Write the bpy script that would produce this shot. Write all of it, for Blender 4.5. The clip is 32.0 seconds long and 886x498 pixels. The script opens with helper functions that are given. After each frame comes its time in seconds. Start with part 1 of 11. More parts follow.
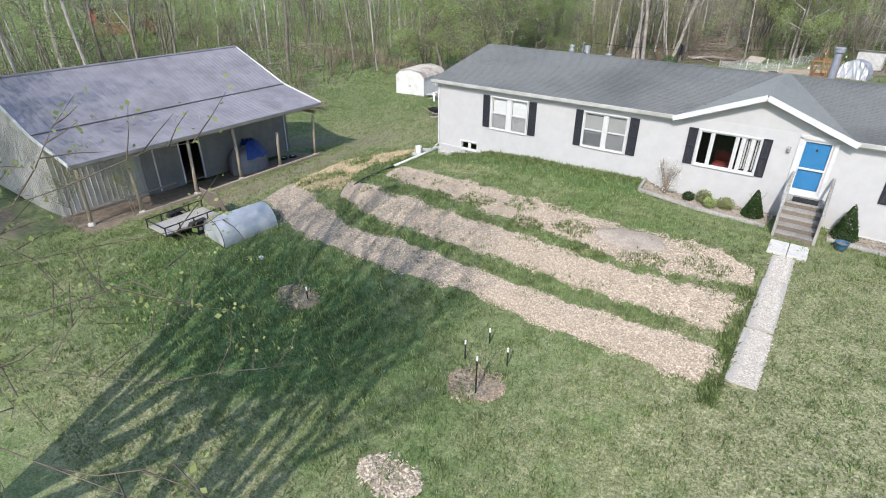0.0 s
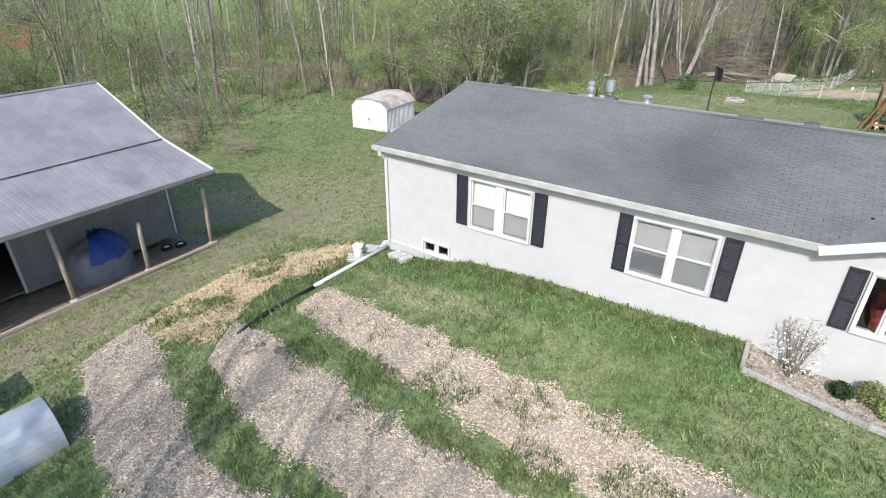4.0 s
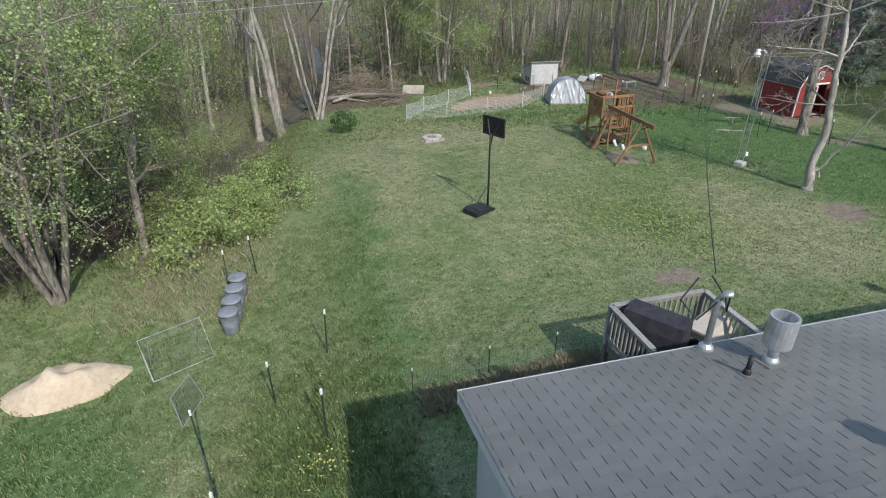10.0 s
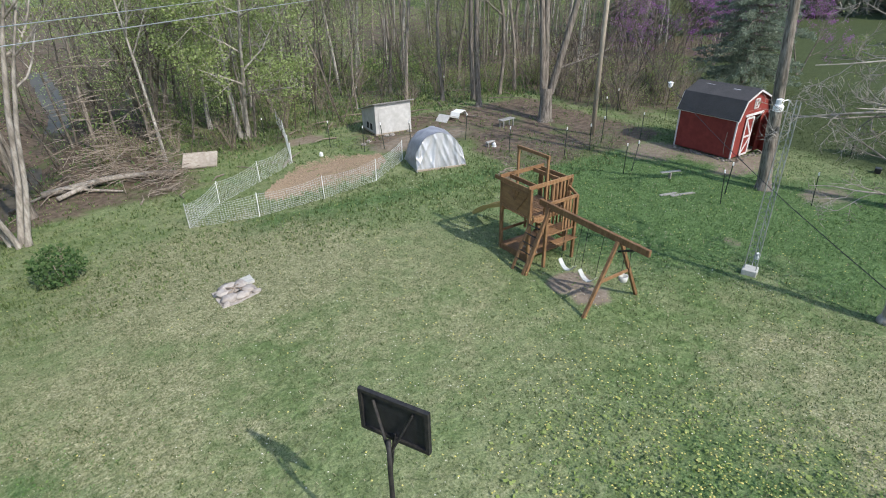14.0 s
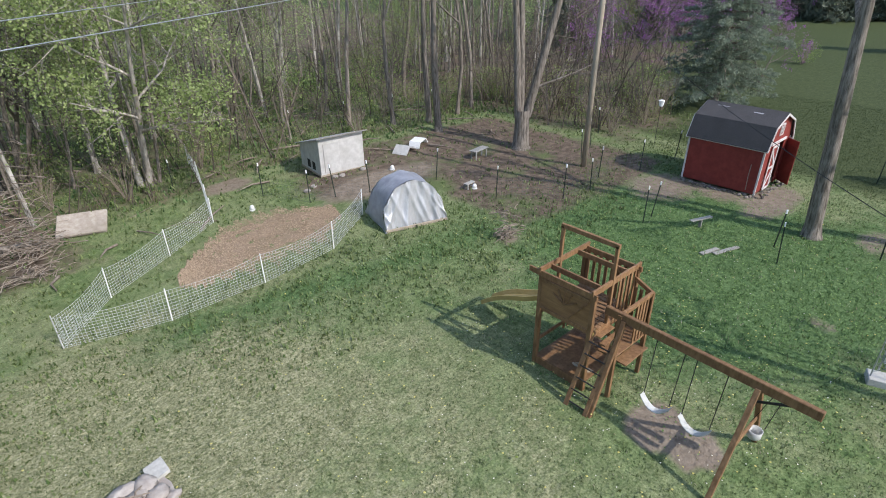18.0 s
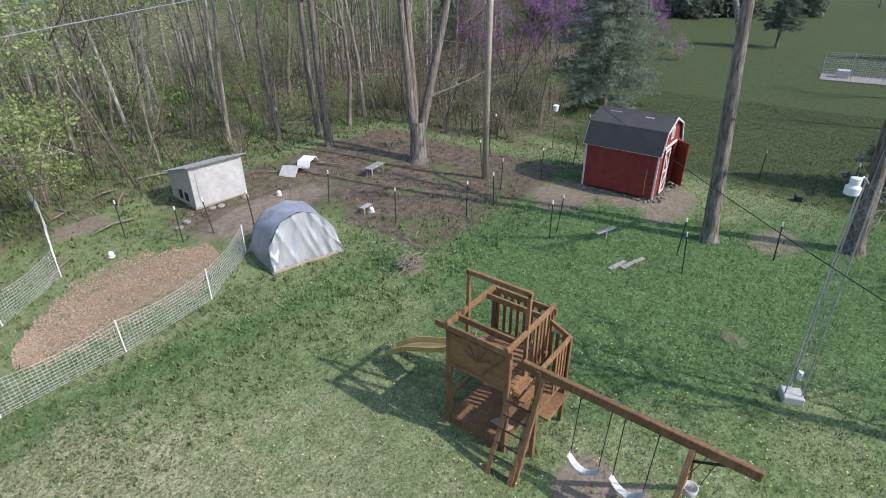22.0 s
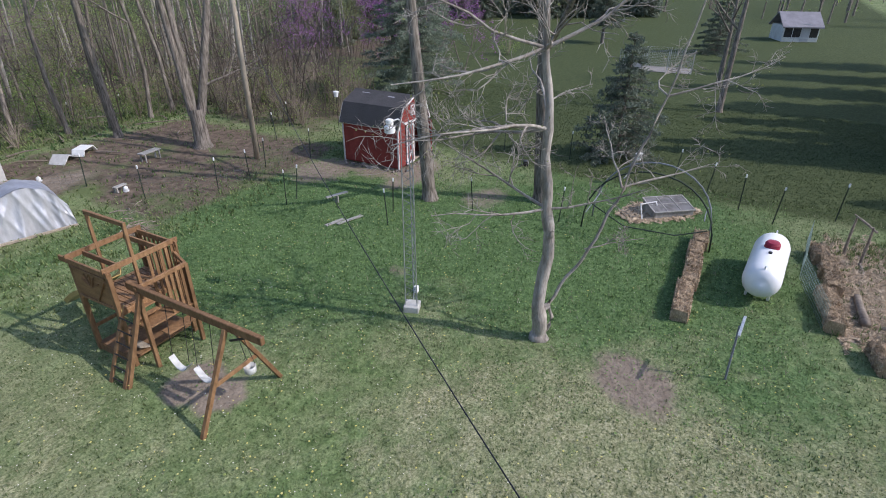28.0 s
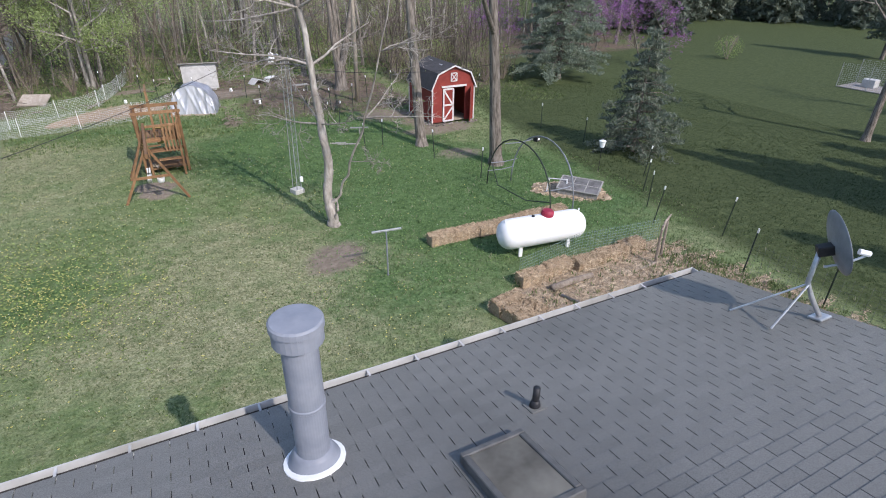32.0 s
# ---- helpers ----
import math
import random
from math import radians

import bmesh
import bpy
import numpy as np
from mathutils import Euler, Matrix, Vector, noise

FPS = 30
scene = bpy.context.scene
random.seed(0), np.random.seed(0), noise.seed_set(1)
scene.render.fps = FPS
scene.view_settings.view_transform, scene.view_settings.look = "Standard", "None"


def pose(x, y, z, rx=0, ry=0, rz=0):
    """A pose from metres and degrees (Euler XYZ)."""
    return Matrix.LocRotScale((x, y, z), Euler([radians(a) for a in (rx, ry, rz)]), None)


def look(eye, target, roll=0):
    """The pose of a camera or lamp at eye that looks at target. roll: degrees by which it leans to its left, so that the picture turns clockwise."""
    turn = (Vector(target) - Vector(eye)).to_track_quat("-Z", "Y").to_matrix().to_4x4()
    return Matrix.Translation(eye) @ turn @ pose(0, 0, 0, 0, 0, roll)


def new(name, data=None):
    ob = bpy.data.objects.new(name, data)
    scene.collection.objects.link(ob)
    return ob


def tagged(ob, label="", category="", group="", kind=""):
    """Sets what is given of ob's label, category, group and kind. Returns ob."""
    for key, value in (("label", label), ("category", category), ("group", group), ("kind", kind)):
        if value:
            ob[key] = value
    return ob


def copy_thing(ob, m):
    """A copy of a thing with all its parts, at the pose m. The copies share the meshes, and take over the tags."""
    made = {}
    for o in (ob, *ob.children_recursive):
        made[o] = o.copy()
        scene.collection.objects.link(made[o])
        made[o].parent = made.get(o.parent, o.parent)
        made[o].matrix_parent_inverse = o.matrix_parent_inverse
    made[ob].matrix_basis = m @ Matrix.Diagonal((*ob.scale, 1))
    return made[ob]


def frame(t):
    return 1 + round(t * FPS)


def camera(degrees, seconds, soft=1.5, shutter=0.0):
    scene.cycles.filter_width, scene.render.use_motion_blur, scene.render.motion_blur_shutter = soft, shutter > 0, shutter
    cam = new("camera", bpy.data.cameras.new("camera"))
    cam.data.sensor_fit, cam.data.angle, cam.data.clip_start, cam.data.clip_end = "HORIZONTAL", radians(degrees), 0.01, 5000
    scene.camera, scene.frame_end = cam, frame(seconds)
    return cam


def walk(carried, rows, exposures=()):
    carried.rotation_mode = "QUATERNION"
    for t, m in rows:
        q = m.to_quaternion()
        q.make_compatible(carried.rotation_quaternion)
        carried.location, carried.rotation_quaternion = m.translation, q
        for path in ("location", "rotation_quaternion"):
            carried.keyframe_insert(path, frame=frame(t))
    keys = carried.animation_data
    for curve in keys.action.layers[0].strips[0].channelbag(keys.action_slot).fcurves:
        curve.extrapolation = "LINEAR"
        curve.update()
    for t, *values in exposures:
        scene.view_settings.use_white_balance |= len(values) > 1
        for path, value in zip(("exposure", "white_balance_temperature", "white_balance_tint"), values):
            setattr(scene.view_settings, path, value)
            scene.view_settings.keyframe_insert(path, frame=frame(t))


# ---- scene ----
cam = camera(78.5, 32.0, 1.0)
METRES, EYE, TILT, LEAN, TURN = 80.952, 8.5, 0.0, 0.0, 35.4
ROWS = [
    (0.0, 0.0, 0.0, 0.0, 0.19, -28.25, -0.35),
    (0.5, -0.0047, 0.0165, -0.0004, 0.06, -28.19, -0.35),
    (1.0, -0.001, 0.0312, -0.0011, 0.3, -28.16, -0.31),
    (1.5, 0.0038, 0.0464, -0.0018, -0.25, -28.09, -0.27),
    (2.0, 0.0074, 0.0623, -0.0026, -0.32, -28.07, -0.27),
    (2.5, 0.0101, 0.0796, -0.0035, -0.26, -28.01, -0.26),
    (4.5, 0.0118, 0.1513, -0.0042, -2.88, -27.85, -0.42),
    (5.0, 0.0105, 0.1666, -0.0033, -5.23, -27.81, -0.51),
    (5.5, 0.0093, 0.1813, -0.0028, -8.5, -27.76, -0.43),
    (6.0, 0.0083, 0.1955, -0.0027, -11.47, -27.72, -0.43),
    (6.5, 0.0075, 0.2105, -0.0034, -14.67, -27.68, -0.37),
    (7.0, 0.0071, 0.2272, -0.004, -18.33, -27.73, -0.27),
    (7.5, 0.007, 0.2468, -0.0046, -21.76, -27.75, -0.21),
    (8.0, 0.0065, 0.2687, -0.0062, -26.31, -27.61, -0.1),
    (8.5, 0.0072, 0.2934, -0.0069, -31.5, -27.7, 0.03),
    (9.0, 0.0083, 0.3218, -0.0082, -37.94, -27.69, 0.14),
    (9.5, 0.011, 0.3539, -0.0086, -44.22, -27.68, 0.17),
    (10.0, 0.0182, 0.3875, -0.0078, -50.02, -27.81, 0.38),
    (10.5, 0.0308, 0.4223, -0.0081, -55.21, -27.84, 0.59),
    (11.0, 0.047, 0.4491, -0.0079, -56.64, -27.76, 0.63),
    (11.5, 0.064, 0.4675, -0.0072, -58.26, -27.74, 0.79),
    (12.0, 0.0819, 0.4779, -0.0067, -59.92, -27.74, 0.93),
    (12.5, 0.1014, 0.483, -0.007, -61.77, -27.74, 0.96),
    (13.0, 0.1222, 0.4862, -0.0075, -65.96, -27.78, 1.07),
    (13.5, 0.1428, 0.4892, -0.0084, -68.12, -27.81, 1.08),
    (14.0, 0.1616, 0.4943, -0.009, -69.03, -27.88, 1.07),
    (14.5, 0.1773, 0.5005, -0.0093, -69.21, -27.9, 0.98),
    (16.5, 0.2148, 0.5242, -0.01, -70.16, -27.98, 0.58),
    (17.0, 0.2196, 0.5304, -0.0102, -70.97, -27.99, 0.54),
    (17.5, 0.2244, 0.5373, -0.0102, -73.66, -27.97, 0.53),
    (18.0, 0.228, 0.5434, -0.0102, -77.41, -27.96, 0.49),
    (18.5, 0.2318, 0.5491, -0.0095, -81.68, -28.05, 0.58),
    (19.0, 0.235, 0.5541, -0.0093, -84.3, -28.05, 0.43),
    (19.5, 0.238, 0.5559, -0.0091, -85.08, -28.03, 0.39),
    (20.0, 0.2409, 0.5537, -0.0087, -85.46, -28.07, 0.42),
    (20.5, 0.2437, 0.5495, -0.0084, -85.81, -28.09, 0.37),
    (21.0, 0.2466, 0.5461, -0.0081, -86.54, -28.16, 0.3),
    (21.5, 0.2494, 0.5438, -0.0077, -87.57, -28.22, 0.3),
    (22.0, 0.2523, 0.5429, -0.0077, -87.96, -28.23, 0.2),
    (22.5, 0.2551, 0.5417, -0.0076, -88.34, -28.24, 0.12),
    (23.0, 0.2575, 0.5381, -0.0074, -88.77, -28.24, 0.05),
    (23.5, 0.2589, 0.532, -0.0072, -89.15, -28.23, 0.04),
    (24.0, 0.2573, 0.5265, -0.0069, -89.62, -28.28, 0.01),
    (24.5, 0.2526, 0.522, -0.0068, -90.12, -28.28, -0.14),
    (26.5, 0.2222, 0.496, -0.0094, -93.68, -27.88, -0.36),
    (27.0, 0.2178, 0.4864, -0.0104, -94.6, -27.86, -0.3),
    (27.5, 0.2159, 0.4742, -0.0107, -95.72, -27.88, -0.26),
    (28.0, 0.2147, 0.4598, -0.0115, -96.87, -27.79, -0.32),
    (28.5, 0.2125, 0.4429, -0.0134, -99.06, -27.77, -0.28),
    (29.0, 0.2087, 0.4244, -0.0143, -99.79, -27.81, -0.29),
    (29.5, 0.2046, 0.4046, -0.0149, -99.95, -27.87, -0.32),
    (30.0, 0.2, 0.3826, -0.0147, -98.47, -27.89, -0.43),
    (30.5, 0.1946, 0.3576, -0.0141, -95.33, -27.9, -0.51),
    (31.0, 0.1887, 0.3311, -0.0128, -88.72, -28.12, -0.55),
    (31.5, 0.1835, 0.3033, -0.0116, -77.12, -28.33, -0.74),
    (32.0, 0.1806, 0.2745, -0.0111, -62.51, -28.56, -0.86),
]
walk(cam, [(t, pose(0, 0, EYE, TILT, LEAN, TURN) @ pose(METRES * x, METRES * y, METRES * z, 90 + pitch, roll, yaw)) for t, x, y, z, yaw, pitch, roll in ROWS],
     [(0.0, 0.23, 6450, 9), (1.0, 0.32, 6450, 9), (2.0, 0.4, 6450, 9), (5.0, 0.33, 6500, 9), (7.0, 0.22, 6450, 9), (8.5, 0.07, 6450, 7), (9.0, 0.1, 6450, 7), (10.0, -0.03, 6450, 7), (11.0, -0.08, 6450, 6), (14.0, 0.12, 6500, 7), (19.0, 0.07, 6400, 10), (20.0, 0.15, 6400, 10), (23.0, 0.14, 6300, 12), (24.0, 0.02, 6300, 12), (27.0, -0.2, 6250, 15), (28.0, -0.1, 6250, 15), (29.0, 0.1, 6250, 15), (30.0, 0.08, 6250, 14), (31.0, -0.04, 6280, 15), (32.0, 0.04, 6300, 14)])

# ---- light ----
SUN_DIR = Vector((0.182, -0.729, 0.659)).normalized()
world = bpy.data.worlds.new("world")
scene.world = world
world.use_nodes = True
_t = world.node_tree
_sky = _t.nodes.new("ShaderNodeTexSky")
_sky.sky_type = "NISHITA"
_sky.sun_disc = False
_sky.sun_elevation = math.asin(SUN_DIR.z)
_sky.sun_rotation = math.atan2(SUN_DIR.x, SUN_DIR.y)
_t.links.new(_sky.outputs[0], _t.nodes["Background"].inputs[0])
_t.nodes["Background"].inputs[1].default_value = 0.24
_sl = bpy.data.lights.new("sun", "SUN")
_sl.energy, _sl.angle, _sl.color = 3.75, radians(0.6), (1.0, 0.935, 0.88)
_so = new("sun", _sl)
_so.matrix_world = look(SUN_DIR * 60, (0, 0, 0))


# ---- building helpers ----
class B:
    """A small mesh builder: lists of vertices and faces."""

    def __init__(self):
        self.v, self.f = [], []

    def add(self, verts, faces):
        n = len(self.v)
        self.v.extend(tuple(p) for p in verts)
        self.f.extend(tuple(n + i for i in f) for f in faces)
        return self

    def box(self, c, s, m=None, b=0.0):
        """A box of size s round c, with its edges cut by b; m turns it about c."""
        hx, hy, hz = s[0] / 2, s[1] / 2, s[2] / 2
        c = Vector(c)
        if b <= 0:
            vs = [Vector((x, y, z)) for x in (-hx, hx) for y in (-hy, hy) for z in (-hz, hz)]
            fs = [(0, 1, 3, 2), (4, 6, 7, 5), (0, 4, 5, 1), (2, 3, 7, 6), (0, 2, 6, 4), (1, 5, 7, 3)]
        else:
            b = min(b, hx * 0.45, hy * 0.45, hz * 0.45)
            vs, idx = [], {}
            for sx in (-1, 1):
                for sy in (-1, 1):
                    for sz in (-1, 1):
                        for a in range(3):
                            p = [sx * (hx - b), sy * (hy - b), sz * (hz - b)]
                            p[a] = (sx * hx, sy * hy, sz * hz)[a]
                            idx[sx, sy, sz, a] = len(vs)
                            vs.append(Vector(p))
            fs = []
            for a in range(3):
                u, w = [k for k in range(3) if k != a]
                for s1 in (-1, 1):
                    ring = []
                    for su, sw in ((-1, -1), (1, -1), (1, 1), (-1, 1)):
                        k = [0, 0, 0]
                        k[a], k[u], k[w] = s1, su, sw
                        ring.append(idx[k[0], k[1], k[2], a])
                    fs.append(ring)
                for s1 in (-1, 1):
                    for s2 in (-1, 1):
                        k1, k2 = [0, 0, 0], [0, 0, 0]
                        k1[u], k1[w], k2[u], k2[w] = s1, s2, s1, s2
                        k1[a], k2[a] = -1, 1
                        fs.append([idx[(*k1, u)], idx[(*k2, u)], idx[(*k2, w)], idx[(*k1, w)]])
            for sx in (-1, 1):
                for sy in (-1, 1):
                    for sz in (-1, 1):
                        fs.append([idx[sx, sy, sz, 0], idx[sx, sy, sz, 1], idx[sx, sy, sz, 2]])
        if m is not None:
            r = m.to_3x3() if len(m) == 4 else m
            vs = [r @ p for p in vs]
        return self.add([p + c for p in vs], fs)

    def beam(self, p, q, w, d, b=0.006, up=(0, 0, 1)):
        """A squared timber from p to q, w wide and d deep."""
        p, q = Vector(p), Vector(q)
        z = (q - p).normalized()
        u = Vector(up)
        if abs(u.dot(z)) > 0.98:
            u = Vector((0, 1, 0))
        x = u.cross(z).normalized()
        y = z.cross(x)
        m = Matrix((x, y, z)).transposed()
        return self.box((p + q) / 2, (w, d, (q - p).length), m, b)

    def tube(self, pts, r, n=8, caps=True):
        """A round bar along pts; r is one radius or one for each point."""
        pts = [Vector(p) for p in pts]
        rs = [r] * len(pts) if isinstance(r, (int, float)) else list(r)
        vs, fs = [], []
        ref = Vector((0, 0, 1))
        for i, p in enumerate(pts):
            d = (pts[min(i + 1, len(pts) - 1)] - pts[max(i - 1, 0)]).normalized()
            k = ref if abs(d.dot(ref)) < 0.95 else Vector((1, 0, 0))
            x = k.cross(d).normalized()
            y = d.cross(x)
            for j in range(n):
                a = 2 * math.pi * j / n
                vs.append(p + (x * math.cos(a) + y * math.sin(a)) * rs[i])
        for i in range(len(pts) - 1):
            for j in range(n):
                k = (j + 1) % n
                fs.append((i * n + j, i * n + k, (i + 1) * n + k, (i + 1) * n + j))
        if caps:
            fs.append(tuple(range(n))[::-1])
            fs.append(tuple((len(pts) - 1) * n + j for j in range(n)))
        return self.add(vs, fs)

    def lathe(self, prof, n=20, c=(0, 0, 0), m=None):
        """A turned form: prof is (radius, height) from below to above."""
        vs, fs = [], []
        for r, z in prof:
            for j in range(n):
                a = 2 * math.pi * j / n
                vs.append(Vector((r * math.cos(a), r * math.sin(a), z)))
        for i in range(len(prof) - 1):
            for j in range(n):
                k = (j + 1) % n
                fs.append((i * n + j, i * n + k, (i + 1) * n + k, (i + 1) * n + j))
        fs.append(tuple(range(n))[::-1])
        fs.append(tuple((len(prof) - 1) * n + j for j in range(n)))
        if m is not None:
            vs = [m @ p for p in vs]
        return self.add([p + Vector(c) for p in vs], fs)

    def prism(self, poly, axis, a0, a1):
        """A flat polygon in the plane across axis (0 x, 1 y, 2 z), drawn out from a0 to a1."""
        n = len(poly)
        vs = []
        for a in (a0, a1):
            for p in poly:
                k = list(p)
                k.insert(axis, a)
                vs.append(k)
        fs = [tuple(range(n)), tuple(range(2 * n - 1, n - 1, -1))]
        fs += [(i, i + n, (i + 1) % n + n, (i + 1) % n) for i in range(n)]
        return self.add(vs, fs)

    def blob(self, c, s, seed=0, rough=0.18, n=9, m=7):
        """A lumpy rounded form, as of a stone or a heap."""
        vs, fs = [], []
        for i in range(m + 1):
            th = math.pi * i / m
            for j in range(n):
                ph = 2 * math.pi * j / n
                d = Vector((math.sin(th) * math.cos(ph), math.sin(th) * math.sin(ph), math.cos(th)))
                k = 1 + rough * noise.noise(d * 1.9 + Vector((seed * 7.3, seed * 1.7, 0))) + 0.5 * rough * noise.noise(d * 5 + Vector((seed, 0, 3)))
                vs.append(Vector(c) + Vector((d.x * s[0], d.y * s[1], d.z * s[2])) * k)
        for i in range(m):
            for j in range(n):
                k = (j + 1) % n
                fs.append((i * n + j, (i + 1) * n + j, (i + 1) * n + k, i * n + k))
        return self.add(vs, fs)


def to_mesh(name, b, smooth=False):
    me = bpy.data.meshes.new(name)
    me.from_pydata([tuple(p) for p in b.v], [], b.f)
    bm = bmesh.new()
    bm.from_mesh(me)
    bmesh.ops.recalc_face_normals(bm, faces=bm.faces)
    bm.to_mesh(me)
    bm.free()
    if smooth:
        me.polygons.foreach_set("use_smooth", [True] * len(me.polygons))
    return me


def np_mesh(name, verts, faces, flat=True):
    """A mesh from arrays: verts (n, 3), faces (m, k)."""
    me = bpy.data.meshes.new(name)
    verts, faces = np.asarray(verts, np.float32), np.asarray(faces, np.int32)
    k = faces.shape[1]
    me.vertices.add(len(verts))
    me.vertices.foreach_set("co", verts.ravel())
    me.loops.add(faces.size)
    me.loops.foreach_set("vertex_index", faces.ravel())
    me.polygons.add(len(faces))
    me.polygons.foreach_set("loop_start", np.arange(len(faces), dtype=np.int32) * k)
    me.update(calc_edges=True)
    me.validate()
    me.polygons.foreach_set("use_smooth", [not flat] * len(me.polygons))
    return me


def thing(name, loc, rz=0, label="", category="", group="", kind=""):
    """A thing: an Empty at its base, to which part() adds the meshes."""
    ob = new(name)
    ob.empty_display_size = 0.2
    ob.matrix_basis = pose(*loc, 0, 0, rz)
    return tagged(ob, label, category, group, kind)


def part(name, b, material, parent, label="", smooth=False, world_space=False, mesh=None):
    """Links a builder's mesh as one part under a thing or a part. world_space: it is drawn in the world's metres."""
    if mesh is None:
        if world_space:
            root = parent
            o = Vector()
            while root is not None:
                o += root.matrix_basis.translation
                root = root.parent
            b.v = [tuple(Vector(p) - o) for p in b.v]
        mesh = to_mesh(name, b, smooth)
        mesh.materials.append(material)
    ob = new(name, mesh)
    ob.parent = parent
    return tagged(ob, label)


def solo(name, b, material, label="", category="", group="", kind="", smooth=False, origin=None):
    """A thing that is one mesh, drawn in the world's metres, with its origin at its base."""
    o = Vector(origin) if origin is not None else Vector((sum(p[0] for p in b.v) / len(b.v), sum(p[1] for p in b.v) / len(b.v), min(p[2] for p in b.v)))
    b.v = [tuple(Vector(p) - o) for p in b.v]
    me = to_mesh(name, b, smooth)
    me.materials.append(material)
    ob = new(name, me)
    ob.location = o
    return tagged(ob, label, category, group, kind)


# ---- materials ----
def mixrgb(t, fac, a, b, mode="MIX"):
    n = t.nodes.new("ShaderNodeMix")
    n.data_type, n.blend_type = "RGBA", mode
    for i, v in ((0, fac), (6, a), (7, b)):
        if hasattr(v, "links"):
            t.links.new(v, n.inputs[i])
        else:
            n.inputs[i].default_value = v if i == 0 else (*v, 1.0)
    return n.outputs[2]


def noise_fac(t, vec, scale, detail=4.0, lo=0.35, hi=0.65, rough=0.6):
    n = t.nodes.new("ShaderNodeTexNoise")
    n.inputs["Scale"].default_value, n.inputs["Detail"].default_value, n.inputs["Roughness"].default_value = scale, detail, rough
    t.links.new(vec, n.inputs["Vector"])
    r = t.nodes.new("ShaderNodeMapRange")
    r.inputs[1].default_value, r.inputs[2].default_value = lo, hi
    t.links.new(n.outputs["Fac"], r.inputs[0])
    return r.outputs[0]


def math_node(t, op, a, b=0.0):
    n = t.nodes.new("ShaderNodeMath")
    n.operation = op
    for i, v in ((0, a), (1, b)):
        if hasattr(v, "links"):
            t.links.new(v, n.inputs[i])
        else:
            n.inputs[i].default_value = v
    return n.outputs[0]


def start(name):
    m = bpy.data.materials.new(name)
    m.use_nodes = True
    t = m.node_tree
    return m, t, t.nodes["Principled BSDF"]


def mat(name, c1, c2, scale=6.0, rough=0.8, metal=0.0, bump=0.25, bscale=60.0, stain=None, sscale=0.8, amount=0.5, stretch=(1, 1, 1),
        vary=0.0, island=0.0, spec=0.3, worldly=False):
    """A surface of two near colours in a fine grain, with larger stains, relief, and a change from piece to piece."""
    m, t, p = start(name)
    if worldly:
        vec = t.nodes.new("ShaderNodeNewGeometry").outputs["Position"]
    else:
        vec = t.nodes.new("ShaderNodeTexCoord").outputs["Object"]
    mp = t.nodes.new("ShaderNodeMapping")
    mp.inputs["Scale"].default_value = stretch
    t.links.new(vec, mp.inputs["Vector"])
    col = mixrgb(t, noise_fac(t, mp.outputs[0], scale), c1, c2)
    if stain is not None:
        f = math_node(t, "MULTIPLY", noise_fac(t, vec, sscale, 5.0, 0.45, 0.68), amount)
        col = mixrgb(t, f, col, stain)
    if vary or island:
        src = t.nodes.new("ShaderNodeObjectInfo").outputs["Random"] if vary else t.nodes.new("ShaderNodeNewGeometry").outputs["Random Per Island"]
        r = t.nodes.new("ShaderNodeMapRange")
        r.inputs[3].default_value, r.inputs[4].default_value = 1 - (vary or island), 1 + (vary or island)
        t.links.new(src, r.inputs[0])
        h = t.nodes.new("ShaderNodeHueSaturation")
        t.links.new(r.outputs[0], h.inputs["Value"])
        t.links.new(col, h.inputs["Color"])
        col = h.outputs[0]
    t.links.new(col, p.inputs["Base Color"])
    p.inputs["Roughness"].default_value, p.inputs["Metallic"].default_value = rough, metal
    p.inputs["Specular IOR Level"].default_value = spec
    if bump:
        bn = t.nodes.new("ShaderNodeBump")
        bn.inputs["Strength"].default_value, bn.inputs["Distance"].default_value = bump, 0.02
        n = t.nodes.new("ShaderNodeTexNoise")
        n.inputs["Scale"].default_value, n.inputs["Detail"].default_value = bscale, 5.0
        t.links.new(mp.outputs[0], n.inputs["Vector"])
        t.links.new(n.outputs["Fac"], bn.inputs["Height"])
        t.links.new(bn.outputs[0], p.inputs["Normal"])
    return m


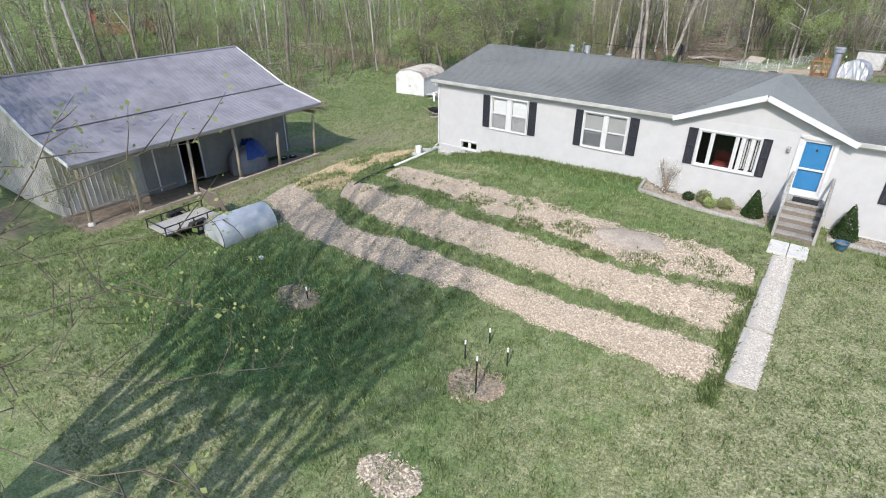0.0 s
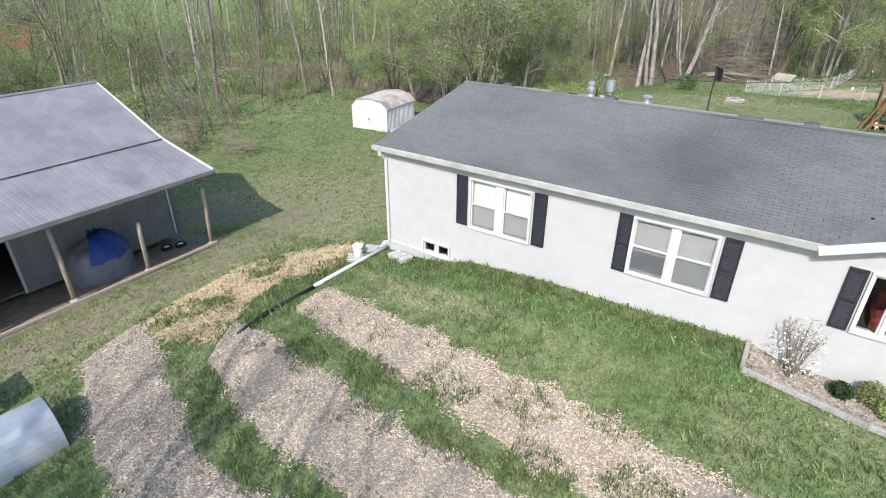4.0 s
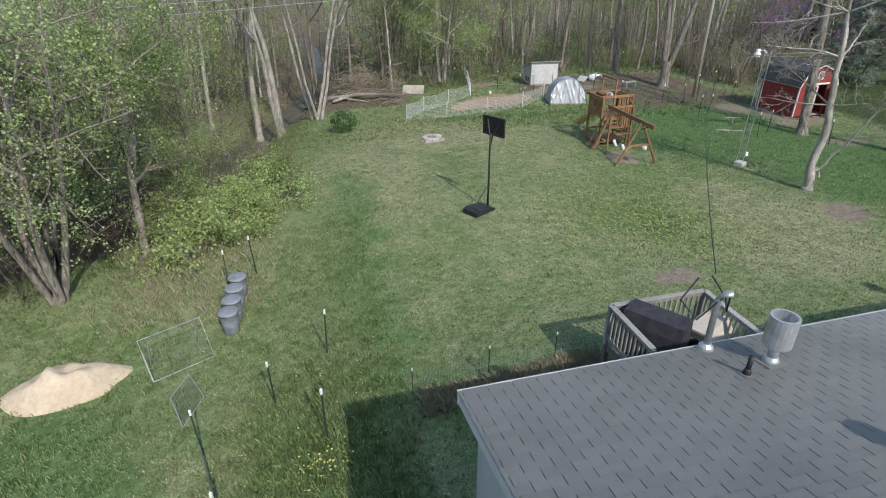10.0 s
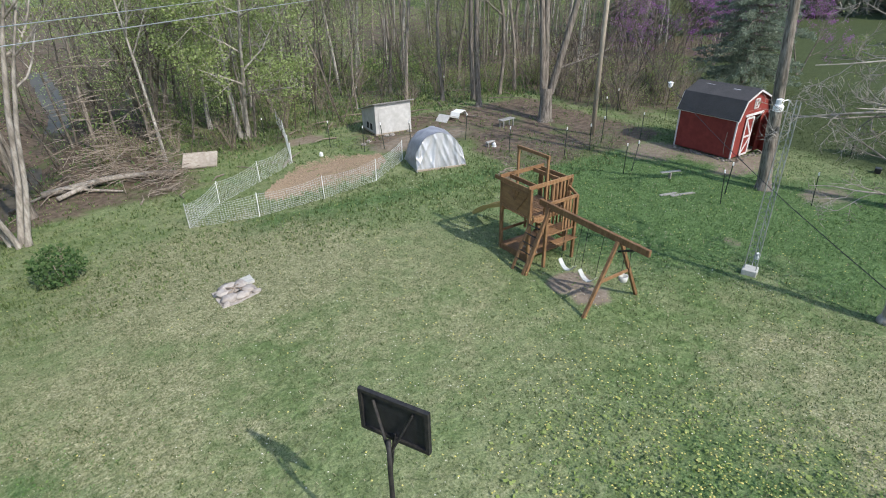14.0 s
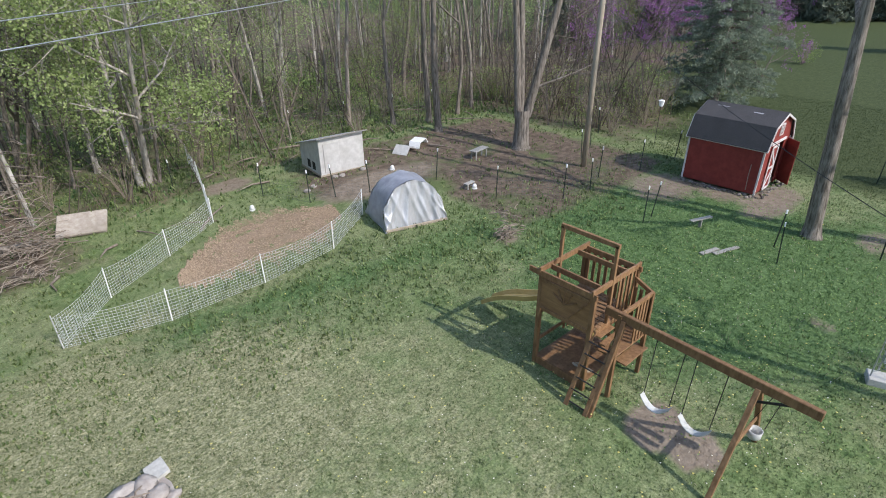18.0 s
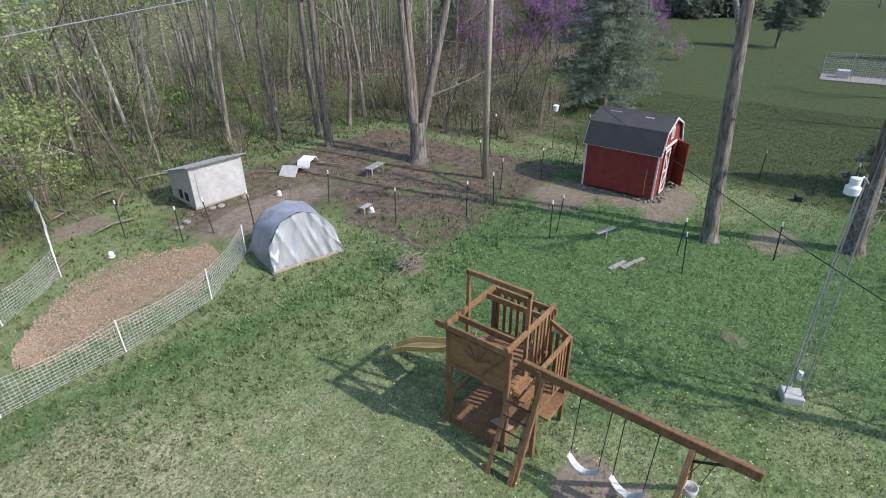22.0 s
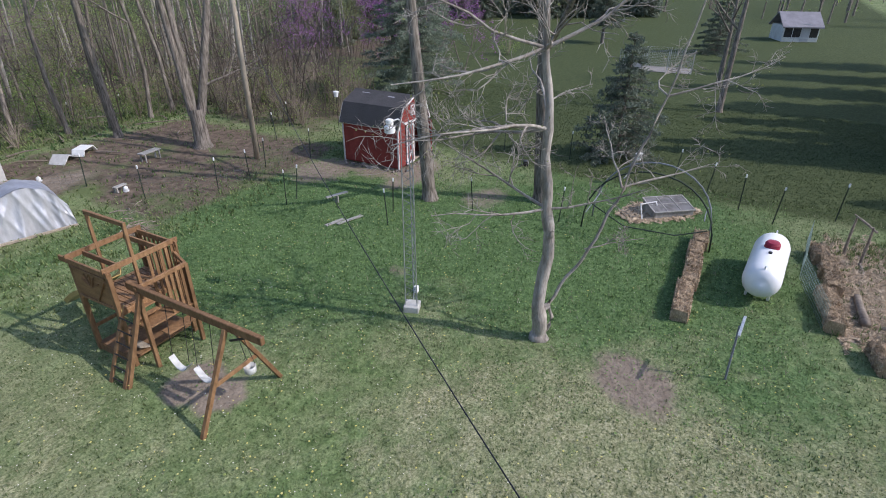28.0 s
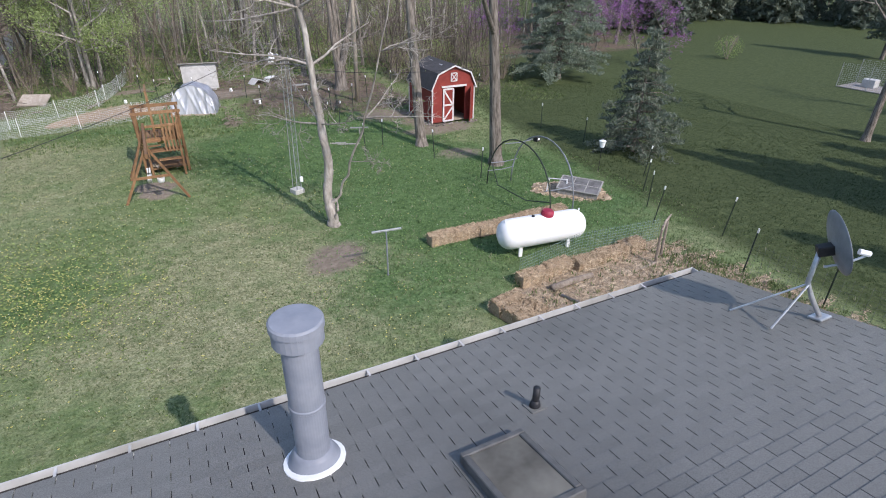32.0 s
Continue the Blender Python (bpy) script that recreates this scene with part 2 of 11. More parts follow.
def leaf_mat(name, c1, c2, through_light=0.35, rough=0.6, patch=None):
    """Leaves: each takes a shade of its own, and lets some light through."""
    m, t, p = start(name)
    g = t.nodes.new("ShaderNodeNewGeometry").outputs["Random Per Island"]
    o = t.nodes.new("ShaderNodeObjectInfo").outputs["Random"]
    col = mixrgb(t, g, c1, c2)
    if patch:
        pos = t.nodes.new("ShaderNodeNewGeometry").outputs["Position"]
        col = mixrgb(t, math_node(t, "MULTIPLY", noise_fac(t, pos, 0.7, 6.0, 0.42, 0.66, 0.65), patch[1]), col, mixrgb(t, g, tuple(0.62 * k for k in patch[0]), patch[0]))
        col = mixrgb(t, noise_fac(t, pos, 3.2, 6.0, 0.36, 0.64, 0.7), mixrgb(t, 1.0, col, (0.62, 0.64, 0.6), "MULTIPLY"), mixrgb(t, 1.0, col, (1.22, 1.2, 1.22), "MULTIPLY"))
    r = t.nodes.new("ShaderNodeMapRange")
    r.inputs[3].default_value, r.inputs[4].default_value = 0.8, 1.2
    t.links.new(o, r.inputs[0])
    h = t.nodes.new("ShaderNodeHueSaturation")
    t.links.new(r.outputs[0], h.inputs["Value"])
    t.links.new(col, h.inputs["Color"])
    t.links.new(h.outputs[0], p.inputs["Base Color"])
    p.inputs["Roughness"].default_value, p.inputs["Specular IOR Level"].default_value = rough, 0.15
    tr = t.nodes.new("ShaderNodeBsdfTranslucent")
    t.links.new(h.outputs[0], tr.inputs[0])
    mx = t.nodes.new("ShaderNodeMixShader")
    mx.inputs[0].default_value = through_light
    t.links.new(p.outputs[0], mx.inputs[1])
    t.links.new(tr.outputs[0], mx.inputs[2])
    t.links.new(mx.outputs[0], t.nodes["Material Output"].inputs[0])
    return m


def glass_mat(name, tint=(0.95, 0.96, 0.96)):
    m, t, p = start(name)
    gl = t.nodes.new("ShaderNodeBsdfGlossy")
    gl.inputs["Roughness"].default_value = 0.02
    tr = t.nodes.new("ShaderNodeBsdfTransparent")
    tr.inputs[0].default_value = (*tint, 1)
    lw = t.nodes.new("ShaderNodeLayerWeight")
    gloss = math_node(t, "ADD", math_node(t, "MULTIPLY", math_node(t, "POWER", lw.outputs["Facing"], 4.0), 0.5), 0.03)
    mx = t.nodes.new("ShaderNodeMixShader")
    t.links.new(gloss, mx.inputs[0])
    t.links.new(tr.outputs[0], mx.inputs[1])
    t.links.new(gl.outputs[0], mx.inputs[2])
    t.links.new(mx.outputs[0], t.nodes["Material Output"].inputs[0])
    return m


def screen_mat(name, colour, share):
    """Fine insect mesh: some light passes between its wires."""
    m, t, p = start(name)
    p.inputs["Base Color"].default_value = (*colour, 1)
    p.inputs["Roughness"].default_value = 0.8
    mx = t.nodes.new("ShaderNodeMixShader")
    mx.inputs[0].default_value = share
    t.links.new(t.nodes.new("ShaderNodeBsdfTransparent").outputs[0], mx.inputs[1])
    t.links.new(p.outputs[0], mx.inputs[2])
    t.links.new(mx.outputs[0], t.nodes["Material Output"].inputs[0])
    return m


M_SCREEN = screen_mat("insect_screen", (0.16, 0.17, 0.18), 0.42)
M_SIDING = mat("white_siding", (0.44, 0.436, 0.438), (0.475, 0.47, 0.472), 3, 0.55, bump=0.05, stain=(0.45, 0.445, 0.43), sscale=0.5, amount=0.12)
M_TRIM = mat("white_trim", (0.53, 0.53, 0.53), (0.6, 0.6, 0.6), 5, 0.45, bump=0.04)
M_CONCRETE = mat("concrete", (0.42, 0.41, 0.38), (0.56, 0.55, 0.51), 9, 0.9, bump=0.3, stain=(0.25, 0.25, 0.2), amount=0.4)
M_SHINGLE = mat("shingle", (0.096, 0.095, 0.089), (0.165, 0.163, 0.153), 90, 0.62, bump=0.2, bscale=160, island=0.09, stain=(0.06, 0.06, 0.058), sscale=0.24, amount=0.95, spec=0.6, worldly=True)
M_SHINGLE_ONE = mat("shingle_single", (0.096, 0.095, 0.089), (0.165, 0.163, 0.153), 90, 0.62, bump=0.2, bscale=160, vary=0.09, stain=(0.06, 0.06, 0.058), sscale=0.24, amount=0.95, spec=0.6, worldly=True)
for m in (M_SHINGLE, M_SHINGLE_ONE):  # the dusty sheen of mineral granules
    p = m.node_tree.nodes["Principled BSDF"]
    p.inputs["Sheen Weight"].default_value, p.inputs["Sheen Roughness"].default_value = 0.3, 0.45
    p.inputs["Sheen Tint"].default_value = (1.0, 0.98, 0.8, 1.0)
M_DECKING = mat("roof_deck", (0.03, 0.03, 0.032), (0.05, 0.05, 0.05), 20, 0.95, bump=0.2)
M_SHUTTER = mat("shutter_black", (0.018, 0.02, 0.028), (0.03, 0.032, 0.04), 8, 0.55, bump=0.05)
M_DOORBLUE = mat("door_blue", (0.035, 0.19, 0.41), (0.045, 0.22, 0.46), 5, 0.4, bump=0.04)
M_GLASS = glass_mat("window_glass")
M_BLINDGREY = mat("grey_blind", (0.3, 0.3, 0.3), (0.36, 0.36, 0.355), 8, 0.7, bump=0.02)
M_GUTTER = mat("dirty_gutter", (0.45, 0.445, 0.43), (0.55, 0.545, 0.53), 3, 0.55, bump=0.05, stain=(0.25, 0.24, 0.21), sscale=1.2, amount=0.5)
M_BRICK = mat("red_house_paint", (0.26, 0.09, 0.07), (0.34, 0.13, 0.1), 4, 0.8, bump=0.1)
M_VENT = mat("weathered_vent", (0.055, 0.056, 0.058), (0.1, 0.1, 0.1), 9, 0.7, bump=0.15, stain=(0.14, 0.14, 0.14), amount=0.4)
M_BLIND = mat("blind", (0.6, 0.6, 0.6), (0.7, 0.7, 0.69), 8, 0.7, bump=0.02)
# near black: the dimness of rooms and openings, put into the colour
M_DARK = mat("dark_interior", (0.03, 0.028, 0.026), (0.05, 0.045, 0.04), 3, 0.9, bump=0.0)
M_RED = mat("red_cloth", (0.17, 0.025, 0.022), (0.22, 0.04, 0.036), 12, 0.85, bump=0.2)
M_GREYWOOD = mat("weathered_wood", (0.26, 0.25, 0.23), (0.4, 0.385, 0.355), 8, 0.85, bump=0.4, bscale=25, stretch=(3, 3, 0.5), stain=(0.14, 0.13, 0.11), amount=0.5, vary=0.14)
M_DECKWOOD = mat("deck_wood", (0.13, 0.105, 0.085), (0.2, 0.17, 0.14), 9, 0.85, bump=0.4, bscale=25, stretch=(3, 0.5, 3), vary=0.2)
M_REDWOOD = mat("stained_wood", (0.19, 0.105, 0.05), (0.3, 0.175, 0.088), 7, 0.6, bump=0.3, bscale=25, stretch=(2, 2, 0.6), stain=(0.11, 0.05, 0.025), amount=0.5, vary=0.15)
M_PLYWOOD = mat("stained_panel", (0.22, 0.12, 0.055), (0.33, 0.19, 0.09), 3, 0.6, bump=0.3, bscale=20, stretch=(1, 0.5, 5), stain=(0.13, 0.07, 0.03), amount=0.6)
M_POST = mat("old_post", (0.3, 0.25, 0.19), (0.42, 0.36, 0.28), 9, 0.85, bump=0.5, bscale=20, stretch=(3, 3, 0.4), vary=0.12)
M_BARNROOF = mat("grey_metal_roof", (0.215, 0.205, 0.225), (0.27, 0.26, 0.28), 1.5, 0.6, bump=0.04, stain=(0.16, 0.152, 0.165), sscale=0.6, amount=0.7, spec=0.2)
M_BARNWALL = mat("grey_metal_wall", (0.19, 0.183, 0.18), (0.235, 0.228, 0.222), 2, 0.55, bump=0.05, stain=(0.15, 0.15, 0.15), amount=0.4)
M_CORRUGATED = mat("dull_corrugated_sheet", (0.36, 0.35, 0.335), (0.45, 0.44, 0.42), 2, 0.6, bump=0.05, stain=(0.26, 0.24, 0.22), sscale=1.2, amount=0.5)
M_WHITEMETAL = mat("white_metal", (0.6, 0.6, 0.58), (0.7, 0.7, 0.68), 3, 0.5, bump=0.05, stain=(0.4, 0.37, 0.32), sscale=1.2, amount=0.4)
M_SHEDROOF = mat("beige_metal_roof", (0.42, 0.38, 0.34), (0.53, 0.49, 0.44), 4, 0.6, bump=0.08, stain=(0.23, 0.18, 0.145), sscale=1.3, amount=0.85)
M_GALV = mat("galvanised_steel", (0.42, 0.43, 0.44), (0.58, 0.59, 0.6), 10, 0.42, metal=0.65, bump=0.08, stain=(0.3, 0.3, 0.3), amount=0.4, spec=0.5)
M_GREYPAINT = mat("grey_painted_metal", (0.4, 0.4, 0.42), (0.46, 0.46, 0.48), 4, 0.5, bump=0.05, stain=(0.3, 0.3, 0.3), amount=0.3)
M_CULVERT = mat("curved_grey_panel", (0.4, 0.42, 0.44), (0.5, 0.52, 0.54), 2.5, 0.5, metal=0.2, bump=0.06, stain=(0.28, 0.3, 0.32), sscale=1.6, amount=0.6)
M_BLACK = mat("black_plastic", (0.018, 0.018, 0.02), (0.03, 0.03, 0.033), 8, 0.5, bump=0.1)
M_RUBBER = mat("rubber", (0.015, 0.015, 0.015), (0.03, 0.03, 0.03), 10, 0.85, bump=0.2)
M_IRON = mat("dark_steel", (0.03, 0.03, 0.032), (0.06, 0.055, 0.05), 12, 0.6, metal=0.4, bump=0.1)
M_GREENPOST = mat("green_steel_post", (0.025, 0.04, 0.03), (0.05, 0.06, 0.045), 14, 0.7, bump=0.1)
M_WHITE = mat("white_paint", (0.78, 0.78, 0.77), (0.85, 0.85, 0.84), 5, 0.4, bump=0.03)
M_TANK = mat("tank_paint", (0.8, 0.8, 0.8), (0.86, 0.86, 0.86), 3, 0.35, bump=0.03, stain=(0.65, 0.64, 0.6), sscale=1.3, amount=0.25)
M_CAP = mat("red_cap", (0.25, 0.02, 0.04), (0.32, 0.03, 0.06), 6, 0.5, bump=0.05)
M_BARNRED = mat("barn_red", (0.2, 0.034, 0.027), (0.265, 0.048, 0.038), 5, 0.65, bump=0.1, stain=(0.19, 0.03, 0.023), sscale=1.5, amount=0.4)
M_DARKROOF = mat("dark_roofing", (0.042, 0.04, 0.042), (0.075, 0.073, 0.075), 30, 0.9, bump=0.4, bscale=120, stain=(0.095, 0.09, 0.09), amount=0.5, spec=0.35)
M_COOP = mat("coop_paint", (0.45, 0.44, 0.425), (0.56, 0.55, 0.53), 4, 0.7, bump=0.15, stain=(0.36, 0.345, 0.32), sscale=1.6, amount=0.5)
M_TARP = mat("silver_tarp", (0.4, 0.405, 0.42), (0.52, 0.525, 0.54), 3, 0.33, metal=0.3, bump=0.9, bscale=4, stretch=(1.6, 1.6, 0.6), spec=0.6)
M_TARPDARK = mat("dark_tarp", (0.13, 0.135, 0.16), (0.19, 0.195, 0.22), 3, 0.45, bump=0.35, bscale=8, spec=0.5)
M_BLUETARP = mat("blue_tarp", (0.008, 0.028, 0.13), (0.014, 0.05, 0.24), 4, 0.45, bump=0.4, bscale=9, spec=0.4)
M_SLIDE = mat("yellow_slide", (0.48, 0.34, 0.13), (0.57, 0.42, 0.18), 4, 0.35, bump=0.03)
M_HAY = mat("straw", (0.28, 0.195, 0.115), (0.52, 0.4, 0.265), 22, 0.95, bump=1.0, bscale=40, stretch=(3, 3, 0.5), stain=(0.19, 0.13, 0.08), sscale=2.2, amount=0.6, vary=0.15)
M_STRAW = mat("straw_stalks", (0.31, 0.23, 0.15), (0.51, 0.41, 0.29), 6, 0.95, bump=0.0, island=0.3)
M_CHIP = mat("wood_chips", (0.38, 0.31, 0.235), (0.6, 0.52, 0.42), 14, 0.95, bump=0.0, island=0.34)
M_GOLDCHIP = mat("golden_chips", (0.42, 0.315, 0.19), (0.6, 0.485, 0.325), 14, 0.95, bump=0.0, island=0.25)
M_CHIPDARK = mat("old_chips", (0.29, 0.215, 0.155), (0.42, 0.335, 0.255), 14, 0.95, bump=0.0, island=0.3)
M_GRAVEL = mat("pale_gravel", (0.42, 0.39, 0.35), (0.62, 0.59, 0.54), 30, 0.95, bump=0.0, island=0.25)
M_RUNCHIP = mat("run_chips_tan", (0.3, 0.22, 0.148), (0.46, 0.355, 0.25), 14, 0.95, bump=0.0, island=0.3)
M_SAND = mat("sand", (0.5, 0.4, 0.285), (0.62, 0.51, 0.38), 7, 0.95, bump=0.5, bscale=30, stain=(0.4, 0.29, 0.18), amount=0.5)
M_DIRT = mat("bare_dirt", (0.19, 0.135, 0.1), (0.28, 0.21, 0.16), 5, 0.97, bump=0.7, bscale=18, stain=(0.13, 0.1, 0.07), amount=0.5)
M_BRUSHTWIG = mat("brush_twig", (0.085, 0.07, 0.055), (0.175, 0.145, 0.115), 8, 0.95, bump=0)
M_STONE = mat("stone", (0.22, 0.2, 0.18), (0.37, 0.34, 0.31), 6, 0.9, bump=0.5, bscale=20, vary=0.2)
M_BARK = mat("bark", (0.09, 0.075, 0.06), (0.31, 0.27, 0.23), 6, 0.95, bump=1.0, bscale=9, stretch=(2.5, 2.5, 0.35), stain=(0.11, 0.1, 0.075), amount=0.5, vary=0.18)
M_BARKPALE = mat("pale_bark", (0.23, 0.205, 0.175), (0.47, 0.425, 0.375), 4, 0.9, bump=0.8, bscale=12, stretch=(2, 2, 0.6), stain=(0.13, 0.11, 0.09), amount=0.65, vary=0.12)
M_BARKGREY = mat("grey_bark", (0.16, 0.145, 0.125), (0.46, 0.425, 0.38), 5, 0.95, bump=0.9, bscale=9, stretch=(2.5, 2.5, 0.4), stain=(0.12, 0.11, 0.085), amount=0.5, vary=0.2)
M_TWIG = mat("dead_wood", (0.2, 0.16, 0.125), (0.34, 0.285, 0.23), 8, 0.95, bump=0.4, bscale=20, vary=0.2)
M_LEAFMID = leaf_mat("creek_leaf", (0.15, 0.22, 0.075), (0.5, 0.58, 0.26), 0.48)
M_LEAFHAZE = leaf_mat("woodland_leaf", (0.14, 0.2, 0.06), (0.35, 0.44, 0.16), 0.45)
M_LEAF = leaf_mat("spring_leaf", (0.2, 0.26, 0.09), (0.48, 0.55, 0.25), 0.5)
M_LEAFYEL = leaf_mat("young_leaf", (0.19, 0.225, 0.075), (0.33, 0.36, 0.15), 0.45)
M_LEAFDARK = leaf_mat("dark_leaf", (0.03, 0.065, 0.02), (0.06, 0.105, 0.035))
M_NEEDLE = leaf_mat("pine_needle", (0.125, 0.16, 0.12), (0.26, 0.29, 0.22), 0.4)
M_BLOSSOM = leaf_mat("redbud_blossom", (0.27, 0.11, 0.28), (0.44, 0.21, 0.46), 0.3)
M_GRASS = leaf_mat("grass_blade", (0.086, 0.142, 0.042), (0.295, 0.362, 0.152), 0.3, patch=((0.33, 0.34, 0.19), 0.36))
M_LAWN = leaf_mat("lawn_blade", (0.098, 0.146, 0.052), (0.21, 0.262, 0.116), 0.3, patch=((0.31, 0.335, 0.18), 0.26))
M_LUSH = leaf_mat("lush_blade", (0.07, 0.135, 0.048), (0.185, 0.285, 0.115), 0.3, patch=((0.2, 0.3, 0.11), 0.3))
M_WEEDLEAF = leaf_mat("weed_leaf", (0.2, 0.27, 0.07), (0.33, 0.39, 0.14), 0.3)
M_GRASSDRY = leaf_mat("dry_grass_blade", (0.28, 0.25, 0.15), (0.5, 0.46, 0.33), 0.3)
M_DANDELION = mat("dandelion", (0.5, 0.44, 0.12), (0.62, 0.56, 0.2), 5, 0.8, bump=0)
M_CLOVER = mat("white_flower", (0.6, 0.58, 0.46), (0.75, 0.75, 0.65), 5, 0.8, bump=0)
M_NET = mat("white_netting", (0.6, 0.61, 0.6), (0.75, 0.76, 0.75), 5, 0.6, bump=0)
M_WIRE = mat("wire", (0.16, 0.17, 0.16), (0.26, 0.27, 0.26), 9, 0.5, metal=0.5, bump=0)
M_DOGHOUSE = mat("beige_plastic", (0.46, 0.4, 0.33), (0.54, 0.48, 0.4), 5, 0.5, bump=0.06)
M_BUCKET = mat("white_bucket", (0.72, 0.72, 0.7), (0.8, 0.8, 0.78), 5, 0.45, bump=0.03)
M_CANGREY = mat("grey_bin_plastic", (0.17, 0.185, 0.205), (0.25, 0.265, 0.285), 5, 0.5, bump=0.06)


def ground_mat():
    """Lawn with worn, lush and littered places, by masks that the terrain carries."""
    m, t, p = start("ground")
    pos = t.nodes.new("ShaderNodeNewGeometry").outputs["Position"]

    def mask(name, scale, width):
        a = t.nodes.new("ShaderNodeAttribute")
        a.attribute_name = name
        n = t.nodes.new("ShaderNodeTexNoise")
        n.inputs["Scale"].default_value, n.inputs["Detail"].default_value, n.inputs["Roughness"].default_value = scale, 6.0, 0.7
        t.links.new(pos, n.inputs["Vector"])
        s = math_node(t, "ADD", a.outputs["Fac"], math_node(t, "MULTIPLY", math_node(t, "SUBTRACT", n.outputs["Fac"], 0.5), width))
        r = t.nodes.new("ShaderNodeMapRange")
        r.inputs[1].default_value, r.inputs[2].default_value = 0.35, 0.65
        t.links.new(s, r.inputs[0])
        return r.outputs[0]

    green = mixrgb(t, noise_fac(t, pos, 5.0, 6.0, 0.3, 0.7), (0.078, 0.128, 0.046), (0.195, 0.25, 0.108))
    green = mixrgb(t, noise_fac(t, pos, 0.25, 5.0, 0.38, 0.64), green, mixrgb(t, noise_fac(t, pos, 22.0, 5.0), (0.128, 0.17, 0.075), (0.255, 0.285, 0.15)))
    dry = mixrgb(t, noise_fac(t, pos, 13.0, 6.0), (0.168, 0.18, 0.09), (0.355, 0.342, 0.212))
    green = mixrgb(t, math_node(t, "MULTIPLY", noise_fac(t, pos, 0.7, 6.0, 0.42, 0.66, 0.65), 0.5), green, dry)
    # the dry tone also carries the washed-out light painted on the back lawn
    col = mixrgb(t, mask("dry", 1.1, 1.1), green, dry)
    lush = mixrgb(t, noise_fac(t, pos, 9.0, 6.0), (0.066, 0.118, 0.044), (0.14, 0.208, 0.088))
    col = mixrgb(t, mask("lush", 0.9, 0.9), col, lush)
    col = mixrgb(t, mask("mown", 0.8, 0.5), col, mixrgb(t, noise_fac(t, pos, 6.0, 8.0, 0.3, 0.7, 0.75), (0.044, 0.062, 0.026), (0.094, 0.112, 0.051)))
    col = mixrgb(t, noise_fac(t, pos, 3.2, 6.0, 0.36, 0.64, 0.7), mixrgb(t, 1.0, col, (0.74, 0.76, 0.72), "MULTIPLY"), mixrgb(t, 1.0, col, (1.14, 1.13, 1.14), "MULTIPLY"))
    col = mixrgb(t, noise_fac(t, pos, 26.0, 4.0, 0.34, 0.66, 0.75), mixrgb(t, 1.0, col, (0.72, 0.75, 0.68), "MULTIPLY"), mixrgb(t, 1.0, col, (1.28, 1.26, 1.28), "MULTIPLY"))
    litter = mixrgb(t, noise_fac(t, pos, 3.0, 7.0, 0.3, 0.7), (0.07, 0.054, 0.04), (0.205, 0.158, 0.12))
    litter = mixrgb(t, noise_fac(t, pos, 0.45, 5.0, 0.52, 0.68), litter, (0.115, 0.145, 0.06))
    col = mixrgb(t, mask("litter", 0.7, 0.9), col, litter)
    bare = mixrgb(t, noise_fac(t, pos, 4.0, 7.0, 0.3, 0.7), (0.17, 0.135, 0.103), (0.29, 0.24, 0.187))
    col = mixrgb(t, mask("bare", 1.6, 0.9), col, bare)
    t.links.new(col, p.inputs["Base Color"])
    p.inputs["Roughness"].default_value, p.inputs["Specular IOR Level"].default_value = 0.95, 0.1
    bn = t.nodes.new("ShaderNodeBump")
    bn.inputs["Strength"].default_value, bn.inputs["Distance"].default_value = 0.9, 0.06
    n = t.nodes.new("ShaderNodeTexNoise")
    n.inputs["Scale"].default_value, n.inputs["Detail"].default_value = 9.0, 8.0
    t.links.new(pos, n.inputs["Vector"])
    t.links.new(n.outputs["Fac"], bn.inputs["Height"])
    t.links.new(bn.outputs[0], p.inputs["Normal"])
    return m


M_GROUND = ground_mat()
M_WATER = mat("creek_water", (0.07, 0.06, 0.045), (0.11, 0.095, 0.07), 2, 0.45, bump=0.05, bscale=6, spec=0.08)

# ---- terrain ----
HILLS = [0.05, -1.72, -0.79, 0.39, -0.98, -0.54, 0.28, 0.74, 0.11, -0.94, 0.85, -0.55, -1.34, 0.16, 1.37, -0.13, 0.57, -0.66, 1.06, 0.96, -0.34, 0.13, -0.42, 0.83, 0.77, -0.31, 0.8, 0.04, 0.18, -0.03]
CENTRES = [(x, y) for x in (-32, -20, -8, 4, 16) for y in (4, 16, 28, 40, 52, 64)]
CREEK = [(-75, 44), (-50, 46.5), (-36, 48), (-30, 47.6), (-25.4, 49.2), (-22.8, 54), (-21.5, 60), (-19.2, 68), (-16.5, 76), (-14, 90), (-16, 120)]


def creek_distance(x, y):
    best = np.full(np.shape(x), 1e9)
    for (ax, ay), (bx, by) in zip(CREEK, CREEK[1:]):
        dx, dy = bx - ax, by - ay
        k = np.clip(((x - ax) * dx + (y - ay) * dy) / (dx * dx + dy * dy), 0, 1)
        best = np.minimum(best, np.hypot(x - ax - k * dx, y - ay - k * dy))
    return best


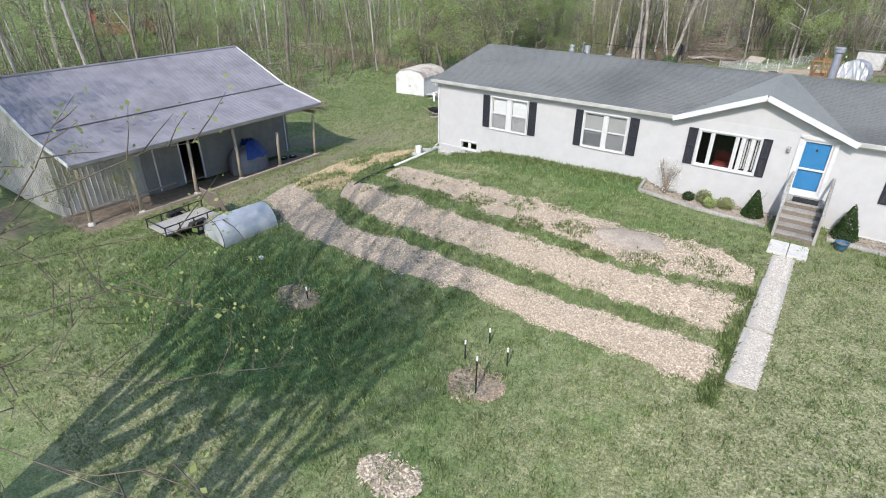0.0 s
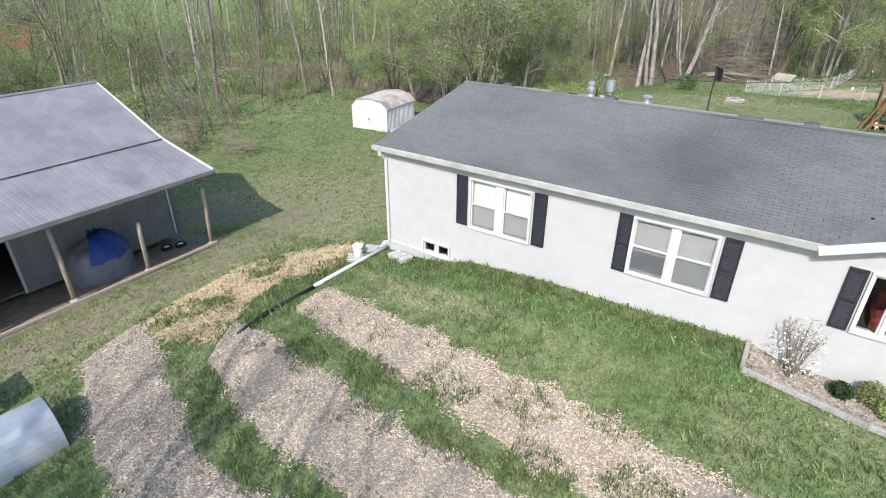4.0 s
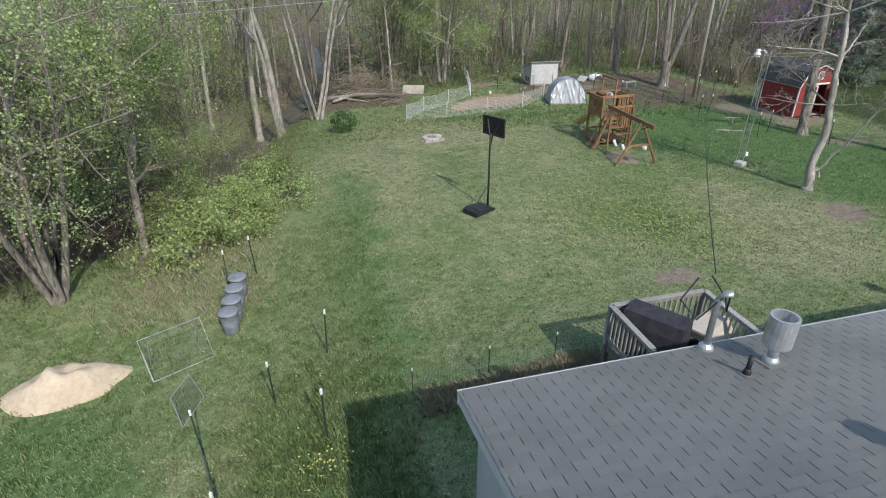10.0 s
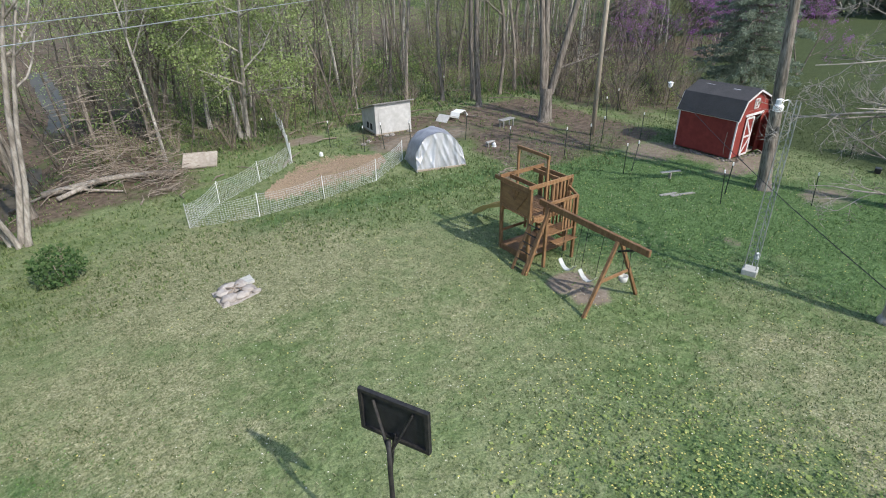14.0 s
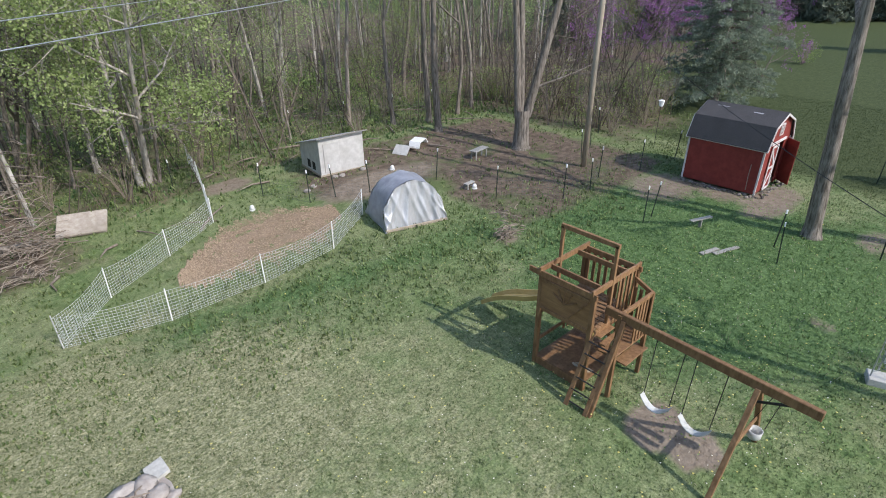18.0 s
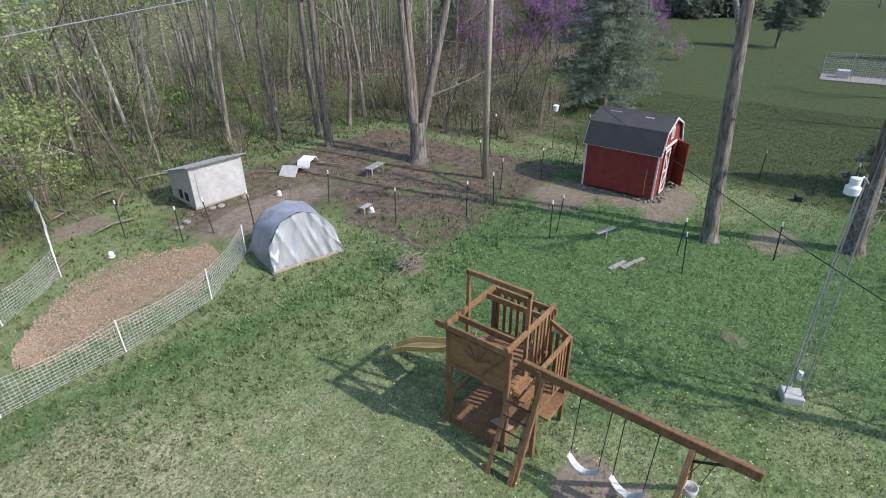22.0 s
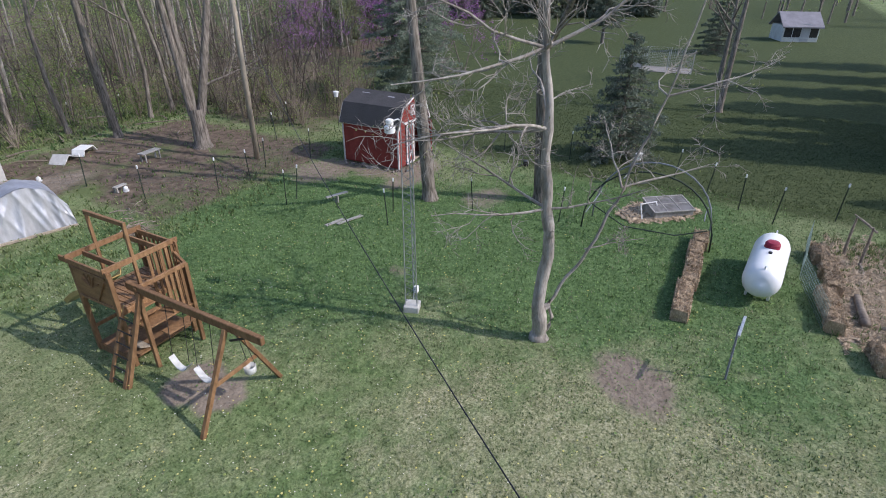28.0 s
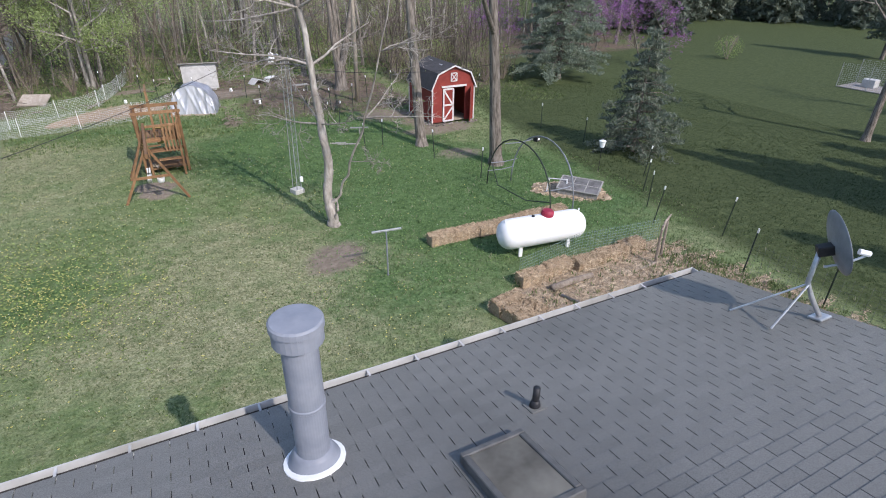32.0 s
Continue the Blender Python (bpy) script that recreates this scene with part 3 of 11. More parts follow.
def land(x, y):
    """The ground's height at x, y (numbers or arrays)."""
    x, y = np.asarray(x, float), np.asarray(y, float)
    z = np.full(np.shape(x), -1.0)
    for h, (cx, cy) in zip(HILLS, CENTRES):
        z = z + h * np.exp(-((x - cx) ** 2 + (y - cy) ** 2) / 162.0)
    z = z + 0.03 * np.sin(x * 0.9 + 0.4 * y) * np.sin(y * 0.7 - 0.3 * x)
    # the bank of earth against the front wall, a swell of the lawn and the hollow of the hen yard
    z = z + 0.27 * np.clip((x + 13.5) / 1.0, 0, 1) * np.clip((-4.4 - x) / 0.9, 0, 1) * np.clip((y - 19.3) / 1.9, 0, 1) ** 1.5 * np.clip((23.5 - y) / 1.5, 0, 1)
    z = z + 0.2 * np.exp(-((x + 11) ** 2 + (y - 44.5) ** 2) / 18.0) - 0.27 * np.exp(-((x - 9) ** 2 + (y - 63) ** 2) / 16.0)
    d = creek_distance(x, y)
    z = z - 1.25 * np.clip(1.25 - d / 2.9, 0, 1) ** 1.5
    z = z + np.clip((np.hypot(x, y - 40) - 75) / 400, 0, 1) * 6
    return z


def gz(x, y):
    return float(land(x, y))


def blot(x, y, cx, cy, rx, ry, soft=0.35, turn=0.0):
    """A soft spot: 1 inside, 0 outside."""
    c, s = math.cos(radians(turn)), math.sin(radians(turn))
    u, v = ((x - cx) * c + (y - cy) * s) / rx, (-(x - cx) * s + (y - cy) * c) / ry
    return np.clip((1 + soft - np.hypot(u, v)) / (2 * soft), 0, 1)


def lane(x, y, pts, width, soft=0.6):
    best = np.full(np.shape(x), 1e9)
    for (ax, ay), (bx, by) in zip(pts, pts[1:]):
        dx, dy = bx - ax, by - ay
        k = np.clip(((x - ax) * dx + (y - ay) * dy) / (dx * dx + dy * dy), 0, 1)
        best = np.minimum(best, np.hypot(x - ax - k * dx, y - ay - k * dy))
    return np.clip((width / 2 - best) / soft + 0.5, 0, 1)


def box_mask(x, y, x0, x1, y0, y1, soft=0.6):
    return np.clip(np.minimum(np.minimum(x - x0, x1 - x), np.minimum(y - y0, y1 - y)) / soft + 0.5, 0, 1)


def masks(x, y):
    """How dry, lush, littered and bare the ground is; dry and lush also paint some light and shade."""
    # blots at (-10, 57), (-14, 50), (0, 43.5) paint glare and sunlight as pale grass
    dry = np.maximum.reduce([0.75 * blot(x, y, 3, 12, 6.5, 9, 0.5), 0.6 * blot(x, y, 0, 40, 7, 6, 0.6), 0.5 * blot(x, y, -7, 53, 5, 8, 0.6), 0.4 * blot(x, y, -9, 42, 6, 6, 0.6),
                             0.75 * lane(x, y, [(-20.5, 13), (-20.6, 19), (-22, 25), (-22, 32)], 3.5, 2.0), 0.65 * blot(x, y, -22, 27, 4, 6, 0.6), 0.5 * blot(x, y, -1, 8, 5, 4, 0.5), 0.6 * blot(x, y, -11, 4, 7, 3.5, 0.6), 0.5 * blot(x, y, -18, 8, 4, 4, 0.6), 0.75 * blot(x, y, -19.5, 25, 3.5, 6, 0.6), 0.7 * blot(x, y, -26, 25, 5, 5, 0.6), 0.6 * lane(x, y, [(-20.8, 12), (-20.8, 20), (-21.5, 26)], 4.5, 2.5), 0.85 * blot(x, y, -10, 57, 5, 5, 0.5), 0.6 * blot(x, y, -14, 50, 4, 7, 0.6), 0.55 * blot(x, y, 0, 43.5, 3.2, 3.6, 0.6), 0.5 * blot(x, y, 0.5, 36, 4, 3, 0.6),
                             0.55 * blot(x, y, -21, 33, 3.5, 4, 0.6), 0.6 * blot(x, y, -13, 19.7, 2.5, 1, 0.5)])
    # the blot at (9.5, 44) is lush grass, widened to paint in tree shade
    lush = np.maximum.reduce([0.8 * blot(x, y, 6, 52.5, 7, 6.5, 0.4), 0.6 * lane(x, y, [(-15.8, 36), (-15.6, 44), (-15.4, 50)], 3.2, 3.0), 0.62 * lane(x, y, [(-8, 60), (-1, 58.6), (3, 58.5)], 3.0, 3.0), 0.8 * blot(x, y, 9.5, 44, 7, 7, 0.4), 0.58 * blot(x, y, -4.8, 42.2, 2.8, 3.0, 0.7), 0.6 * blot(x, y, 5, 38.5, 4, 2.5, 0.5), 0.75 * blot(x, y, -13.5, 8, 7, 3.6, 0.4), 0.6 * blot(x, y, -17.3, 17.5, 2, 3, 0.4),
                              0.7 * lane(x, y, [(-15, 20.6), (-5.5, 20.4)], 1.5, 0.8), 0.7 * blot(x, y, -17.5, 33, 2, 4, 0.4), 0.6 * blot(x, y, 7, 39.2, 3.5, 1.4, 0.5), 0.7 * blot(x, y, -24, 36, 4, 3, 0.5)])
    d = creek_distance(x, y)
    litter = np.maximum.reduce([np.clip((3.1 - d) / 1.4 + 0.3, 0, 1), 0.3 * np.clip((-38 - x + 4 * np.sin(y * 0.3)) / 6 + 0.5, 0, 1), box_mask(x, y, 3.2, 13.5, 57.5, 69, 1.6) * 0.95,
                                box_mask(x, y, -9, 18 + 0 * x, 69.5, 200, 2.5) * 0.53, box_mask(x, y, -60, -9, 66.5, 200, 2.5) * 0.85, box_mask(x, y, -20, -8, 66.5, 200, 3) * 0.6, box_mask(x, y, 14, 23, 60, 200, 3) * 0.6, box_mask(x, y, 20, 52, 71, 200, 4) * 0.75, 0.7 * blot(x, y, 2.5, 66, 3.6, 3.4, 0.3)])
    bare = np.maximum.reduce([0.8 * box_mask(x, y, -25.4, -22.3, 7.4, 20.4, 0.4), 0.5 * lane(x, y, [(-20.9, 12.5), (-20.8, 19), (-21.3, 23.5)], 2.4, 1.6), 0.48 * blot(x, y, -22.0, 23.5, 2.6, 2.6, 0.6), 0.75 * blot(x, y, 2.9, 41.1, 1.25, 0.95, 0.4, 40),
                              0.7 * blot(x, y, -4.2, 16.7, 1.3, 0.9, 0.4), blot(x, y, -1.85, 49.7, 0.75, 0.65, 0.3), blot(x, y, -1.85, 48.85, 0.65, 0.5, 0.3), blot(x, y, -6.7, 38.2, 0.8, 0.5, 0.4),
                              0.8 * blot(x, y, 12.3, 52.6, 2.2, 0.9, 0.4), 0.85 * blot(x, y, 10.6, 56.2, 1.9, 1.3, 0.5), 0.75 * blot(x, y, 11.9, 54.3, 1.2, 1.6, 0.5), 0.8 * blot(x, y, 2.2, 64.6, 3.2, 1.2, 0.4), 0.8 * blot(x, y, -2.6, 69.5, 1.2, 0.8, 0.4),
                              0.6 * blot(x, y, 2.2, 57.4, 0.6, 0.45, 0.4), 0.6 * blot(x, y, -28, 5.5, 5, 1.8, 0.5), 0.6 * blot(x, y, 11.4, 48.6, 1.5, 1.0, 0.5), 0.65 * blot(x, y, 4.8, 48.6, 0.5, 0.3, 0.4),
                              0.62 * blot(x, y, -22.2, 31.6, 2.0, 1.9, 0.5), 0.55 * blot(x, y, -27, 22.5, 3.5, 2.0, 0.5)])
    return dry, lush, litter, bare


def mown(x, y):
    """The neighbour's dense mown lawn, past the fence posts."""
    return np.clip((x - 13.9 - 0.12 * np.clip(y - 32, 0, 40)) / 2.8 + 0.5, 0, 1) * np.clip((y - 18) / 6, 0, 1)


def make_ground():
    def axis(lo, hi, a, b, step):
        near = list(np.arange(a, b + 1e-6, step))
        out, k, p = [], step, a
        while p > lo:
            k *= 1.22
            p -= k
            out.append(max(p, lo))
        left = out[::-1]
        out, k, p = [], step, near[-1]
        while p < hi:
            k *= 1.22
            p += k
            out.append(min(p, hi))
        return np.array(left + near + out)
    xs, ys = axis(-900, 900, -42, 30, 0.4), axis(-900, 1000, -4, 82, 0.4)
    X, Y = np.meshgrid(xs, ys)
    x, y = X.ravel(), Y.ravel()
    z = land(x, y)
    nx, ny = len(xs), len(ys)
    i = np.arange(nx * ny).reshape(ny, nx)
    f = np.stack([i[:-1, :-1], i[:-1, 1:], i[1:, 1:], i[1:, :-1]], -1).reshape(-1, 4)
    me = np_mesh("ground", np.stack([x, y, z], 1), f)
    me.polygons.foreach_set("use_smooth", [True] * len(me.polygons))
    for name, val in zip(("dry", "lush", "litter", "bare", "mown"), (*masks(x, y), mown(x, y))):
        me.attributes.new(name, "FLOAT", "POINT").data.foreach_set("value", val.astype(np.float32))
    me.materials.append(M_GROUND)
    tagged(new("ground", me), "uneven spring lawn with worn patches and leaf litter under the trees", "ground", kind="structure")


make_ground()


def make_creek():
    b = B()
    pts = [Vector((x, y, 0)) for x, y in CREEK]
    zs = [gz(p.x, p.y) + 0.06 for p in pts]
    for i in range(len(pts)):
        d = (pts[min(i + 1, len(pts) - 1)] - pts[max(i - 1, 0)]).normalized()
        s = Vector((-d.y, d.x, 0)) * (1.25 + 0.3 * math.sin(i * 2.1))
        b.v += [tuple(pts[i] - s + Vector((0, 0, zs[i]))), tuple(pts[i] + s + Vector((0, 0, zs[i])))]
    b.f = [(2 * i, 2 * i + 1, 2 * i + 3, 2 * i + 2) for i in range(len(pts) - 1)]
    me = to_mesh("creek_water", b)
    me.materials.append(M_WATER)
    tagged(new("creek_water", me), "dark slow creek water under the bank trees", "creek", kind="structure")


make_creek()


# ---- the house ----
HX0, HX1, HY0, HY1 = -15.38, 5.52, 21.25, 30.95
RX0, RX1, RY0, RYR, RY1 = -15.63, 5.77, 21.05, 26.02, 31.0
ZE, ZR, ZW = 3.5, 4.5, 3.4
GX, GW, GZ, GS = -1.79, 2.63, 4.56, 0.395
SF, SB = (ZR - ZE) / (RYR - RY0), (ZR - 3.471) / (RY1 - RYR)

house = thing("house", (-5, 26, 0.3), 0, "long white ranch house with a grey shingle roof and black shutters", "house")


def holed_wall(b, axis, at, thick, u0, u1, z0, z1, holes):
    """A wall across axis (0: it faces x, 1: it faces y) with openings (u0, u1, z0, z1) through it."""
    us = sorted({u0, u1, *[h[0] for h in holes], *[h[1] for h in holes]})
    zs = sorted({z0, z1, *[h[2] for h in holes], *[h[3] for h in holes]})
    nu, nz = len(us), len(zs)
    vs = [(u, at + s * thick / 2, z) if axis else (at + s * thick / 2, u, z) for s in (-1, 1) for u in us for z in zs]

    def ix(i, j, s):
        return s * nu * nz + i * nz + j

    def solid(i, j):
        if not (0 <= i < nu - 1 and 0 <= j < nz - 1):
            return False
        u, z = (us[i] + us[i + 1]) / 2, (zs[j] + zs[j + 1]) / 2
        return not any(h[0] <= u <= h[1] and h[2] <= z <= h[3] for h in holes)
    fs = []
    for i in range(nu - 1):
        for j in range(nz - 1):
            if solid(i, j):
                for s in (0, 1):
                    fs.append((ix(i, j, s), ix(i + 1, j, s), ix(i + 1, j + 1, s), ix(i, j + 1, s)))
                for di, dj, p, q in ((-1, 0, (i, j), (i, j + 1)), (1, 0, (i + 1, j), (i + 1, j + 1)), (0, -1, (i, j), (i + 1, j)), (0, 1, (i, j + 1), (i + 1, j + 1))):
                    if not solid(i + di, j + dj):
                        fs.append((ix(*p, 0), ix(*q, 0), ix(*q, 1), ix(*p, 1)))
    b.add(vs, fs)


W1, W2, W3, W4 = (-12.44, -10.69), (-8.07, -6.31), (-3.62, -1.64), (2.45, 4.2)
WZ0, WZ1 = 1.66, 3.04
FRONT_HOLES = [(*W1, WZ0, WZ1), (*W2, WZ0, WZ1), (*W3, 1.78, WZ1), (*W4, WZ0, WZ1), (-0.43, 0.43, 1.42, 3.3), (-14.05, -13.15, 0.38, 0.76)]
b = B()
holed_wall(b, 1, HY0 + 0.1, 0.2, HX0, HX1, 0.05, ZW, FRONT_HOLES)
wall_f = part("front_wall", b, M_SIDING, house, "white wall", world_space=True)
part("gable_wall", B().prism([(GX - GW, ZW), (GX + GW, ZW), (GX, GZ - 0.12)], 1, HY0, HY0 + 0.2), M_SIDING, house, world_space=True)
b = B()
holed_wall(b, 1, HY1 - 0.1, 0.2, HX0, HX1, -0.6, ZW, [(3.0, 3.85, 1.45, 2.75), (-9.6, -7.9, 0.5, 2.6), (-3.5, -2.3, 1.4, 2.6)])
part("back_wall", b, M_SIDING, house, world_space=True)
for n, x in (("west_wall", HX0 + 0.1), ("east_wall", HX1 - 0.1)):
    b = B()
    b.prism([(HY0 + 0.2, -0.6), (HY1 - 0.2, -0.6), (HY1 - 0.2, ZW), (RYR, ZR - 0.14), (HY0 + 0.2, ZW)], 0, x - 0.1, x + 0.1)
    part(n, b, M_SIDING, house, world_space=True)
# lap siding: each course stands a little proud of the wall
board = 0.125
z = 0.445
while z < ZW - 0.05:
    cuts = sorted([h for h in FRONT_HOLES if h[2] < z + board and h[3] > z], key=lambda h: h[0])
    x = HX0
    for h in cuts + [(HX1, HX1, 0, 0)]:
        if h[0] - 0.06 > x:
            b = B().prism([(HY0 - 0.004, z + board), (HY0 - 0.014, z), (HY0 + 0.002, z), (HY0 + 0.002, z + board)], 0, x, h[0] - (0.06 if h[0] < HX1 else 0))
            part("siding_board", b, M_SIDING, wall_f, world_space=True)
        x = h[1] + 0.06
    z += board
b = B()
b.box(((HX0 + HX1) / 2, HY0 - 0.02, 0.4), (HX1 - HX0, 0.04, 0.07), None, 0.008)
part("skirting_board", b, M_TRIM, house, world_space=True)
# near-black floor and wall stand in for the shade inside the rooms
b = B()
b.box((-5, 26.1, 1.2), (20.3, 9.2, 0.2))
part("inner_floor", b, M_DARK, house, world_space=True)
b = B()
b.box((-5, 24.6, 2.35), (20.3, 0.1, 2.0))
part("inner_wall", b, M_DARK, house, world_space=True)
for x in (HX0, HX1):
    part("corner_board", B().box((x, HY0 - 0.012, 2.05), (0.09, 0.04, 2.6), None, 0.006), M_TRIM, house, world_space=True)


def window(name, x0, x1, z0, z1, panes, y=HY0, face=-1, blinds=True, sash=True, lift=0.0, slat=None):
    """A window with its frame, sashes, panes and blinds. panes: the stretches of glass as shares of the width."""
    w = part(name, B().box(((x0 + x1) / 2, y - face * 0.12, z0 - 0.03), (x1 - x0 + 0.1, 0.06, 0.03), None, 0.005), M_TRIM, house, world_space=True)
    f = B()
    for c, s in ((((x0 + x1) / 2, y, z1 + 0.03), (x1 - x0 + 0.1, 0.1, 0.06)), (((x0 + x1) / 2, y, z0 - 0.03), (x1 - x0 + 0.1, 0.12, 0.05)),
                 ((x0 - 0.02, y, (z0 + z1) / 2), (0.06, 0.1, z1 - z0)), ((x1 + 0.02, y, (z0 + z1) / 2), (0.06, 0.1, z1 - z0))):
        f.box((c[0], c[1] + face * 0.012, c[2]), s, None, 0.008)
    part("frame", f, M_TRIM, w, world_space=True)
    wd = x1 - x0
    for k, (a, c) in enumerate(panes):
        xa, xc = x0 + a * wd, x0 + c * wd
        if k:
            xp = x0 + panes[k - 1][1] * wd
            part("mullion", B().box(((xp + xa) / 2, y + 0.01, (z0 + z1) / 2), (xa - xp, 0.08, z1 - z0), None, 0.006), M_TRIM, w, world_space=True)
        s = B()
        zm = z0 + 0.5 * (z1 - z0)
        rails = (z0 + 0.025, zm, z1 - 0.025) if sash else (z0 + 0.025, z1 - 0.025)
        for zz in rails:
            s.box(((xa + xc) / 2, y + 0.02, zz), (xc - xa, 0.05, 0.05), None, 0.005)
        for xx in (xa + 0.02, xc - 0.02):
            s.box((xx, y + 0.02, (z0 + z1) / 2), (0.04, 0.045, z1 - z0 - 0.06), None, 0.005)
        part("sash", s, M_TRIM, w, world_space=True)
        g = part("pane", B().box(((xa + xc) / 2, y + 0.03, (z0 + z1) / 2), (xc - xa - 0.04, 0.006, z1 - z0 - 0.04)), M_GLASS, w, world_space=True)
        g.visible_shadow = False
        if blinds:
            sc = part("screen", B().box(((xa + xc) / 2, y - 0.008, z0 + 0.25 * (z1 - z0)), (xc - xa - 0.08, 0.004, 0.5 * (z1 - z0) - 0.06)), M_SCREEN, w, "dark insect screen", world_space=True)
            sc.visible_shadow = False
            s = B()
            z = z1 - 0.05
            while z > z0 + 0.05 + (0.0 if k else lift):
                s.box(((xa + xc) / 2, y + 0.09, z), (xc - xa - 0.06, 0.034, 0.004), Matrix.Rotation(radians(64), 3, "X"))
                z -= 0.03
            part("blind", s, slat or M_BLIND, w, "grey slatted blind" if slat else "pale slatted blind", world_space=True)
    return w


window("window", *W1, WZ0, WZ1, [(0, 0.44), (0.56, 1)], lift=0.0)
window("window", *W2, WZ0, WZ1, [(0, 0.47), (0.55, 1)], lift=0.5, slat=M_BLINDGREY)
window("window", *W3, 1.78, WZ1, [(0.0, 0.2), (0.23, 0.61), (0.635, 0.71), (0.74, 0.865), (0.89, 1.0)], blinds=False, sash=False)
window("window", *W4, WZ0, WZ1, [(0, 0.47), (0.55, 1)])
window("window", 3.0, 3.85, 1.45, 2.75, [(0, 1)], y=HY1, face=1, blinds=False)
window("window", -3.5, -2.3, 1.4, 2.6, [(0, 1)], y=HY1, face=1, blinds=False)
window("glass_door", -9.6, -7.9, 0.5, 2.6, [(0, 0.48), (0.52, 1)], y=HY1, face=1, blinds=False, sash=False)
window("basement_window", -14.05, -13.15, 0.4, 0.76, [(0, 0.46), (0.54, 1)], blinds=False, sash=False)


def shutter(x0, x1, z0, z1):
    """A louvred shutter, flat on the wall."""
    sh = part("shutter", B().box(((x0 + x1) / 2, HY0 - 0.025, (z0 + z1) / 2), (x1 - x0 - 0.02, 0.02, z1 - z0 - 0.02)), M_SHUTTER, house, "black louvred shutter", world_space=True)
    f = B()
    for x in (x0 + 0.025, x1 - 0.025):
        f.box((x, HY0 - 0.035, (z0 + z1) / 2), (0.05, 0.045, z1 - z0), None, 0.006)
    for z in (z0 + 0.035, (z0 + z1) / 2, z1 - 0.035):
        f.box(((x0 + x1) / 2, HY0 - 0.035, z), (x1 - x0 - 0.1, 0.04, 0.07), None, 0.006)
    part("frame", f, M_SHUTTER, sh, world_space=True)
    for lo, hi in ((z0 + 0.09, (z0 + z1) / 2 - 0.05), ((z0 + z1) / 2 + 0.05, z1 - 0.09)):
        s = B()
        z = lo
        while z < hi:
            s.box(((x0 + x1) / 2, HY0 - 0.042, z), (x1 - x0 - 0.1, 0.02, 0.012), Matrix.Rotation(radians(-35), 3, "X"))
            z += 0.036
        part("louvre_panel", s, M_SHUTTER, sh, world_space=True)


for x0, x1, z0, z1 in ((-12.89, -12.55, 1.66, 3.1), (-10.58, -10.23, 1.64, 3.1), (-8.44, -8.11, 1.62, 3.1), (-6.2, -5.84, 1.62, 3.1), (-4.03, -3.71, 1.74, 3.1), (-1.58, -1.3, 1.74, 3.1),
                       (2.05, 2.38, 1.62, 3.1), (4.27, 4.6, 1.62, 3.1)):
    shutter(x0, x1, z0, z1)

# the front door, behind a white storm door
door = part("front_door", B().box((0, HY0 + 0.1, 2.36), (0.86, 0.05, 1.86), None, 0.008), M_DOORBLUE, house, "bright blue door", world_space=True)
f = B()
for x in (-0.5, 0.5):
    f.box((x, HY0 - 0.01, 2.36), (0.13, 0.1, 1.98), None, 0.008)
f.box((0, HY0 - 0.01, 3.36), (1.13, 0.1, 0.13), None, 0.008)
f.box((0, HY0 - 0.01, 1.4), (1.1, 0.14, 0.06), None, 0.008)
part("frame", f, M_TRIM, door, world_space=True)
s = B()
for x in (-0.4, 0.4):
    s.box((x, HY0 + 0.02, 2.36), (0.07, 0.035, 1.86), None, 0.005)
for z, h in ((3.25, 0.08), (2.3, 0.07), (1.5, 0.16)):
    s.box((0, HY0 + 0.02, z), (0.73, 0.035, h), None, 0.005)
part("storm_door", s, M_TRIM, door, "white storm door frame", world_space=True)
for z0, z1 in ((1.58, 2.265), (2.335, 3.21)):
    g = part("pane", B().box((0, HY0 + 0.02, (z0 + z1) / 2), (0.73, 0.006, z1 - z0)), M_GLASS, door, world_space=True)
    g.visible_shadow = False
p2 = B()
for x in (-0.19, 0.19):
    for z, h in ((1.8, 0.42), (2.75, 0.6)):
        p2.box((x, HY0 + 0.072, z), (0.26, 0.012, h), None, 0.005)
part("panel", p2, M_DOORBLUE, door, world_space=True)
part("handle", B().tube([(-0.36, HY0 - 0.03, 2.18), (-0.36, HY0 - 0.05, 2.25), (-0.36, HY0 - 0.03, 2.32)], 0.01, 6), M_GALV, door, world_space=True)
part("knocker", B().blob((0, HY0 + 0.06, 2.95), (0.035, 0.02, 0.05)), M_IRON, door, world_space=True)
lamp = part("wall_lamp", B().box((-0.79, HY0 - 0.02, 2.86), (0.1, 0.03, 0.2), None, 0.01), M_IRON, house, "small dark porch lamp", world_space=True)
part("lantern", B().lathe([(0.03, 0), (0.055, 0.02), (0.065, 0.14), (0.07, 0.15), (0.02, 0.2)], 8, (-0.79, HY0 - 0.09, 2.78)), M_GALV, lamp, world_space=True)
part("red_sofa", B().box((-2.5, 22.7, 1.36), (1.4, 0.7, 0.42), None, 0.08).box((-2.5, 23.0, 1.68), (1.4, 0.22, 0.5), None, 0.08), M_RED, house, "red sofa seen through the window", world_space=True)
b = B()
for k in range(8):
    b.box((-2.25 + k * 0.085, HY0 + 0.13, 2.42), (0.07, 0.008, 1.1), Matrix.Rotation(radians(55), 3, "Z"))
part("vertical_blind", b, M_BLIND, house, world_space=True)

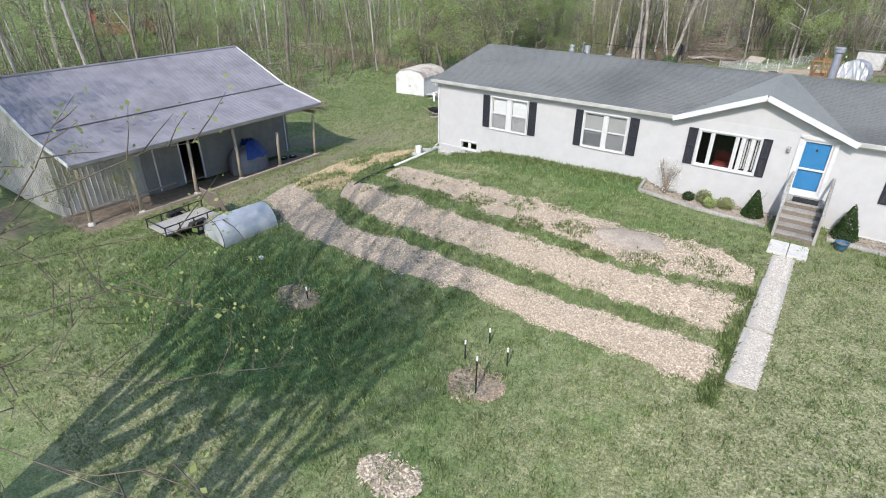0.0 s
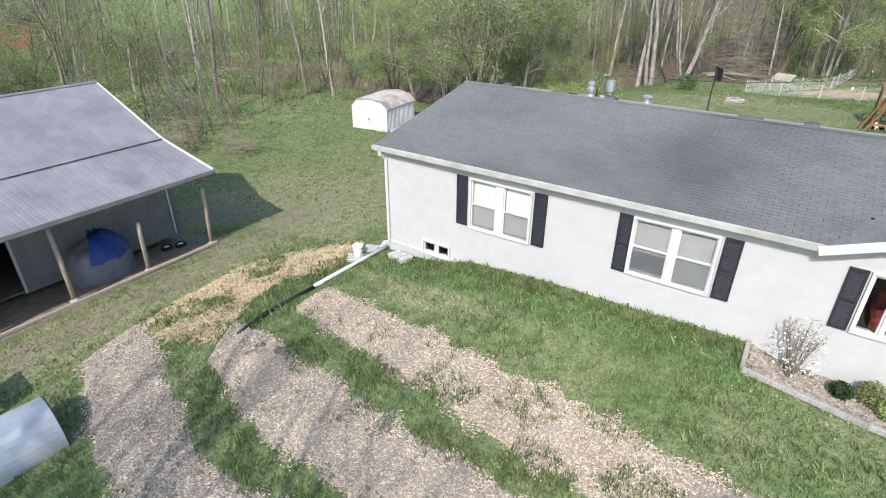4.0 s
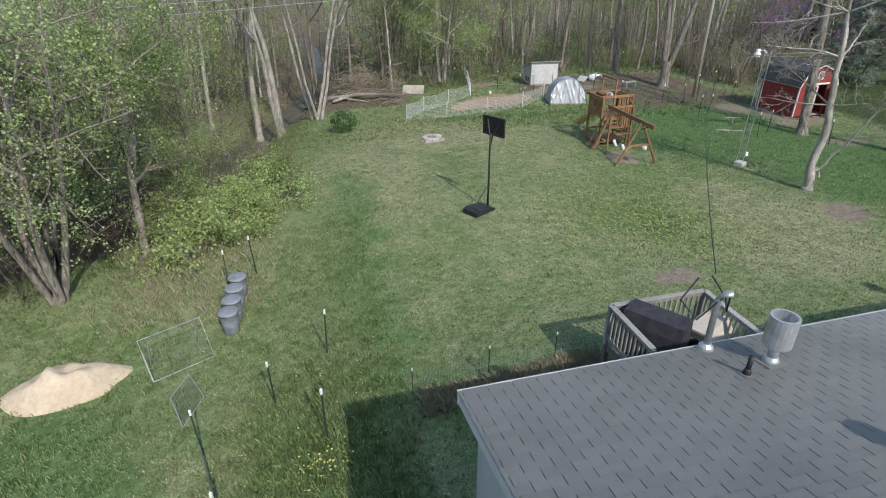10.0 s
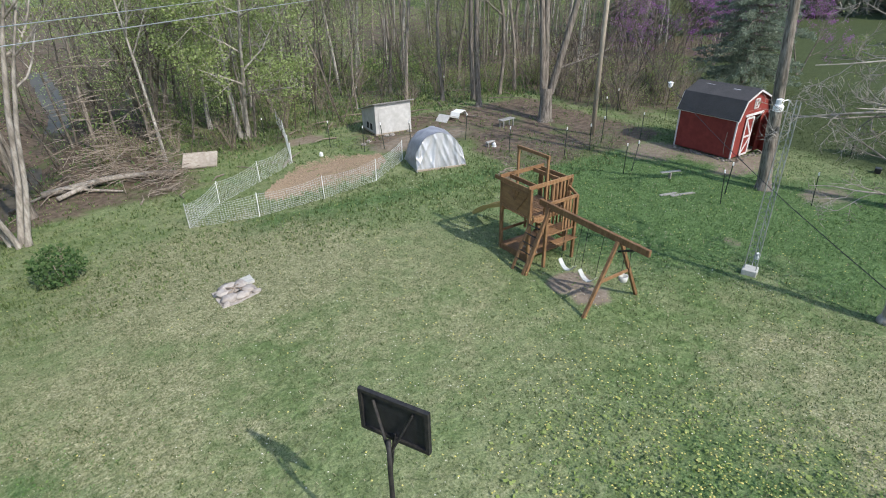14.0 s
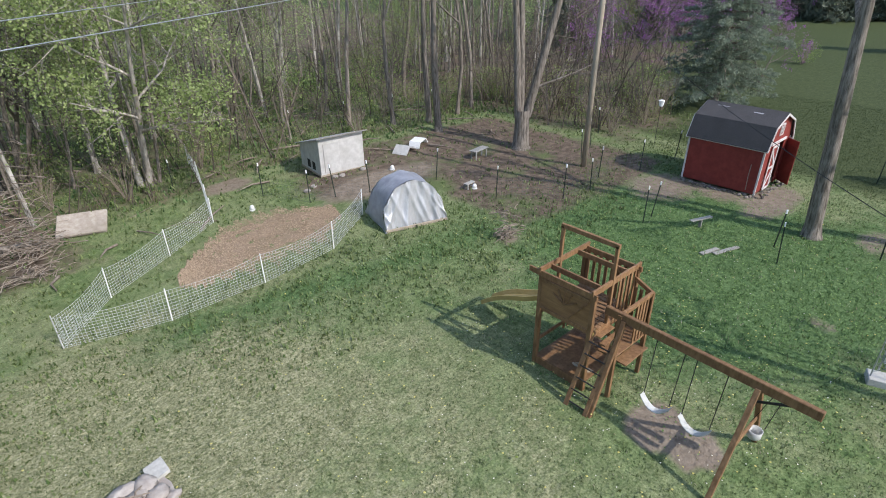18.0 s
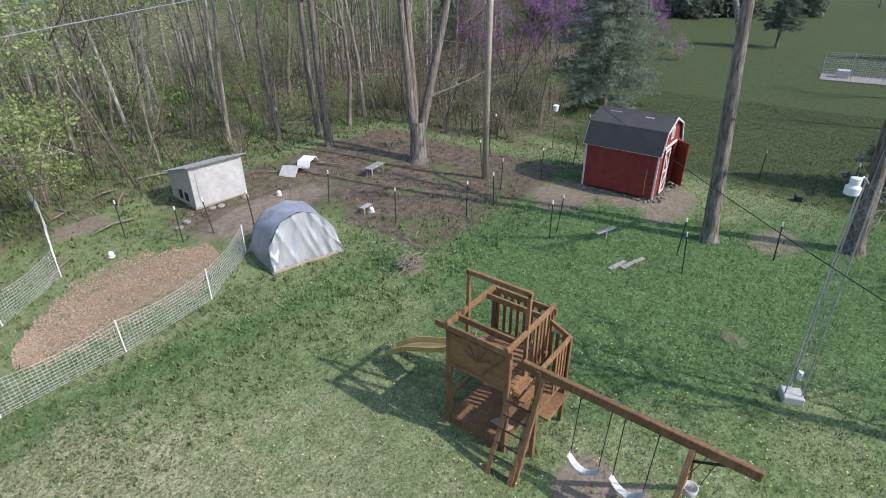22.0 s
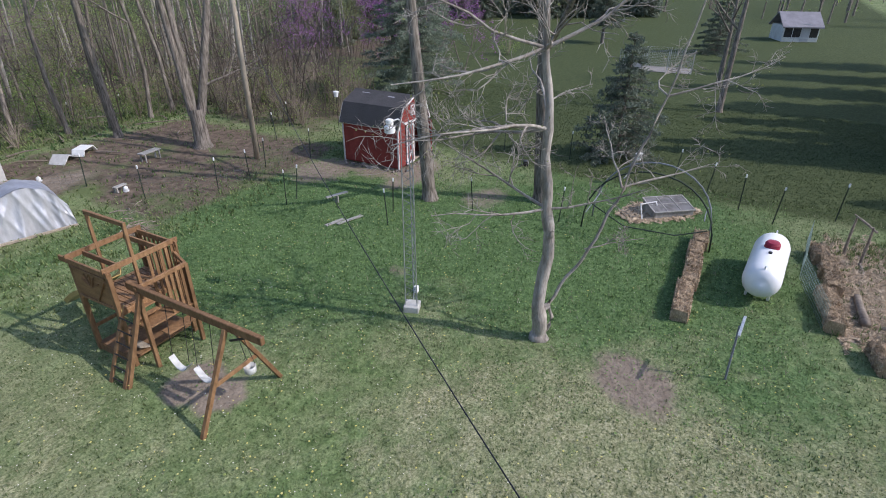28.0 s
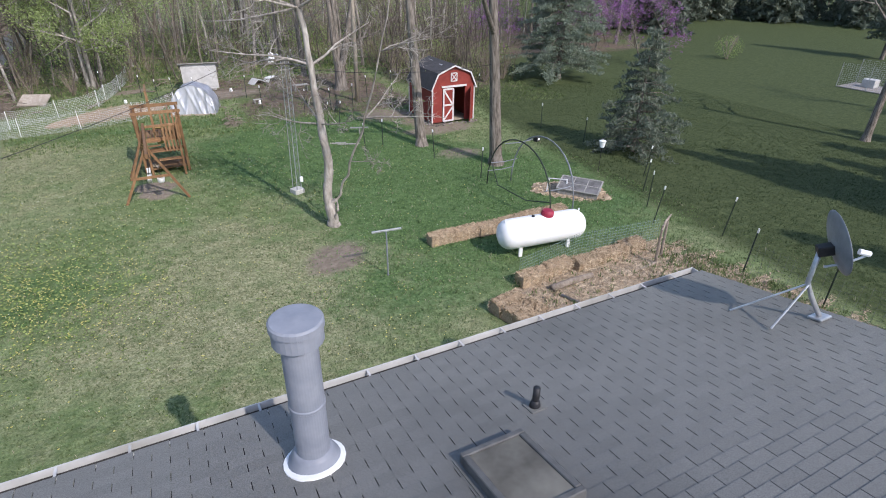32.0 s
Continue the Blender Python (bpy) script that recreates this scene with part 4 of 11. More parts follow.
# roof: deck, soffits, fascia and gutter
GL0, GL1 = GX - GW + 0.1, GX + GW - 0.1
b = B()
for x0, x1 in ((RX0 + 0.03, GL0), (GL1, RX1 - 0.03)):
    b.prism([(RY0, ZE - 0.13), (RY0, ZE - 0.02), (RYR, ZR - 0.02), (RY1, 3.451), (RY1, 3.341), (RYR, ZR - 0.16)], 0, x0, x1)
b.prism([(HY0 + 0.1, ZE - 0.09), (HY0 + 0.1, ZE + 0.02), (RYR, ZR - 0.02), (RY1, 3.451), (RY1, 3.341), (RYR, ZR - 0.16)], 0, GL0, GL1)
roof = part("roof", b, M_DECKING, house, "grey three-tab shingle roof", world_space=True)
b = B()
yv = RY0 + (GZ - ZE) / SF
gd = GZ - 0.02
b.add([(GX - GW - 0.12, 20.92, ZE - 0.07), (GX, 20.92, gd), (GX + GW + 0.12, 20.92, ZE - 0.07), (GX, min(yv, RYR), gd), (GX - GW - 0.12, 20.92, ZE - 0.2), (GX, 20.92, gd - 0.13),
       (GX + GW + 0.12, 20.92, ZE - 0.2), (GX - GW - 0.12, 21.1, ZE - 0.07), (GX + GW + 0.12, 21.1, ZE - 0.07)],
      [(0, 1, 3, 7), (1, 2, 8, 3), (0, 4, 5, 1), (1, 5, 6, 2), (0, 7, 4), (2, 6, 8)])
part("gable_deck", b, M_DECKING, roof, world_space=True)
for x in (RX0 + 0.01, RX1 - 0.01):
    b = B()
    sx = 0.012 if x < 0 else -0.012
    b.prism([(RY0 - 0.02, ZE - 0.2), (RY0 - 0.02, ZE - 0.035), (RYR, ZR - 0.035), (RY1 + 0.02, 3.436), (RY1 + 0.02, 3.291), (RYR, ZR - 0.2)], 0, x - abs(sx) + sx, x + abs(sx) + sx)
    part("barge_board", b, M_TRIM, roof, world_space=True)
b = B()
for x0, x1 in ((RX0, GX - GW - 0.05), (GX + GW + 0.05, RX1)):
    b.box(((x0 + x1) / 2, RY0 - 0.012, ZE - 0.1), (x1 - x0, 0.024, 0.18), None, 0.004)
part("fascia", b, M_GUTTER, roof, world_space=True)
part("back_fascia", B().box(((RX0 + RX1) / 2, RY1 + 0.012, 3.381), (RX1 - RX0, 0.024, 0.17), None, 0.004), M_TRIM, roof, world_space=True)
GX0 = -6.5  # the back gutter
part("drip_edge", B().box(((RX0 + GX0) / 2, RY1 + 0.02, 3.473), (GX0 - RX0, 0.05, 0.012)), M_GUTTER, roof, world_space=True)
gutter = part("gutter", B().box(((GX0 + RX1) / 2, RY1 + 0.19, 3.385), (RX1 - GX0, 0.012, 0.11)).box(((GX0 + RX1) / 2, RY1 + 0.115, 3.326), (RX1 - GX0, 0.14, 0.012)).box((RX1 - 0.006, RY1 + 0.11, 3.386), (0.012, 0.145, 0.105)), M_GUTTER, roof, "white metal gutter along the back eave", world_space=True)
part("leaf_debris", B().box(((GX0 + RX1) / 2, RY1 + 0.115, 3.345), (RX1 - GX0 - 0.04, 0.13, 0.02)), M_DARK, gutter, world_space=True)
for k in range(20):
    part("hanger", B().box((GX0 + 0.4 + k * 0.6, RY1 + 0.115, 3.43), (0.025, 0.14, 0.006)), M_GUTTER, gutter, world_space=True)
part("soffit", B().box(((RX0 + GL0) / 2, (RY0 + HY0) / 2, ZE - 0.185), (GL0 - RX0 - 0.1, 0.2, 0.012)).box(((RX1 + GL1) / 2, (RY0 + HY0) / 2, ZE - 0.185), (RX1 - GL1 - 0.1, 0.2, 0.012)).box(((HX0 + HX1) / 2, (RY1 + HY1) / 2, 3.296), (RX1 - RX0 - 0.1, 0.05, 0.012)), M_TRIM, roof, world_space=True)
for sgn in (-1, 1):
    b = B().beam((GX, 20.9, GZ - 0.055), (GX + sgn * (GW + 0.2), 20.9, GZ - 0.055 - GS * (GW + 0.2)), 0.19, 0.03, 0.005, up=(0, 1, 0))
    b.v = [(p[0], p[1], p[2]) for p in b.v]
    part("gable_trim", b, M_TRIM, roof, world_space=True)
for x0, x1 in ((RX0 - 0.02, GX - GW - 0.1), (GX + GW + 0.1, RX1)):
    g = B()
    g.prism([(RY0 - 0.03, ZE), (RY0 - 0.03, ZE - 0.13), (RY0 - 0.12, ZE - 0.13), (RY0 - 0.15, ZE), (RY0 - 0.14, ZE), (RY0 - 0.115, ZE - 0.12), (RY0 - 0.04, ZE - 0.12), (RY0 - 0.04, ZE)], 0, x0, x1)
    gut = part("gutter", g, M_GUTTER, house, "dirty white metal gutter", world_space=True)
    x = x0 + 0.3
    while x < x1:
        part("bracket", B().box((x, RY0 - 0.085, ZE - 0.035), (0.02, 0.12, 0.012)), M_GALV, gut, world_space=True)
        x += 0.9
spout = B().tube([(HX0 + 0.0, RY0 - 0.09, ZE - 0.14), (HX0 + 0.0, RY0 - 0.09, ZE - 0.26), (HX0 + 0.02, HY0 - 0.06, ZE - 0.45), (HX0 + 0.02, HY0 - 0.06, 0.42), (HX0 - 0.1, HY0 - 0.2, 0.3)], 0.045, 8)
part("downspout", spout, M_TRIM, house, "white downspout", world_space=True)

# ---- roof fittings ----
def on_back(x, y):
    return Vector((x, y, ZR - SB * (y - RYR) + 0.012))


M_FLUE = mat("flue_paint", (0.2, 0.215, 0.25), (0.26, 0.275, 0.31), 4, 0.45, bump=0.05, stain=(0.16, 0.17, 0.2), amount=0.4)
BACK_TILT = -math.degrees(math.atan(SB))


def roof_pipe(x, y, r, h, cap, label, metal=None):
    p = on_back(x, y)
    t = thing("roof_vent", p, 0, label, "vent")
    part("flashing", B().box((0, 0, 0.0), (r * 5, r * 5, 0.02), Matrix.Rotation(radians(BACK_TILT), 3, "X"), 0.004), M_SHINGLE_ONE, t)
    part("boot", B().lathe([(r * 1.7, -0.03), (r * 1.5, 0.04), (r * 1.08, 0.09)], 16), metal or M_GALV, t, smooth=True)
    part("pipe", B().lathe([(r, 0), (r, h)], 18), metal or M_GALV, t, smooth=True)
    if cap:
        part("cap", B().lathe(cap, 20), metal or M_GALV, t, smooth=False)
    return t


roof_pipe(-11.96, 28.4, 0.09, 0.28, [(0.1, 0.16), (0.14, 0.2), (0.14, 0.28), (0.1, 0.31), (0.09, 0.4), (0.135, 0.41), (0.135, 0.48), (0.02, 0.53)], "two-tier galvanised flue cap")
roof_pipe(-10.15, 28.95, 0.09, 0.2, [(0.07, 0.18), (0.16, 0.21), (0.16, 0.26), (0.04, 0.3)], "mushroom shaped galvanised vent cap")
roof_pipe(-11.9, 30.4, 0.06, 0.3, [(0.13, 0.24), (0.16, 0.27), (0.16, 0.66), (0.13, 0.66), (0.13, 0.5)], "open topped tall galvanised vent")
roof_pipe(-12.37, 30.26, 0.03, 0.26, None, "thin dark plumbing vent pipe", M_BLACK)
roof_pipe(-14.84, 27.5, 0.035, 0.16, [(0.06, 0.1), (0.06, 0.15), (0.035, 0.18)], "small dark plumbing vent pipe", M_BLACK)
roof_pipe(1.65, 29.6, 0.035, 0.24, None, "dark plumbing vent pipe", M_BLACK)
# the service mast with its bent head
t = thing("service_mast", on_back(-12.37, 30.93), 0, "bent steel electric service mast", "mast")
part("mast", B().tube([(0, 0, -0.1), (0, 0, 0.75), (0.03, -0.04, 0.84), (0.1, -0.1, 0.86)], 0.04, 10), M_GALV, t, smooth=True)
part("boot", B().lathe([(0.11, -0.04), (0.09, 0.05), (0.05, 0.09)], 14), M_GALV, t)
part("drip_loop", B().tube([(0.08, -0.08, 0.84), (0.22, 0.05, 0.5), (0.36, 0.25, 0.55), (0.3, 0.5, 0.75)], 0.012, 5).tube([(0.05, -0.05, 0.84), (-0.2, 0.05, 0.45), (-0.28, 0.3, 0.6), (0.1, 0.5, 0.75)], 0.012, 5), M_BLACK, t)
# big flue
p = on_back(-0.4, 30.0)
t = thing("chimney_pipe", p, 0, "tall grey painted metal chimney pipe with a flat cap", "chimney")
part("flashing", B().lathe([(0.25, -0.09), (0.23, 0.02), (0.18, 0.12), (0.155, 0.16)], 24), M_FLUE, t, smooth=True)
part("sealant", B().lathe([(0.27, -0.02), (0.27, 0.015), (0.2, 0.02)], 24, (0, 0, 0), Matrix.Rotation(radians(BACK_TILT), 3, "X")), M_WHITE, t)
part("pipe", B().lathe([(0.145, 0.08), (0.145, 0.66), (0.152, 0.67), (0.152, 0.69), (0.145, 0.7), (0.145, 1.3)], 40), M_FLUE, t)
part("cap", B().lathe([(0.15, 1.28), (0.2, 1.32), (0.2, 1.44), (0.212, 1.45), (0.21, 1.5), (0.195, 1.515), (0.0, 1.53)], 28), M_FLUE, t)


M_SKYPANE = mat("skylight_pane", (0.09, 0.08, 0.062), (0.2, 0.185, 0.15), 1.5, 0.22, bump=0.02)
M_SKYDARK = mat("dark_skylight_pane", (0.02, 0.02, 0.022), (0.04, 0.04, 0.042), 1.5, 0.3, bump=0.02)
M_SKYFRAME = mat("skylight_frame", (0.08, 0.078, 0.075), (0.13, 0.128, 0.122), 6, 0.6, bump=0.1)


def skylight(x0, x1, y0, y1, label, pane=None):
    t = thing("skylight", on_back((x0 + x1) / 2, (y0 + y1) / 2), 0, label, "skylight")
    r = Matrix.Rotation(radians(BACK_TILT), 3, "X")
    w, d = x1 - x0, (y1 - y0) / math.cos(radians(BACK_TILT))
    low = 0.025 if pane else 0.05
    f = B()
    for c, s in (((0, d / 2 - 0.03, 0.045), (w, 0.06, 0.1)), ((0, -d / 2 + 0.03, 0.045), (w, 0.06, 0.1)), ((-w / 2 + 0.03, 0, 0.045), (0.06, d - 0.12, 0.1)), ((w / 2 - 0.03, 0, 0.045), (0.06, d - 0.12, 0.1))):
        f.box(r @ Vector((c[0], c[1], low)), (s[0], s[1], 2 * low), r, 0.008)
    part("frame", f, M_SKYFRAME, t)
    part("dome", B().box(r @ Vector((0, 0, 2 * low - 0.025)), (w - 0.12, d - 0.12, 0.02), r, 0.008), pane or M_SKYPANE, t)
    part("flashing", B().box(r @ Vector((0, 0, 0.0)), (w + 0.1, d + 0.1, 0.014), r), M_SHINGLE_ONE, t)


skylight(-12.82, -12.2, 26.92, 27.74, "flat dark roof skylight with a low frame", M_SKYDARK)
skylight(0.66, 1.28, 28.45, 29.3, "framed skylight with a dull brownish dome")
skylight(-7.1, -6.5, 26.92, 27.74, "flat dark roof skylight with a low frame", M_SKYDARK)


def box_vent(x, y):
    t = thing("box_vent", on_back(x, y), 0, "low weathered black roof box vent", "vent", "box vents on the roof")
    r = Matrix.Rotation(radians(BACK_TILT), 3, "X")
    hood = B()
    for x, k in ((-0.17, 0.72), (-0.13, 1.0), (0.13, 1.0), (0.17, 0.72)):
        hood.v += [(x, y * (0.85 + 0.15 * k), z * k) for y, z in ((-0.16, 0.05), (-0.12, 0.1), (-0.04, 0.12), (0.08, 0.105), (0.17, 0.05), (0.17, 0.0), (-0.16, 0.0))]
    for i in range(3):
        hood.f += [(7 * i + q, 7 * i + (q + 1) % 7, 7 * i + 7 + (q + 1) % 7, 7 * i + 7 + q) for q in range(7)]
    hood.f += [tuple(range(7)), tuple(range(27, 20, -1))]
    part("hood", hood, M_VENT, t)
    part("flange", B().box((0, 0, 0.006), (0.42, 0.4, 0.012), r), M_SHINGLE_ONE, t)


for x, y in ((-14.4, 26.85), (-10.75, 26.82), (-5.3, 26.85), (2.6, 26.85), (-2.4, 26.85)):
    box_vent(x, y)
# satellite dish
t = thing("satellite_dish", on_back(5.5, 29.22), 0, "grey satellite dish on a bent arm with two struts", "satellite dish")
part("foot", B().box((0, 0, 0.02), (0.22, 0.16, 0.03), Matrix.Rotation(radians(BACK_TILT), 3, "X"), 0.008), M_GALV, t)
part("mast", B().tube([(0, 0, 0.02), (-0.12, 0.1, 0.26), (-0.2, 0.17, 0.46), (-0.2, 0.17, 0.9)], 0.03, 10), M_GALV, t, smooth=True)
for e in ((-0.62, 0.7, -0.14), (-0.72, 0.12, 0.0)):
    part("strut", B().tube([(-0.18, 0.15, 0.46), e], 0.012, 6), M_GALV, t)
aim = Vector((0.72, -0.62, 0.34)).normalized()
r = aim.to_track_quat("Z", "Y").to_matrix()
prof = [(0.0, 0.0), (0.11, 0.004), (0.22, 0.018), (0.345, 0.048), (0.375, 0.06), (0.365, 0.066), (0.22, 0.03), (0.11, 0.016), (0.002, 0.012)]
hub = Vector((-0.2, 0.17, 0.95)) + aim * 0.1
part("reflector", B().lathe(prof, 32, hub, r), M_CANGREY, t, smooth=True)
part("bracket", B().box((-0.17, 0.14, 0.9), (0.12, 0.12, 0.16), r, 0.01), M_IRON, t)
low = hub - Vector((0, 0, 0.3))
tip = hub + aim * 0.42 - Vector((0, 0, 0.22))
part("arm", B().tube([low, low + aim * 0.2, tip], 0.014, 6), M_GALV, t)
part("feed_horn", B().tube([tip, tip - aim * 0.12 + Vector((0, 0, 0.06))], 0.035, 8), M_WHITE, t)

# ---- front steps ----
M_PAVER = mat("pale_paver", (0.55, 0.53, 0.49), (0.68, 0.66, 0.62), 9, 0.9, bump=0.3, stain=(0.42, 0.4, 0.36), amount=0.4)
zs = gz(0.15, 19.5)
t = thing("front_steps", (0.15, 20.3, zs), 0, "weathered grey wooden porch steps with hand rails", "steps")
top = 1.36 - zs
n = 5
for k in range(n):
    h = top * (k + 1) / n
    y = -0.98 + k * 0.28
    d = 0.3 if k < n - 1 else 0.86
    part("tread", B().box((0, y + d / 2, h - 0.02), (1.12, d, 0.045), None, 0.008), M_GREYWOOD, t)
    part("riser", B().box((0, y + 0.03, h - 0.5 * top / n - 0.02), (1.08, 0.025, top / n - 0.045)), M_DECKWOOD, t)
for x in (-0.58, 0.58):
    part("stringer", B().prism([(-0.98, 0.0), (0.9, 0.0), (0.9, top - 0.04), (0.1, top - 0.04), (-0.98, 0.12)], 0, x - 0.02, x + 0.02), M_GREYWOOD, t)
    part("newel_post", B().box((x, -0.95, 0.5), (0.09, 0.09, 1.0), None, 0.01), M_GREYWOOD, t)
    part("newel_post", B().box((x, 0.25, top * 0.5 + 0.4), (0.09, 0.09, top + 0.8), None, 0.01), M_GREYWOOD, t)
    part("hand_rail", B().beam((x, -1.0, 1.02), (x, 0.3, top + 0.78), 0.09, 0.04).beam((x, 0.3, top + 0.78), (x, 0.88, top + 0.8), 0.09, 0.04), M_GREYWOOD, t)
    part("lower_rail", B().beam((x, -0.95, 0.3), (x, 0.25, top + 0.12), 0.04, 0.07), M_GREYWOOD, t)
    for k in range(9):
        y = -0.83 + k * 0.12
        z0 = 0.3 + (y + 0.95) / 1.2 * (top - 0.18)
        part("baluster", B().box((x, y, z0 + 0.36), (0.035, 0.035, 0.72)), M_GREYWOOD, t)
solo("door_mat", B().box((0.15, 20.75, 1.385), (0.75, 0.45, 0.02), None, 0.006), M_RUBBER, "dark rubber door mat on the landing", "mat")
for x in (-0.15, 0.4):
    solo("entry_slab", B().box((x, 18.5, gz(0.2, 18.5) + 0.02), (0.53, 0.95, 0.1), None, 0.015), M_PAVER, "pale concrete paving slab at the foot of the steps", "slab", "slabs at the steps")

# ---- the barn garage ----
GB = -1.52
barn = thing("pole_barn", (-27, 14, GB), 0, "grey metal pole barn with an open lean-to on posts", "barn")
X0, XM, XL, XR = -33.2, -25.3, -22.45, -29.2
ZL, ZM, ZP = 1.64, 2.26, 3.88
Y0, Y1 = 7.55, 20.1


def ribbed(b, p0, pu, pv, pitch, rib, lift, thick=0.012):
    """A ribbed sheet from p0 along pu (across the ribs) and pv (along them)."""
    p0, pu, pv = Vector(p0), Vector(pu), Vector(pv)
    nrm = pu.cross(pv).normalized()
    L = pu.length
    u = pu.normalized()
    prof = []
    s = 0.0
    while s < L - 1e-6:
        prof += [(s, 0), (min(s + pitch - rib, L), 0), (min(s + pitch - rib * 0.75, L), lift), (min(s + pitch - rib * 0.25, L), lift)]
        s += pitch
    prof.append((L, 0))
    vs, fs = [], []
    for s, h in prof:
        for q in (0, 1):
            vs += [p0 + u * s + nrm * h + pv * q, p0 + u * s + nrm * (h - thick) + pv * q]
    m = len(prof)
    for i in range(m - 1):
        a, c = 4 * i, 4 * (i + 1)
        fs += [(a, a + 2, c + 2, c), (a + 1, c + 1, c + 3, a + 3), (a, c, c + 1, a + 1), (a + 2, a + 3, c + 3, c + 2)]
    b.add(vs, fs)


def sheets(name, p0, pu, pv, pitch, rib, lift, material, parent, width=0.92, label=""):
    """Ribbed cladding in sheets side by side."""
    pu = Vector(pu)
    L, u = pu.length, pu.normalized()
    s = 0.0
    while s < L - 0.01:
        w = min(width, L - s)
        b = B()
        ribbed(b, Vector(p0) + u * s, u * (w + 0.0), pv, pitch, rib, lift)
        part(name, b, material, parent, label, world_space=True)
        s += width


broof = part("roof", B().prism([(XL, ZL - 0.09), (XM, ZM - 0.09), (XR, ZP - 0.09), (X0, 2.2), (X0, 2.14), (XR, ZP - 0.16), (XM, ZM - 0.16), (XL, ZL - 0.16)], 1, Y0, Y1), M_POST, barn, "grey metal roof in two pitches", world_space=True)
sheets("roof_sheet", (XL - 0.02, Y1, ZL - 0.06), (0, Y0 - Y1, 0), (XM - XL, 0, ZM - ZL), 0.23, 0.05, 0.011, M_BARNROOF, broof)
sheets("roof_sheet", (XM - 0.12, Y1, ZM - 0.02), (0, Y0 - Y1, 0), (XR - XM + 0.1, 0, ZP - ZM), 0.23, 0.05, 0.011, M_BARNROOF, broof)
sheets("roof_sheet", (XR, Y1, ZP - 0.02), (0, Y0 - Y1, 0), (X0 - XR, 0, 2.22 - ZP), 0.23, 0.05, 0.011, M_BARNROOF, broof)
part("ridge_cap", B().tube([(XR, Y0 - 0.02, ZP), (XR, Y1 + 0.02, ZP)], 0.06, 8), M_BARNROOF, broof, world_space=True)
part("knee_flashing", B().beam((XM - 0.06, Y0, ZM + 0.0), (XM - 0.06, Y1, ZM + 0.0), 0.16, 0.03), M_BARNROOF, broof, world_space=True)
for y in (Y0 - 0.03, Y1 + 0.03):
    for p, q in (((XL, ZL), (XM, ZM)), ((XM, ZM), (XR, ZP)), ((XR, ZP), (X0, 2.2))):
        part("rake_trim", B().beam((p[0], y, p[1] - 0.06), (q[0], y, q[1] - 0.06), 0.16, 0.05, 0.008, up=(0, 1, 0)), M_TRIM, broof, "white trim", world_space=True)
part("eave_trim", B().box((XL, (Y0 + Y1) / 2, ZL - 0.1), (0.04, Y1 - Y0, 0.14), None, 0.006), M_BARNWALL, broof, world_space=True)
part("eave_beam", B().box((XL - 0.3, (Y0 + Y1) / 2, ZL - 0.2), (0.09, Y1 - Y0, 0.2), None, 0.008), M_POST, barn, world_space=True)
DO = (13.35, 14.35)
sheets("wall_sheet", (XM, Y0 + 0.25, GB - 0.1), (0, 3.6, 0), (0, 0, 3.75), 0.23, 0.05, 0.02, M_CORRUGATED, barn)
sheets("wall_sheet", (XM, Y0 + 3.85, GB - 0.1), (0, DO[0] - Y0 - 3.85, 0), (0, 0, 3.75), 0.9, 0.02, 0.004, M_BARNWALL, barn)
sheets("wall_sheet", (XM, DO[1], GB - 0.1), (0, Y1 - 0.15 - DO[1], 0), (0, 0, 3.75), 0.9, 0.02, 0.004, M_BARNWALL, barn)
part("door_header", B().box((XM - 0.02, sum(DO) / 2, 1.6), (0.06, 1.1, 1.1)), M_BARNWALL, barn, world_space=True)
sheets("end_sheet", (X0 + 0.1, Y0 + 0.25, GB - 0.1), (XM - X0 - 0.1, 0, 0), (0, 0, 3.7), 0.23, 0.05, 0.018, M_CORRUGATED, barn, label="dull corrugated sheet")
part("gable_end", B().prism([(X0 + 0.1, 2.08), (XM, 2.08), (XM, 2.12), (XR, ZP - 0.17), (X0 + 0.1, 2.1)], 1, Y0 + 0.26, Y0 + 0.3), M_CORRUGATED, barn, world_space=True)
part("far_end", B().prism([(X0 + 0.1, GB - 0.1), (XM, GB - 0.1), (XM, 2.1), (XR, ZP - 0.17), (X0 + 0.1, 2.1)], 1, Y1 - 0.3, Y1 - 0.25), M_WHITEMETAL, barn, world_space=True)
part("west_side", B().box((X0 + 0.12, (Y0 + Y1) / 2, 0.3), (0.05, Y1 - Y0 - 0.55, 3.7)), M_BARNWALL, barn, world_space=True)
part("inner_floor", B().box((-29.2, 13.8, GB - 0.02), (7.7, 11.9, 0.06)), M_DIRT, barn, world_space=True)
for y in (12.02, 13.3, 14.4, 19.75):
    part("batten", B().box((XM + 0.04, y, 0.1), (0.04, 0.07, 3.3), None, 0.006), M_TRIM, barn, world_space=True)
part("rail_board", B().box((XM + 0.05, 10.2, -1.35), (0.05, 5.2, 0.08), None, 0.006), M_POST, barn, world_space=True)
part("cross_board", B().box((-23.6, 20.0, 1.05), (1.5, 0.04, 0.17), None, 0.006), M_POST, barn, world_space=True)
